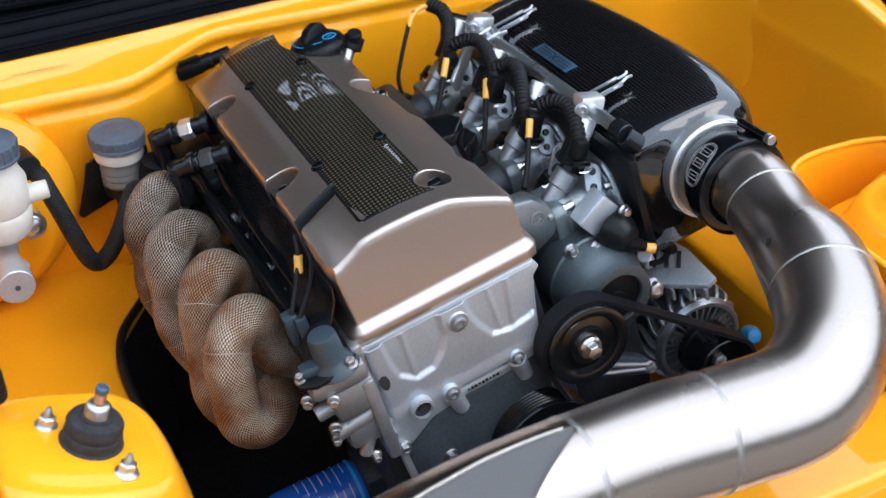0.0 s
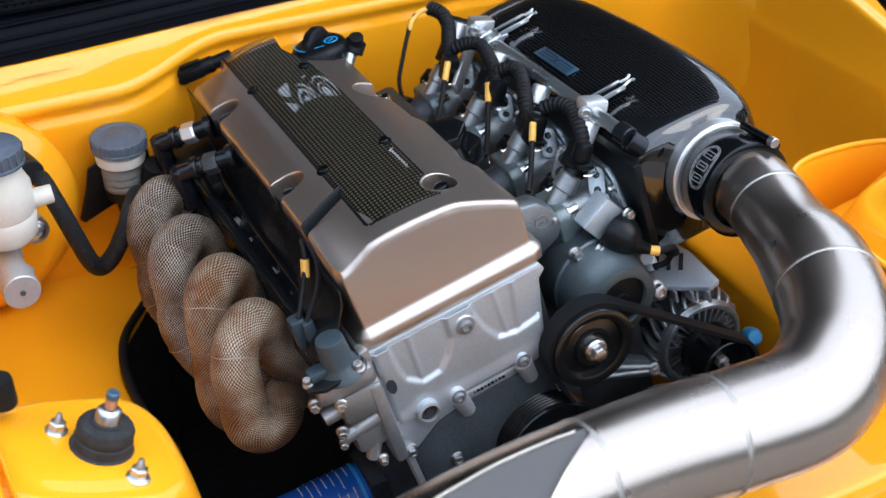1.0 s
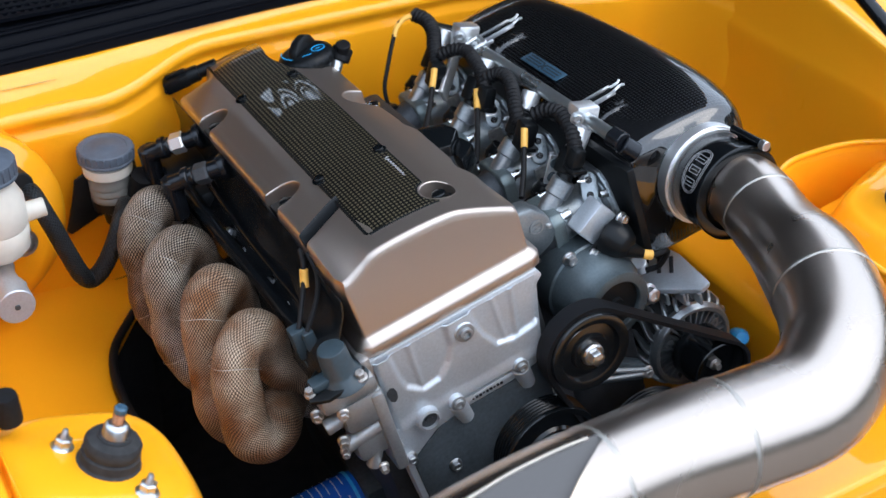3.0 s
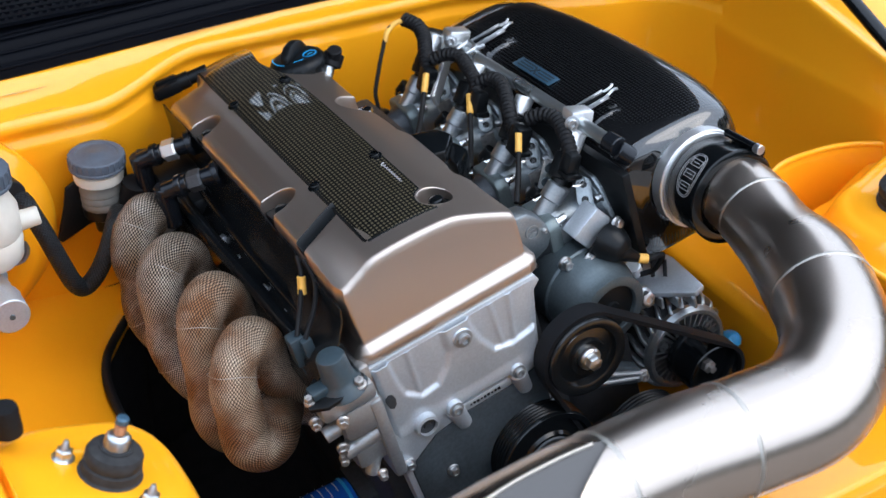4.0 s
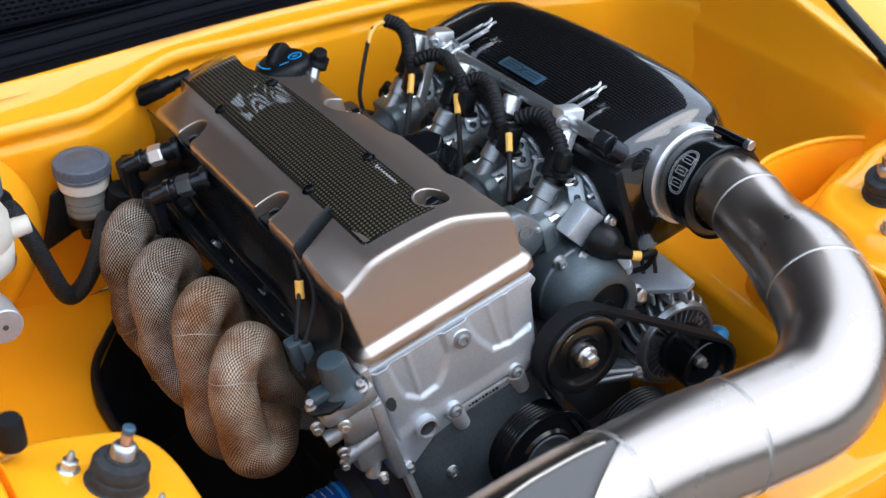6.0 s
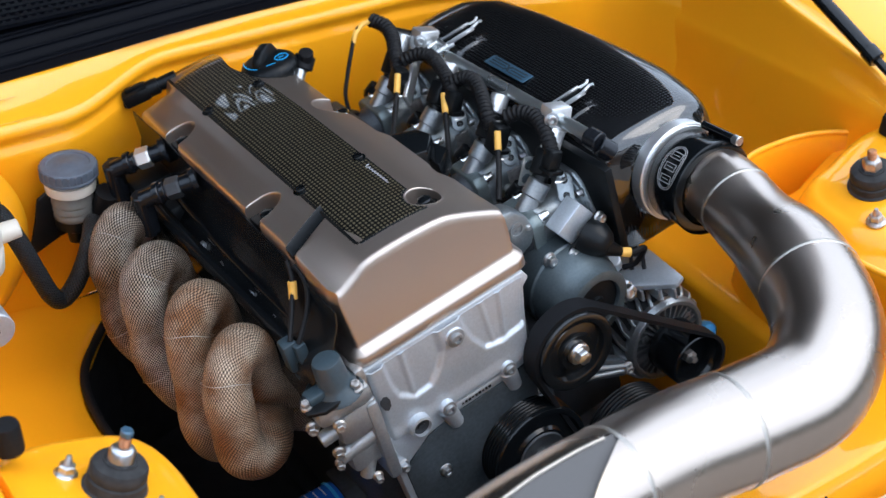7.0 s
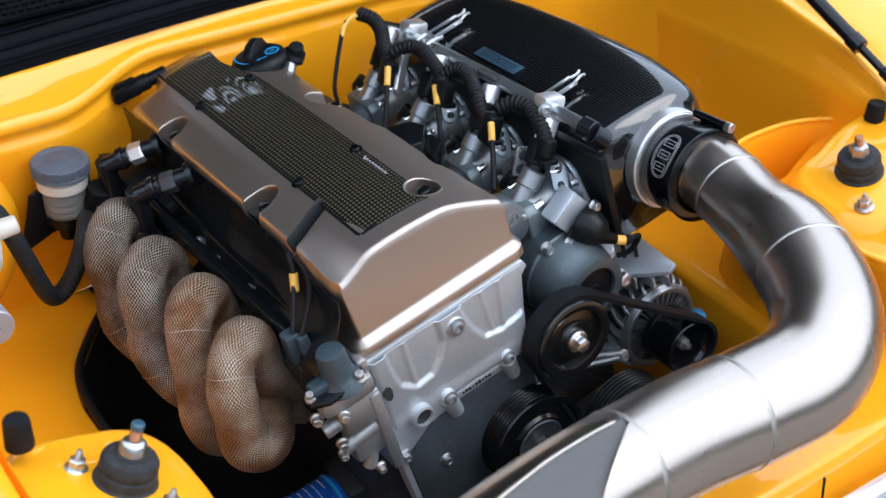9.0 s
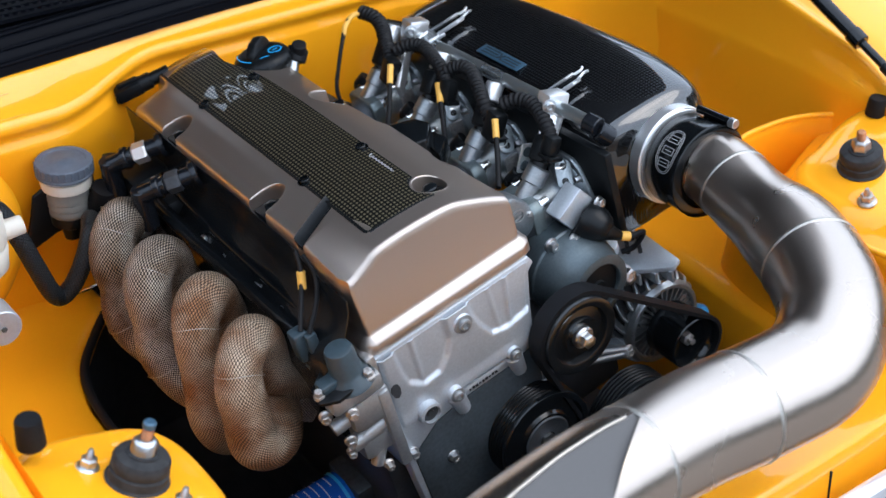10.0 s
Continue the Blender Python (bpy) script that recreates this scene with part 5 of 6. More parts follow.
for p, size, rot in (((0.190, 0.378, 0.026), (0.020, 0.020, 0.030), (10, 25, 0)), ((0.204, 0.272, 0.030), (0.018, 0.019, 0.028), (0, 30, 10)), ((0.200, 0.176, 0.024), (0.021, 0.021, 0.036), (8, 25, 0)), ((0.213, 0.088, 0.028), (0.018, 0.018, 0.024), (5, 28, 5))):
    bm = bmesh.new()
    box(bm, p, size, 0.005, rot=rot)
    box(bm, (p[0] - 0.004, p[1], p[2] - 0.014), (size[0] + 0.003, size[1] + 0.003, 0.006), 0.002, rot=rot)
    part("junction", bm, BLACK, loom)
for p in ((0.184, 0.372, 0.014), (0.198, 0.266, 0.018), (0.192, 0.168, 0.010), (0.206, 0.078, 0.014)):
    bm = bmesh.new()
    lathe(bm, [(0.0125, -0.0009), (0.0138, 0), (0.0125, 0.0009)], axis_frame(p, (0.3, -0.2, 1)), 24, 180, 190)
    part("spring_clip", bm, STEEL, loom)
for top_p, low_p in (((0.1865, 0.3690, 0.0375), (0.122, 0.300, 0.000)), ((0.2005, 0.2860, 0.0360), (0.145, 0.206, 0.000)), ((0.1965, 0.1665, 0.0380), (0.149, 0.112, -0.004))):
    a, c = Vector(top_p), Vector(low_p)
    path = smooth_path([a, a.lerp(c, 0.30) + Vector((0, 0, -0.003)), a.lerp(c, 0.65) + Vector((0, 0, -0.005)), c], 12)
    bm = bmesh.new()
    tube(bm, path, 0.0033, 10)
    part("branch", bm, RUBBER, loom)
    bm = bmesh.new()
    tube(bm, path[0:11], 0.0041, 12)
    part("tape_tag", bm, TAG, loom, "yellow tape tag")
bm = bmesh.new()
tube(bm, smooth_path([(0.2204, 0.478, 0.0577), (0.2032, 0.474, 0.0615), (0.1879, 0.466, 0.0591), (0.1711, 0.458, 0.0414), (0.1538, 0.450, 0.0195), (0.1404, 0.443, -0.0006), (0.1360, 0.436, -0.025)], 10), 0.0028, 10)
part("breather_wire", bm, RUBBER, loom)
bm = bmesh.new()
tube(bm, smooth_path([(0.2150, 0.4768, 0.0592), (0.2032, 0.474, 0.0615), (0.1879, 0.466, 0.0591), (0.1800, 0.462, 0.0508)], 6), 0.0034, 10)
part("clear_sleeve", bm, TAG, loom, "yellowed clear sleeve")
bm = bmesh.new()
box(bm, (0.236, 0.452, 0.030), (0.020, 0.026, 0.024), 0.005, rot=(0, 20, 10))
rod(bm, (0.232, 0.452, 0.040), (0.252, 0.440, 0.028), 0.010)
part("map_sensor", bm, BLACK, loom)
bm = bmesh.new()
box(bm, (0.128, 0.434, -0.035), (0.030, 0.024, 0.036), 0.005, rot=(0, 15, 20))
part("map_plug", bm, BLACK, loom)

# carbon airbox
airbox = thing("airbox", "gloss black carbon fibre airbox over the throttle bodies", "airbox", ENG)


def air_ring(y, xl, xr, zt, zb, power=3.2, skew=0.0):
    cx, cz, hx, hz = (xl + xr) / 2, (zt + zb) / 2, (xr - xl) / 2, (zt - zb) / 2
    ring = []
    for k in range(72):
        a = 2 * math.pi * k / 72
        c, d = math.cos(a), math.sin(a)
        p = 2 / power
        x = cx + math.copysign(abs(c) ** p, c) * hx
        z = cz + math.copysign(abs(d) ** p, d) * hz
        z -= skew * max(0.0, (x - (xl + 0.06))) ** 2
        ring.append((x, y + 0.0, z))
    return ring


bm = bmesh.new()
rings = [air_ring(0.488, 0.285, 0.312, -0.010, -0.075, 2.6), air_ring(0.485, 0.268, 0.340, 0.010, -0.095, 3.0), air_ring(0.476, 0.256, 0.362, 0.022, -0.11, 3.4), air_ring(0.460, 0.250, 0.385, 0.028, -0.12, 3.8, 0.2),
         air_ring(0.425, 0.247, 0.404, 0.031, -0.13, 4.1, 0.38), air_ring(0.36, 0.246, 0.418, 0.031, -0.135, 4.2, 0.5), air_ring(0.28, 0.246, 0.427, 0.031, -0.14, 4.3, 0.55), air_ring(0.20, 0.247, 0.432, 0.031, -0.14, 4.3, 0.58),
         air_ring(0.145, 0.248, 0.4325, 0.0300, -0.14, 4.3, 0.60), air_ring(0.115, 0.249, 0.4300, 0.0282, -0.14, 4.3, 0.62), air_ring(0.090, 0.2500, 0.4250, 0.0255, -0.139, 4.3, 0.62), air_ring(0.074, 0.2510, 0.4200, 0.0230, -0.138, 4.3, 0.6),
         air_ring(0.0685, 0.2520, 0.4175, 0.0218, -0.137, 4.2, 0.7), air_ring(0.0650, 0.2535, 0.4155, 0.0200, -0.136, 4.2, 0.65), air_ring(0.0630, 0.2555, 0.4135, 0.0180, -0.134, 4.1, 0.6), air_ring(0.0605, 0.2600, 0.4100, 0.0162, -0.128, 3.6, 0.4), air_ring(0.0575, 0.272, 0.4050, 0.0142, -0.114, 2.8, 0.2), air_ring(0.055, 0.282, 0.402, 0.0130, -0.105, 2.1), air_ring(0.0535, 0.2848, 0.4003, 0.0122, -0.1022, 2.0),
         air_ring(0.050, 0.2850, 0.400, 0.012, -0.1020, 2.0)]
loft(bm, rings)
part("box_shell", bm, CARBON_FINE, airbox, sharp=1.2)
bm = bmesh.new()
prism(bm, [(0.025, -0.095), (0.452, -0.085), (0.452, 0.012), (0.03, 0.022)], 0.010, Matrix.Translation((0.240, 0, 0)) @ Matrix(((0, 0, 1, 0), (1, 0, 0, 0), (0, 1, 0, 0), (0, 0, 0, 1))), 0.002)
part("backing_plate", bm, BLACK, airbox, "black backing plate")
bm = bmesh.new()
box(bm, (0.286, 0.2717, 0.0312), (0.0172, 0.079, 0.0012), 0.0004, rot=(0, 0.6, 1.5))
part("badge", bm, BADGE, airbox, "blue foil badge")
bm = bmesh.new()
for dx in (-0.0045, 0.0, 0.0045):
    for dy, w in ((-0.020, 0.027), (0.020, 0.027)):
        box(bm, (0.286 + dx, 0.2717 + dy, 0.0319), (0.0020, w, 0.0006), 0, rot=(0, 0.6, 1.5))
box(bm, (0.286, 0.2717, 0.0320), (0.014, 0.0028, 0.0006), 0, rot=(0, 0.6, 42))
box(bm, (0.286, 0.2717, 0.0320), (0.014, 0.0028, 0.0006), 0, rot=(0, 0.6, -42))
part("badge_print", bm, BADGE_DARK, airbox, "dark printed shapes")

# spring latches on the lid
for y0 in (0.380, 0.151):
    latch = thing("airbox_latch", "bright steel toggle latch on the airbox lid", "latch", ENG @ pose(0.258, y0 + 0.001, 0.0305, 0, 0, -3), group="airbox latches")
    bm = bmesh.new()
    box(bm, (0.008, 0, 0.003), (0.018, 0.017, 0.006), 0.002)
    rod(bm, (0.004, -0.0115, 0.007), (0.004, 0.0115, 0.007), 0.0032)
    part("hinge", bm, STEEL, latch)
    # black face and bright edge strips put the chrome's reflections into colour
    bm = bmesh.new()
    box(bm, (0.027, 0, 0.0085), (0.042, 0.0130, 0.0045), 0.0014, rot=(0, -5, 0))
    part("lever", bm, BLACK_SHEEN, latch, "chrome lever coloured black for its dark reflection")
    for s in (-1, 1):
        bm = bmesh.new()
        box(bm, (0.026, s * 0.0070, 0.0092), (0.044, 0.0010, 0.0060), 0.0004, rot=(0, -5, 0))
        part("lever_edge", bm, STEEL, latch)
    bm = bmesh.new()
    tube(bm, smooth_path([(0.006, -0.0100, 0.0075), (-0.004, -0.0098, 0.007), (-0.0185, -0.0085, 0.004), (-0.0205, 0.0, 0.0035), (-0.0185, 0.0085, 0.004), (-0.004, 0.0098, 0.007), (0.006, 0.0100, 0.0075)], 6), 0.0020, 8)
    part("wire_bail", bm, ALU, latch)
    bm = bmesh.new()
    for s in (-1, 1):
        tube(bm, smooth_path([(0.036, s * 0.0068, 0.0095), (0.046, s * 0.0054, 0.0112), (0.0535, s * 0.0036, 0.0128), (0.0575, s * 0.0036, 0.0138), (0.0610, s * 0.0062, 0.0146)], 5), 0.0017, 8)
    part("thumb_hook", bm, ALU, latch)

# inlet ring, clamp coupling and intake pipe
AX = Vector((0.006, -0.998, 0.06)).normalized()      # way out of the airbox
P0 = Vector((0.3425, 0.052, -0.0450))
coupling = thing("pipe_coupling", "black clamp coupling with a machined aluminium ring", "pipe coupling", ENG)
bm = bmesh.new()
lathe(bm, [(0.044, 0), (0.0575, 0), (0.0583, 0.0008), (0.0583, 0.0150), (0.0577, 0.0157), (0.0558, 0.0159), (0.0558, 0.0195), (0.044, 0.0195)], axis_frame(P0, AX), 64)
part("ring", bm, ALU, coupling, "machined aluminium ring", sharp=0.5)
bm = bmesh.new()
lathe(bm, [(0.044, 0.0205), (0.0520, 0.0205), (0.0535, 0.0225), (0.0535, 0.064), (0.0550, 0.0655), (0.0550, 0.069), (0.0535, 0.070), (0.044, 0.070)], axis_frame(P0, AX), 64)
part("clamp_band", bm, BLACK_GLOSS, coupling, "gloss black clamp band")
fr = axis_frame(P0, AX)
bm = bmesh.new()


def on_band(angle, along, lift=0.0004):
    a = radians(angle)
    return fr @ Vector(((0.0535 + lift) * math.cos(a), (0.0535 + lift) * math.sin(a), along))


def band_angle(target):
    """The turn about the pipe that faces a way."""
    v = fr.to_3x3().inverted() @ Vector(target)
    return math.degrees(math.atan2(v.y, v.x))


FACE = band_angle((-0.64, 0.0, 0.77))
for grow in (0.0, 0.0022):
    oval = []
    for q in range(49):
        a = 2 * math.pi * q / 48
        ca, sa = math.cos(a), math.sin(a)
        oval.append(on_band(FACE + (28 - grow * 900) * math.copysign(abs(ca) ** 0.8, ca), 0.0480 + (0.0135 - grow) * math.copysign(abs(sa) ** 0.8, sa)))
    tube(bm, oval, 0.00035, 6)
for ang in (-15, 0, 15):
    for da in (-4.2, 0, 4.2):
        tube(bm, [on_band(FACE + ang + da, 0.0480 - 0.0075 + 0.003 * (da == 0)), on_band(FACE + ang + da, 0.0480 + 0.0075 - 0.003 * (da == 0))], 0.00042, 6)
    for dal in (-0.0075, 0.0075):
        tube(bm, [on_band(FACE + ang - 4.2, 0.0480 + dal), on_band(FACE + ang + 4.2, 0.0480 + dal)], 0.00042, 6)
part("emblem", bm, EMBLEM, coupling, "grey outlined oval emblem")
UPA = band_angle((0.62, -0.1, 0.78))
bm = bmesh.new()
a1, a2 = on_band(UPA, 0.0235, 0.006), on_band(UPA, 0.075, 0.006)
rod(bm, a1, a2, 0.0048)
rod(bm, on_band(UPA - 12, 0.026, 0.003), on_band(UPA - 12, 0.074, 0.003), 0.0042)
part("clamp_lug", bm, BLACK_GLOSS, coupling)
bm = bmesh.new()
rod(bm, on_band(UPA, 0.073, 0.006), on_band(UPA, 0.082, 0.006), 0.0055)
rod(bm, on_band(UPA - 6, 0.026, 0.006), on_band(UPA - 6, 0.075, 0.006), 0.0018)
part("clamp_screw", bm, STEEL, coupling)
LOW = band_angle((0.25, -0.2, -0.95))
bm = bmesh.new()
box(bm, (0, 0, 0), (0.026, 0.016, 0.010), 0.003, m=axis_frame(on_band(LOW, 0.06, 0.004), AX))
part("lower_lug", bm, BLACK, coupling)

pipe = thing("intake_pipe", "brushed titanium intake pipe with welded joints", "pipe")
PIPE = [Vector(p) for p in ((0.8185, 0.872, 0.8635), (0.8243, 0.831, 0.8720), (0.8117, 0.7659, 0.8685), (0.7951, 0.6952, 0.8688), (0.7675, 0.6312, 0.8645), (0.7317, 0.5866, 0.8560), (0.6778, 0.5600, 0.8438), (0.6066, 0.5610, 0.8390), (0.5267, 0.5648, 0.8405), (0.4521, 0.5613, 0.8440),
                                (0.380, 0.5570, 0.8440), (0.30, 0.549, 0.8385), (0.22, 0.540, 0.828))]
FLARE = [(0.0, 0.0440), (1.0, 0.0434), (1.9, 0.0438), (2.25, 0.0455), (2.7, 0.0508), (3.1, 0.0532), (4.0, 0.0540), (7.5, 0.0548), (9.0, 0.0525), (12.0, 0.0520)]


def pipe_r(share, gone=0.0):
    """The pipe widens after its first joint."""
    return curve(FLARE, share * 12)


path = smooth_path(PIPE, 12)
# past the last joint a flat plate closes a slanting cut in the tube
CUT_N = Vector((0.0, -0.356, 0.934)).normalized()
CUT_P = Vector((0.4370, 0.5650, 0.8950))
END_P, END_N = Vector((0.4400, 0.5576, 0.8928)), Vector((0.036, -0.054, 0.0)).normalized()
bm = bmesh.new()
tube(bm, smooth_path(PIPE, 16), pipe_r, 128)
for co, no in ((END_P, END_N), (CUT_P, CUT_N)):
    near = [f for f in bm.faces if f.calc_center_median().x < 0.47 and f.calc_center_median().z > 0.84]
    bmesh.ops.bisect_plane(bm, geom=near + list({e for f in near for e in f.edges}) + list({v for f in near for v in f.verts}), dist=1e-5, plane_co=co, plane_no=no)
def over(v):
    return (v.co - CUT_P).dot(CUT_N)


def past(v):
    return (v.co - END_P).dot(END_N)


cut = [f for f in bm.faces if all(v.co.x < 0.452 and v.co.z > 0.83 and past(v) < 2e-5 and over(v) > -2e-5 for v in f.verts)]
bmesh.ops.split(bm, geom=cut)
cut = [f for f in bm.faces if all(v.co.x < 0.452 and v.co.z > 0.83 and past(v) < 2e-5 and over(v) > -2e-5 for v in f.verts)]
step = []
for e in {e for f in cut for e in f.edges}:
    if len(e.link_faces) == 1 and all(abs(past(v)) < 3e-5 for v in e.verts):
        step.append([v.co.copy() for v in e.verts])
for v in {v for f in cut for v in f.verts}:
    v.co -= CUT_N * over(v)
for f in cut:
    f.material_index = 1
for a, b in step:
    lo = [p - CUT_N * (p - CUT_P).dot(CUT_N) for p in (b, a)]
    if (a - lo[1]).length > 1e-4 or (b - lo[0]).length > 1e-4:
        bm.faces.new([bm.verts.new(p) for p in (a, b, *lo)])
part("pipe_tube", bm, (TITAN, PLATE), pipe, sharp=0.35)


def bead(bm, p, way, r, seg=120):
    """A ring of overlapping weld ripples."""
    f = axis_frame(p, way)
    rings = []
    for i in range(seg):
        a = 2 * math.pi * i / seg
        c = f @ Vector((math.cos(a) * r, math.sin(a) * r, 0.0004 * math.sin(i * 2.4)))
        out = (f.to_3x3() @ Vector((math.cos(a), math.sin(a), 0)))
        ax = f.to_3x3() @ Vector((0, 0, 1))
        w = 0.0021 + 0.0004 * (i % 2) + 0.0003 * random.random()
        h = 0.0004 + 0.0003 * (i % 2)
        rings.append([c + ax * w, c + ax * w * 0.6 + out * h, c + out * h * 1.25, c - ax * w * 0.6 + out * h, c - ax * w, c - out * 0.001])
    rings.append(rings[0])
    return loft(bm, rings, caps=False)


for i in (17, 42, 88, 109):
    bm = bmesh.new()
    bead(bm, path[i], path[i + 1] - path[i - 1], pipe_r(i / 144))
    part("weld", bm, WELD, pipe, "rippled weld bead")
# weld along the upper edge of the plate
bm = bmesh.new()
seam = []
for i in range(9 * 12 + 3, len(path) - 1):
    tan = (path[i + 1] - path[i - 1]).normalized()
    up = Vector((0, 0, 1)) - tan * tan.z
    up.normalize()
    side = tan.cross(up)
    if side.y > 0:
        side = -side
    on_ring = [path[i] + (up * math.cos(radians(q)) + side * math.sin(radians(q))) * pipe_r(i / 144) for q in range(-60, 30)]
    above = [p for p in on_ring if (p - CUT_P).dot(CUT_N) > 0]
    if above:
        seam.append(above[0])
seam = smooth_path(seam[::4], 4)
tube(bm, seam, 0.0020, 8)
part("seam_weld", bm, WELD, pipe, "polished weld along the plate's edge")

# ---------- belt drive ----------
def ribbed_pulley(bm, r, width, m, hub=True):
    prof = [(0.0, -0.001), (r * 0.30, -0.001), (r * 0.32, -0.004), (r * 0.55, -0.0045), (r * 0.60, -0.001), (r * 0.84, 0.001), (r * 0.88, -0.004), (r * 0.985, -0.004), (r, -0.002)]
    for k in range(6):
        z = width * (k + 0.2) / 6
        prof += [(r, z), (r * 0.975, z + width * 0.05), (r * 0.975, z + width * 0.08), (r, z + width * 0.13)]
    prof += [(r, width), (0, width)]
    return lathe(bm, prof, m, 64)


idler = thing("idler_pulley", "black belt idler pulley with a zinc centre bolt", "pulley", ENG)
IC = Vector((0.1175, -0.040, -0.1130))
bm = bmesh.new()
m = axis_frame(IC, (0, 1, 0))
lathe(bm, [(0.012, -0.002), (0.021, -0.003), (0.023, 0.002), (0.034, 0.003), (0.036, -0.002), (0.043, -0.004), (0.047, -0.003), (0.048, 0.0), (0.048, 0.026), (0, 0.026)], m, 64)
part("wheel", bm, BLACK_SHEEN, idler)
bm = bmesh.new()
lathe(bm, [(0, -0.008), (0.0110, -0.008), (0.0130, -0.006), (0.0130, -0.002), (0.012, 0.0)], m, 32)
lathe(bm, [(0.0, -0.018), (0.0045, -0.018), (0.0078, -0.017), (0.0086, -0.0155), (0.0086, -0.0075)], m, 6)
part("centre_bolt", bm, STEEL, idler)

alt = thing("alternator", "finned cast aluminium alternator with a black pulley", "alternator", ENG)
AC = Vector((0.2740, 0.0, -0.2500))
m = axis_frame(AC, (0, 1, 0))
bm = bmesh.new()
lathe(bm, [(0.016, 0.030), (0.046, 0.030), (0.050, 0.033), (0.0545, 0.040), (0.058, 0.050), (0.058, 0.13), (0.050, 0.14), (0, 0.14)], m, 64)
part("body", bm, FLAT_BLACK, alt)
bm = bmesh.new()
lathe(bm, [(0.0455, 0.030), (0.0465, 0.021), (0.0485, 0.0188), (0.0525, 0.0188), (0.0538, 0.0205), (0.0545, 0.0240), (0.0555, 0.0255), (0.0555, 0.029), (0.0530, 0.034)], m, 96)
part("rim", bm, CAST_ALT, alt, sharp=0.5)
for k in range(30):
    bm = bmesh.new()
    b2 = bmesh.new()
    box(b2, (0.0345, 0, 0.0255), (0.026, 0.0022, 0.009), 0)
    if k % 10 == 3:                       # screw eye between the blades
        lathe(b2, [(0.0026, 0.020), (0.0056, 0.020), (0.0056, 0.029), (0.0026, 0.029)], Matrix.Translation((0.037, 0, 0)), 18)
    merge(bm, b2, m @ pose(0, 0, 0, 0, 0, 12 * k))
    part("vent_blade", bm, CAST_ALT, alt)
bm = bmesh.new()
lathe(bm, [(0.014, 0.022), (0.0210, 0.021), (0.0225, 0.028)], m, 40)
part("inner_ring", bm, CAST_GREY, alt)
for k in range(22):
    a = 360 * k / 22
    pts = [m @ (Matrix.Rotation(radians(a + tw), 4, "Z") @ Vector((rr, 0, z))) for tw, rr, z in ((0, 0.0545, 0.027), (1, 0.0585, 0.030), (4.5, 0.0618, 0.037), (9.5, 0.0632, 0.045), (12.5, 0.0636, 0.053), (12.5, 0.0638, 0.062), (8, 0.0640, 0.070), (3, 0.0640, 0.079), (1, 0.0640, 0.098))]
    bm = bmesh.new()
    path = smooth_path(pts, 3)
    rings = []
    for q, p in enumerate(path):          # a flat-sided rib standing off the body
        tan = (path[min(q + 1, len(path) - 1)] - path[max(q - 1, 0)]).normalized()
        axis_p = AC + Vector((0, p.y, 0))
        out = (p - axis_p).normalized()
        side = tan.cross(out).normalized() * 0.0023
        rings.append([p - out * 0.010 - side, p - out * 0.001 - side, p - side * 0.5, p + side * 0.5, p - out * 0.001 + side, p - out * 0.010 + side])
    loft(bm, rings)
    part("fin", bm, CAST_ALT, alt)
bm = bmesh.new()
m2 = axis_frame(AC + Vector((0, -0.032, 0)), (0, 1, 0))
lathe(bm, [(0, 0.016), (0.008, 0.015), (0.012, 0.015), (0.0285, 0.011), (0.0305, 0.001), (0.0325, -0.001), (0.0340, 0.0), (0.0340, 0.046), (0.030, 0.048), (0.012, 0.048), (0.012, 0.062), (0, 0.062)], m2, 48)
part("pulley", bm, BLACK_GLOSS, alt)
bm = bmesh.new()
lathe(bm, [(0.0, 0.002), (0.0045, 0.002), (0.0045, 0.008), (0.0085, 0.009), (0.0085, 0.016)], m2, 6)
part("pulley_nut", bm, STEEL_WORN, alt, "worn pulley nut")
# its mounting bracket with slots
bracket = thing("alternator_bracket", "grey cast alternator bracket with cooling slots", "bracket", ENG)
bm = bmesh.new()
BR = pose(0, 0, -0.174, 0, 0, 0)
prism(bm, [(0.236, 0.074), (0.256, 0.046), (0.293, 0.010), (0.308, 0.014), (0.313, 0.080), (0.307, 0.112), (0.284, 0.130), (0.240, 0.125)], 0.008, BR, 0.0025)
part("bracket_plate", bm, CAST, bracket)
for k in range(3):
    bm = bmesh.new()
    box(bm, (0.262 + 0.014 * k, 0.046 - 0.013 * k, -0.180), (0.004, 0.022, 0.016), 0.0012, rot=(0, 0, 0))
    part("web", bm, CAST_MID, bracket)
bm = bmesh.new()
lathe(bm, [(0, 0), (0.0125, 0), (0.0125, 0.0012), (0, 0.0012)], Matrix.Translation((0.296, 0.098, -0.1662)) @ Matrix.Diagonal((0.75, 1.25, 1, 1)), 28)
part("recess", bm, FLAT_BLACK, bracket, "dark recess")
for k in range(4):
    bm = bmesh.new()
    box(bm, (0.262 + 0.0105 * k, 0.100 - 0.010 * k, -0.1655), (0.0050, 0.030, 0.002), 0.0015, rot=(0, 0, -35))
    part("slot", bm, FLAT_BLACK, bracket)
bm = bmesh.new()
hexbolt(bm, (0.229, 0.022, -0.140), (0.2, -1, 0.2), 0.0095, 0.014)
part("bracket_bolt", bm, STEEL, bracket)
bm = bmesh.new()
rod(bm, (0.256, 0.074, -0.150), (0.250, 0.066, -0.132), 0.009)
part("spacer", bm, ALU, bracket)

wpump = thing("water_pump", "grey cast water pump housing with a round cover", "water pump", ENG)
m = axis_frame((0.1730, 0.0930, -0.1075), (0.06, -0.99, -0.04))
bm = bmesh.new()
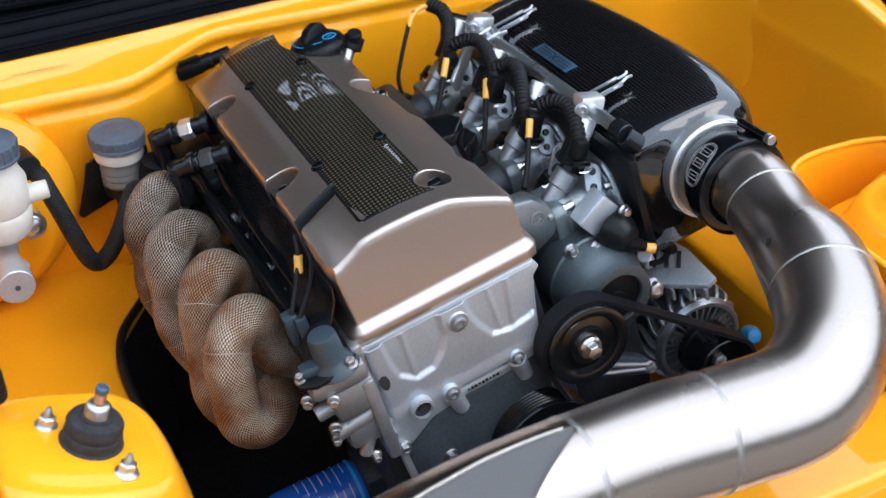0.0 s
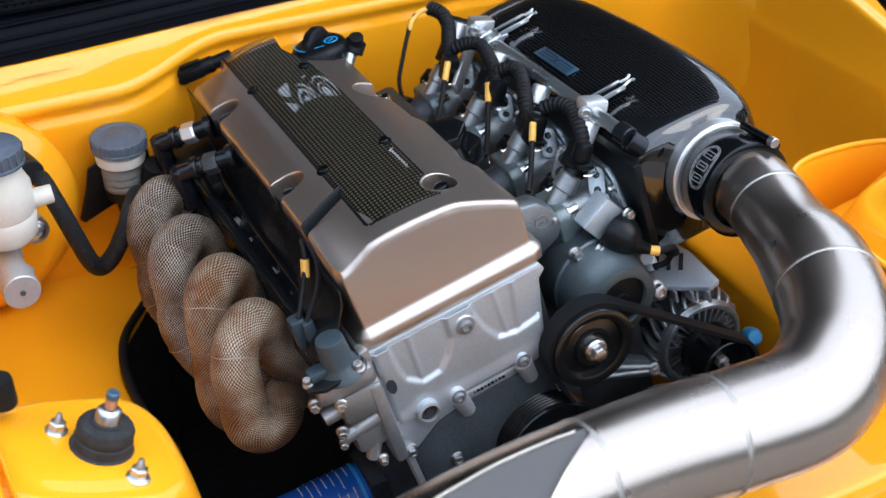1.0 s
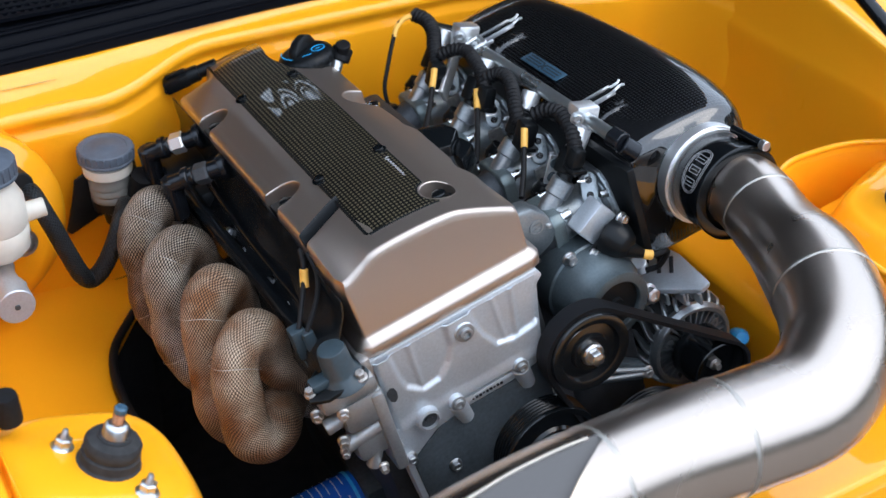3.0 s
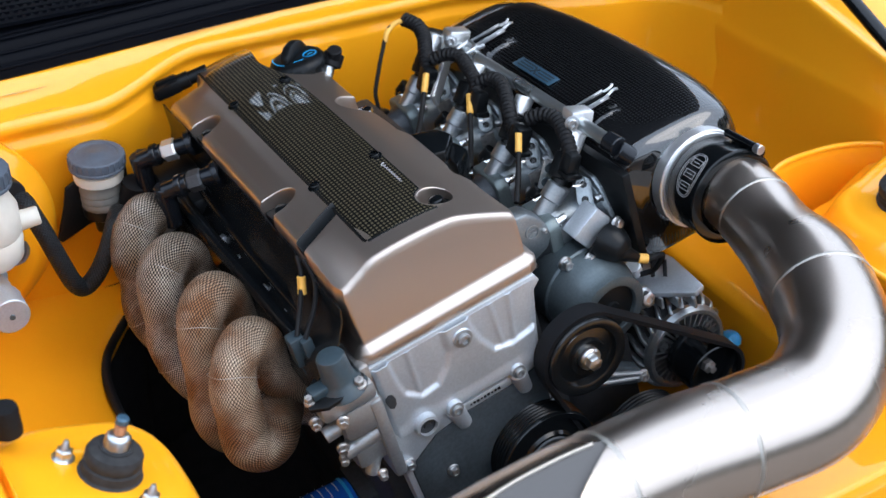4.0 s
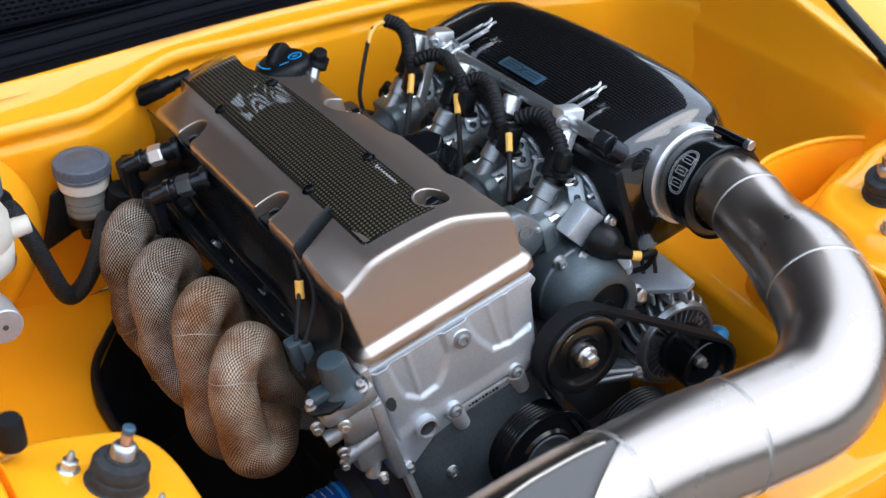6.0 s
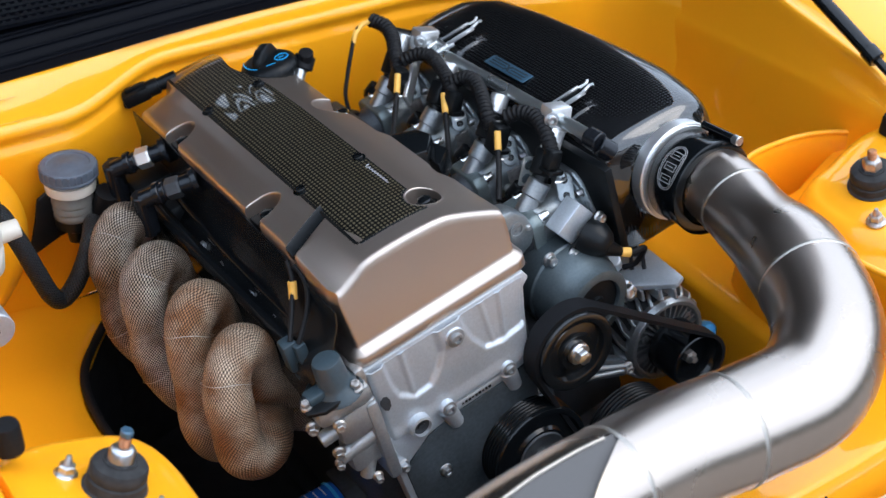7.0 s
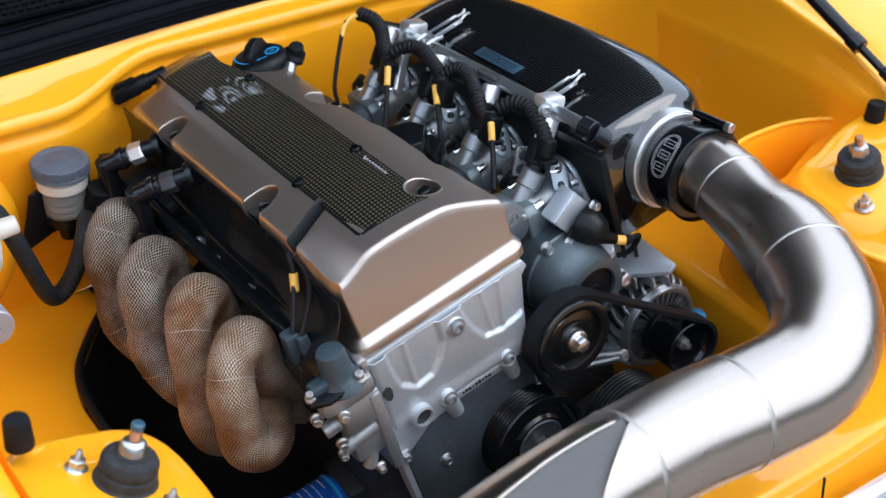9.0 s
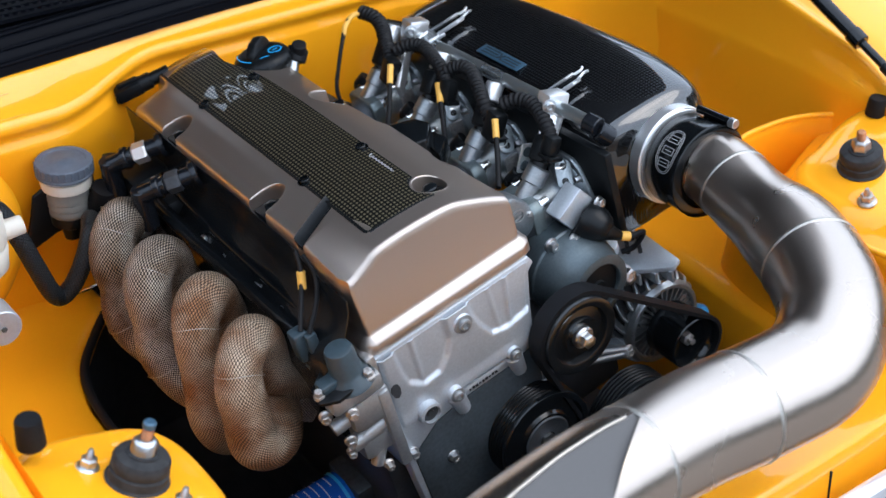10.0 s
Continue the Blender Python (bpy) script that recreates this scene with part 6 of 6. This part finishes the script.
lathe(bm, [(0, 0), (0.050, 0), (0.052, 0.004), (0.052, 0.036), (0.0535, 0.038), (0.0535, 0.042), (0.0515, 0.044), (0.0505, 0.062), (0.047, 0.076), (0.0435, 0.083), (0.0425, 0.092), (0.0422, 0.0955), (0.0405, 0.0965), (0.0315, 0.0965), (0.0305, 0.0955), (0.0305, 0.090)], m, 64)
part("housing", bm, CAST_GREY, wpump)
bm = bmesh.new()
lathe(bm, [(0.0308, 0.091), (0.026, 0.0915), (0.010, 0.0925), (0.009, 0.096), (0, 0.096)], m, 40)
part("front_seal", bm, BLACK, wpump)
for a in (20, 110, 250):
    bm = bmesh.new()
    hexbolt(bm, m @ Vector((0.056 * math.cos(radians(a)), 0.056 * math.sin(radians(a)), 0.045)), m.to_3x3() @ Vector((0, 0, 1)), 0.0065, 0.010)
    part("pump_bolt", bm, STEEL, wpump)

crank = thing("crank_pulley", "black crank pulley with a steel centre", "pulley", ENG)
CC = Vector((0.0460, -0.036, -0.2220))
bm = bmesh.new()
ribbed_pulley(bm, 0.060, 0.026, axis_frame(CC, (0, 1, 0)))
part("wheel", bm, BLACK_GLOSS, crank)
bm = bmesh.new()
lathe(bm, [(0, -0.0085), (0.006, -0.0085), (0.0095, -0.008), (0.0095, -0.004)], axis_frame(CC, (0, 1, 0)), 6)
part("centre_bolt", bm, STEEL, crank)
bm = bmesh.new()
lathe(bm, [(0.010, -0.0052), (0.026, -0.0052), (0.027, -0.006), (0.0285, -0.006), (0.030, -0.0045)], axis_frame(CC, (0, 1, 0)), 48)
part("hub_washer", bm, CAST_DARK, crank, "grey steel hub washer")
pump2 = thing("steering_pump_pulley", "black grooved pulley low beside the belt", "pulley", ENG)
SC = Vector((0.1760, -0.036, -0.2980))
bm = bmesh.new()
ribbed_pulley(bm, 0.056, 0.030, axis_frame(SC, (0, 1, 0)))
part("wheel", bm, BLACK, pump2)
tens = thing("tensioner_arm", "bare cast tensioner arm behind the idler", "tensioner", ENG)
bm = bmesh.new()
prism(bm, [(0.118, -0.158), (0.140, -0.160), (0.188, -0.196), (0.197, -0.214), (0.186, -0.220), (0.150, -0.200), (0.122, -0.186)], 0.016, Matrix.Translation((0, 0.0, 0)) @ pose(0, 0, 0, 90), 0.003)
part("arm", bm, CAST_LOW, tens)
for z0, z1 in ((-0.164, -0.205), (-0.178, -0.211)):
    bm = bmesh.new()
    rod(bm, (0.124, -0.017, z0), (0.190, -0.017, z1), 0.0028)
    part("arm_rib", bm, CAST_MID, tens)
bm = bmesh.new()
hexbolt(bm, (0.189, -0.016, -0.208), (0, -1, 0), 0.006, 0.008)
part("arm_bolt", bm, STEEL_WORN, tens)

belt = thing("drive_belt", "black ribbed drive belt round the pulleys", "belt", ENG)


def tangent_loop(circles, grow):
    """The outer path round circles given in turn (clockwise)."""
    out = []
    n = len(circles)
    for i in range(n):
        (c0, r0), (c1, r1), (c2, r2) = circles[i - 1], circles[i], circles[(i + 1) % n]

        def leave(a, ra, b, rb):
            d = Vector(b) - Vector(a)
            base = math.atan2(d.y, d.x)
            return base + math.acos((ra - rb) / d.length)
        a_in = leave(c0, r0 + grow, c1, r1 + grow)
        a_out = leave(c1, r1 + grow, c2, r2 + grow)
        while a_out > a_in:
            a_out -= 2 * math.pi
        for q in range(17):
            a = a_in + (a_out - a_in) * q / 16
            out.append((c1[0] + (r1 + grow) * math.cos(a), c1[1] + (r1 + grow) * math.sin(a)))
    return out


CIRC = [((IC.x, IC.z), 0.048), ((AC.x, AC.z), 0.0340), ((SC.x, SC.z), 0.056)]
outer, inner = tangent_loop(CIRC, 0.0050), tangent_loop(CIRC, 0.0004)
bm = bmesh.new()
rings = []
for (xo, zo), (xi, zi) in zip(outer, inner):
    rings.append([(xo, -0.0385, zo), (xo, -0.0165, zo), (xi, -0.0165, zi), (xi, -0.0385, zi)])
rings.append(rings[0])
loft(bm, rings, caps=False)
part("belt_band", bm, BELT, belt, sharp=0.5)

blue = thing("blue_cap", "small blue plastic cap beside the alternator", "cap", Matrix.Translation((0.930, 0.912, 0.584)))
bm = bmesh.new()
lathe(bm, [(0, 0.012), (0.008, 0.011), (0.011, 0.006), (0.012, 0), (0.012, -0.014), (0, -0.014)], axis_frame((0, 0, 0), (-0.3, -0.7, 0.5)), 28)
part("cap", bm, BLUE, blue)
bm = bmesh.new()
rod(bm, (0.003, 0.008, -0.006), (0.03, 0.09, -0.07), 0.007)
part("nipple", bm, BLACK, blue)

# ---------- brake and clutch ----------
def ridges(lid, count, m, r, z, h):
    """Grip ridges round a screw cap."""
    me = None
    for k in range(count):
        if me is None:
            bm = bmesh.new()
            box(bm, (0, 0, 0), (0.0022, 0.0030, h), 0.0006, seg=1)
            ob = part("grip_ridge", bm, GREY_CAP, lid)
            me = ob.data
        else:
            ob = new("grip_ridge", me)
            ob.parent = lid
        ob.matrix_basis = m @ pose(0, 0, 0, 0, 0, 360 * k / count) @ Matrix.Translation((r, 0, z))


booster = thing("brake_booster", "round yellow painted brake booster on the firewall", "brake booster")
m = axis_frame((0.075, 1.372, 0.752), (0.0, -1, 0.02))
bm = bmesh.new()
lathe(bm, [(0.124, 0), (0.130, 0.006), (0.132, 0.016), (0.132, 0.030), (0.135, 0.032), (0.135, 0.038), (0.130, 0.042), (0.120, 0.062), (0.104, 0.078), (0.098, 0.081), (0.086, 0.082), (0.080, 0.088), (0.06, 0.094), (0.04, 0.096), (0, 0.096)], m, 72)
part("shell", bm, YELLOW, booster, sharp=1.0)
bm = bmesh.new()
rod(bm, (0.143, 1.30, 0.832), (0.148, 1.252, 0.842), 0.0150, 0.0145)
part("vacuum_elbow", bm, RUBBER, booster)
vac = thing("vacuum_hose", "black braided vacuum hose to the brake booster", "hose")
bm = bmesh.new()
tube(bm, smooth_path([(0.156, 1.254, 0.832), (0.158, 1.243, 0.8305), (0.161, 1.232, 0.822), (0.169, 1.225, 0.798), (0.180, 1.222, 0.762), (0.192, 1.222, 0.727), (0.205, 1.228, 0.712), (0.220, 1.224, 0.728), (0.236, 1.224, 0.757), (0.250, 1.236, 0.778), (0.266, 1.27, 0.772), (0.28, 1.31, 0.74)], 10), 0.0105, 24)
part("hose_run", bm, BRAID, vac, "black braided sleeve")

mc = thing("brake_master_cylinder", "brake master cylinder with a white fluid reservoir", "master cylinder")
bm = bmesh.new()
lathe(bm, [(0, 0), (0.0185, 0), (0.0195, 0.001), (0.0195, 0.034), (0.0165, 0.038), (0.0165, 0.075), (0.020, 0.080), (0.022, 0.19), (0, 0.19)], axis_frame((0.094, 1.094, 0.798), (-0.02, 1, -0.05)), 40)
rod(bm, (0.094, 1.150, 0.80), (0.112, 1.150, 0.780), 0.008)
part("cylinder", bm, CAST, mc)
bm = bmesh.new()
rod(bm, (0.0945, 1.0945, 0.7975), (0.0945, 1.0925, 0.7976), 0.003)
part("end_dimple", bm, CAST_GREY, mc)
bm = bmesh.new()
hexbolt(bm, (0.143, 1.268, 0.757), (0.1, -1, 0.2), 0.009, 0.012)
lathe(bm, [(0.010, 0), (0.016, 0), (0.016, 0.004), (0.010, 0.004)], axis_frame((0.143, 1.270, 0.757), (0.1, -1, 0.2)), 24)
box(bm, (0.125, 1.276, 0.757), (0.06, 0.008, 0.03), 0.003)
part("mounting_nut", bm, STEEL, mc)
bm = bmesh.new()
lathe(bm, [(0, 0.0), (0.026, 0.0), (0.033, 0.008), (0.035, 0.030), (0.033, 0.034), (0.035, 0.038), (0.034, 0.066), (0.028, 0.078), (0.026, 0.094), (0, 0.094)], pose(0.098, 1.165, 0.822), 44)
rod(bm, (0.118, 1.165, 0.862), (0.152, 1.162, 0.866), 0.0115, 0.010)
part("reservoir", bm, WHITE_PLASTIC, mc, "yellowed white plastic reservoir")
bm = bmesh.new()
lathe(bm, [(0, 0.115), (0.020, 0.115), (0.022, 0.1135), (0.029, 0.1135), (0.031, 0.112), (0.031, 0.097), (0.0325, 0.096), (0.0325, 0.0935), (0.028, 0.092)], pose(0.098, 1.165, 0.822), 56)
lid = part("reservoir_cap", bm, GREY_CAP, mc, "faded grey cap")
ridges(lid, 22, pose(0.098, 1.165, 0.822), 0.0312, 0.1042, 0.014)

res = thing("clutch_reservoir", "clutch fluid reservoir with a faded grey screw cap", "fluid reservoir", Matrix.Translation((0.2665, 1.333, 0.1165)) @ Matrix.Diagonal((0.87, 0.87, 0.865, 1)))
bm = bmesh.new()
lathe(bm, [(0, 0.8135), (0.010, 0.8135), (0.012, 0.8120), (0.0285, 0.8120), (0.0295, 0.8135), (0.0365, 0.8130), (0.0378, 0.8115), (0.0378, 0.7985), (0.0390, 0.7975), (0.0390, 0.7945), (0.030, 0.794), (0.030, 0.784), (0, 0.784)], None, 64)
lid = part("cap", bm, GREY_CAP, res, "faded grey screw cap")
ridges(lid, 26, Matrix(), 0.0380, 0.8050, 0.0125)
bm = bmesh.new()
lathe(bm, [(0.028, 0.790), (0.0335, 0.788), (0.0345, 0.780), (0.0335, 0.774), (0.029, 0.772), (0, 0.772)], None, 48)
part("collar", bm, WHITE_PLASTIC, res, "white plastic collar")
bm = bmesh.new()
lathe(bm, [(0.027, 0.773), (0.027, 0.765), (0.0285, 0.762), (0.0285, 0.755), (0.0265, 0.753), (0.0280, 0.750), (0.0280, 0.744), (0.0262, 0.742), (0.0275, 0.739), (0.0275, 0.733), (0.025, 0.730), (0, 0.729)], None, 48)
part("bellows", bm, BELLOWS, res, "grey ridged bellows body")
bm = bmesh.new()
lathe(bm, [(0, 0.731), (0.0262, 0.731), (0.0268, 0.726), (0.0255, 0.716), (0.014, 0.708), (0.011, 0.690), (0, 0.690)], None, 40)
part("base_cup", bm, BLACK, res, "black base")
bm = bmesh.new()
prism(bm, [(-0.066, 0.686), (-0.060, 0.680), (-0.020, 0.698), (0.022, 0.706), (0.044, 0.735), (0.042, 0.775), (0.030, 0.790), (-0.010, 0.785), (-0.046, 0.765), (-0.052, 0.735)], 0.006, Matrix.Translation((0, 0.012, 0)) @ pose(0, 0, 0, 90), 0.002)
rod(bm, (-0.036, 0.006, 0.712), (-0.036, 0.016, 0.712), 0.009)
part("bracket", bm, BLACK, res, "black steel bracket")
bm = bmesh.new()
rod(bm, (0.010, 0, 0.704), (0.040, -0.01, 0.712), 0.007)
part("outlet", bm, BLACK, res)

# ---------- strut tops ----------
for s in (-1, 1):
    bx, by = (0.0995, 0.811) if s < 0 else (1.0605, 0.812)
    seat = Matrix.Translation((bx, by, 0.812)) @ pose(0, 0, 0, 0, -17 * s, 0)
    top = thing("strut_mount", "black rubber strut mount with a threaded rod", "strut mount", seat, group="strut mounts")
    bm = bmesh.new()
    lathe(bm, [(0, 0), (0.0285, 0.0), (0.0290, 0.003), (0.0265, 0.005), (0.0262, 0.013), (0.0242, 0.0145), (0.0255, 0.017), (0.0255, 0.024), (0.0235, 0.0275), (0.0155, 0.030), (0.0150, 0.0315), (0, 0.0315)], None, 44)
    part("rubber", bm, DUSTY, top)
    bm = bmesh.new()
    lathe(bm, [(0.0145, 0.026), (0.0150, 0.028), (0.0145, 0.030)], None, 28)
    lathe(bm, [(0.0, 0.045), (0.006, 0.045), (0.009, 0.044), (0.0115, 0.041), (0.0120, 0.028)], None, 6 if s > 0 else 24)
    part("lock_nut", bm, STEEL if s < 0 else STEEL_WORN, top)
    bm = bmesh.new()
    prof = [(0, 0.057), (0.004, 0.057), (0.0055, 0.0555)]
    for k in range(6):
        prof += [(0.0055, 0.0545 - 0.002 * k), (0.0047, 0.0535 - 0.002 * k)]
    lathe(bm, prof + [(0.005, 0.040)], None, 20)
    part("threaded_rod", bm, COPPER, top, "rusty threaded rod")
    if s < 0:
        bm = bmesh.new()
        lathe(bm, [(0, 0.0620), (0.0045, 0.0620), (0.0058, 0.0605), (0.0058, 0.0555), (0.0045, 0.055)], None, 18)
        part("rod_tip", bm, BADGE, top, "blue paint on the rod's tip")
    for sx, sy in (((-0.0325, 0.027), (0.0185, -0.045)) if s < 0 else ((-0.040, -0.045),)):
        stud = thing("strut_stud", "flanged nut on a strut mounting stud", "nut", Matrix.Translation((bx + sx, by + sy, 0.8115 + 0.30 * s * sx)) @ pose(0, 0, 0, 0, -17 * s, 0), group="strut nuts")
        bm = bmesh.new()
        lathe(bm, [(0, 0), (0.0115, 0), (0.0115, 0.0025), (0.009, 0.005), (0, 0.005)], None, 28)
        lathe(bm, [(0.0080, 0.003), (0.0080, 0.0115), (0.0065, 0.013), (0, 0.013)], None, 6)
        part("flange_nut", bm, STEEL if s < 0 else STEEL_WORN, stud)
        bm = bmesh.new()
        rod(bm, (0, 0, 0.011), (0, 0, 0.022), 0.0050, 0.0022)
        part("stud_end", bm, STEEL_WORN, stud)
    px, py = (0.031, 0.862) if s < 0 else (1.145, 0.866)
    bump = thing("bump_stop", "black rubber bonnet stop on the strut tower", "rubber stop", Matrix.Translation((px, py, 0.8505 if s < 0 else 0.8345)), group="rubber stops")
    bm = bmesh.new()
    lathe(bm, [(0, 0), (0.0125, 0), (0.0127, 0.004), (0.0116, 0.026 if s < 0 else 0.020), (0.0105, 0.029 if s < 0 else 0.0235), (0, 0.0295 if s < 0 else 0.024)], None, 32)
    part("stop", bm, RUBBER, bump)

# gas strut that holds the bonnet
gas = thing("gas_strut", "black gas strut holding the bonnet open", "gas strut")
A, B = Vector((1.1530, 0.858, 0.8900)), Vector((1.1430, 1.490, 1.145))
bm = bmesh.new()
rod(bm, A, A.lerp(B, 0.30), 0.0055)
part("piston_rod", bm, BLACK_GLOSS, gas)
bm = bmesh.new()
rod(bm, A.lerp(B, 0.090), A.lerp(B, 1.0), 0.0095)
rod(bm, A.lerp(B, 0.085), A.lerp(B, 0.115), 0.0112)
part("gas_cylinder", bm, BLACK_GLOSS, gas)
bm = bmesh.new()
rod(bm, A + Vector((0.020, 0.0, -0.045)), A + Vector((0.004, 0, 0)), 0.006)
rod(bm, A - (B - A).normalized() * 0.008, A + (B - A).normalized() * 0.018, 0.0075)
part("ball_joint", bm, BLACK, gas)

# black edging of the opening by the left-hand rail
edge = thing("splash_edging", "black rubber edging along the rail opening", "trim")
bm = bmesh.new()
tube(bm, smooth_path([(rail_edge(y), y, 0.604) for y in (1.31, 1.275, 1.23, 1.185, 1.13, 1.08, 1.0, 0.9)], 8), 0.0055, 12)
part("edging_strip", bm, RUBBER, edge)

# ---------- bonnet and surroundings ----------
hood = thing("bonnet", "raised yellow bonnet with a black lined underside", "bonnet")
HINGE, OPEN = Vector((MID, 1.62, 0.985)), 70.0
hm = Matrix.Translation(HINGE) @ pose(0, 0, 0, -OPEN, 0, 0)
# unseen slot, added to put a bright sky reflection on the carbon plate
SKY_SLOT_X, SKY_SLOT_Y = (-0.160, 0.035), (0.086, 0.128)


def bonnet_panel(bm, half, near, far, height, thick):
    """A bowed sheet with an added slot that mirrors sky in the carbon plate."""
    for x0, x1 in ((-half, SKY_SLOT_X[0]), SKY_SLOT_X, (SKY_SLOT_X[1], half)):
        for y0, y1 in ((near, SKY_SLOT_Y[0]), SKY_SLOT_Y, (SKY_SLOT_Y[1], far)):
            if (x0, y0) == (SKY_SLOT_X[0], SKY_SLOT_Y[0]):
                continue
            nx, ny = max(2, round((x1 - x0) / 0.05)), max(2, round((y1 - y0) / 0.08))
            grid = []
            for i in range(nx + 1):
                x = x0 + (x1 - x0) * i / nx
                grid.append([hm @ Vector((x, -(y0 + (y1 - y0) * j / ny), height - 0.05 * (x / 0.64) ** 2 - 0.05 * (y0 + (y1 - y0) * j / ny) ** 3)) for j in range(ny + 1)])
            sheet(bm, grid, thick)


bm = bmesh.new()
bonnet_panel(bm, 0.72, 0.0, 0.94, 0.03, 0.004)
part("skin", bm, YELLOW, hood)
bm = bmesh.new()
bonnet_panel(bm, 0.70, 0.03, 0.91, 0.010, 0.006)
part("lining", bm, LINING, hood, "black insulating lining")

for k, (cx, cy, rr, w) in enumerate(((-0.085, 0.132, 0.020, 0.004), (-0.085, 0.132, 0.034, 0.003), (-0.080, 0.135, 0.049, 0.006), (-0.005, 0.120, 0.016, 0.003), (-0.005, 0.122, 0.029, 0.005), (-0.002, 0.124, 0.043, 0.003), (-0.13, 0.085, 0.030, 0.006), (-0.045, 0.075, 0.022, 0.005))):
    bm = bmesh.new()                      # added rings that break up the slot's reflection
    tube(bm, [hm @ Vector((cx + rr * math.cos(a), -(cy - rr * 0.9 * math.sin(a)), 0.012)) for a in [math.pi * 2 * q / 40 for q in range(41)]], w, 6)
    part("reflection_ring", bm, LINING, hood)

bm = bmesh.new()
b2 = bmesh.new()
vs = [b2.verts.new((x, y, 0)) for x, y in ((-400, -400), (400, -400), (400, 400), (-400, 400))]
b2.faces.new(vs)
merge(bm, b2)
solo("ground", bm, PAVING, "pale paved ground under the car", "ground", kind="structure")
# unseen trees cut off low sky; higher on the left, darkening the right wing
bm = bmesh.new()
rings = []
for k in range(161):
    a = 2 * math.pi * k / 160
    d = 13.0 + 1.2 * noise.noise(Vector((math.cos(a) * 4, math.sin(a) * 4, 0)))
    h = 2.8 + 1.0 * step01(-0.75, 0.0, math.sin(a)) + 4.0 * step01(0.25, 0.75, -math.cos(a)) + 1.0 * noise.noise(Vector((math.cos(a) * 9, math.sin(a) * 9, 5)))
    rings.append([(math.cos(a) * (d - 0.5 * math.sin(j * 1.7 + k)) + 0.58, math.sin(a) * (d - 0.5 * math.sin(j * 2.3 + k * 0.7)) + 0.8, -0.1 + h * j / 7) for j in range(8)])
sheet(bm, rings)
solo("backdrop", bm, GREEN, "unseen dark green trees round the car, taller on the left", "trees", kind="structure")
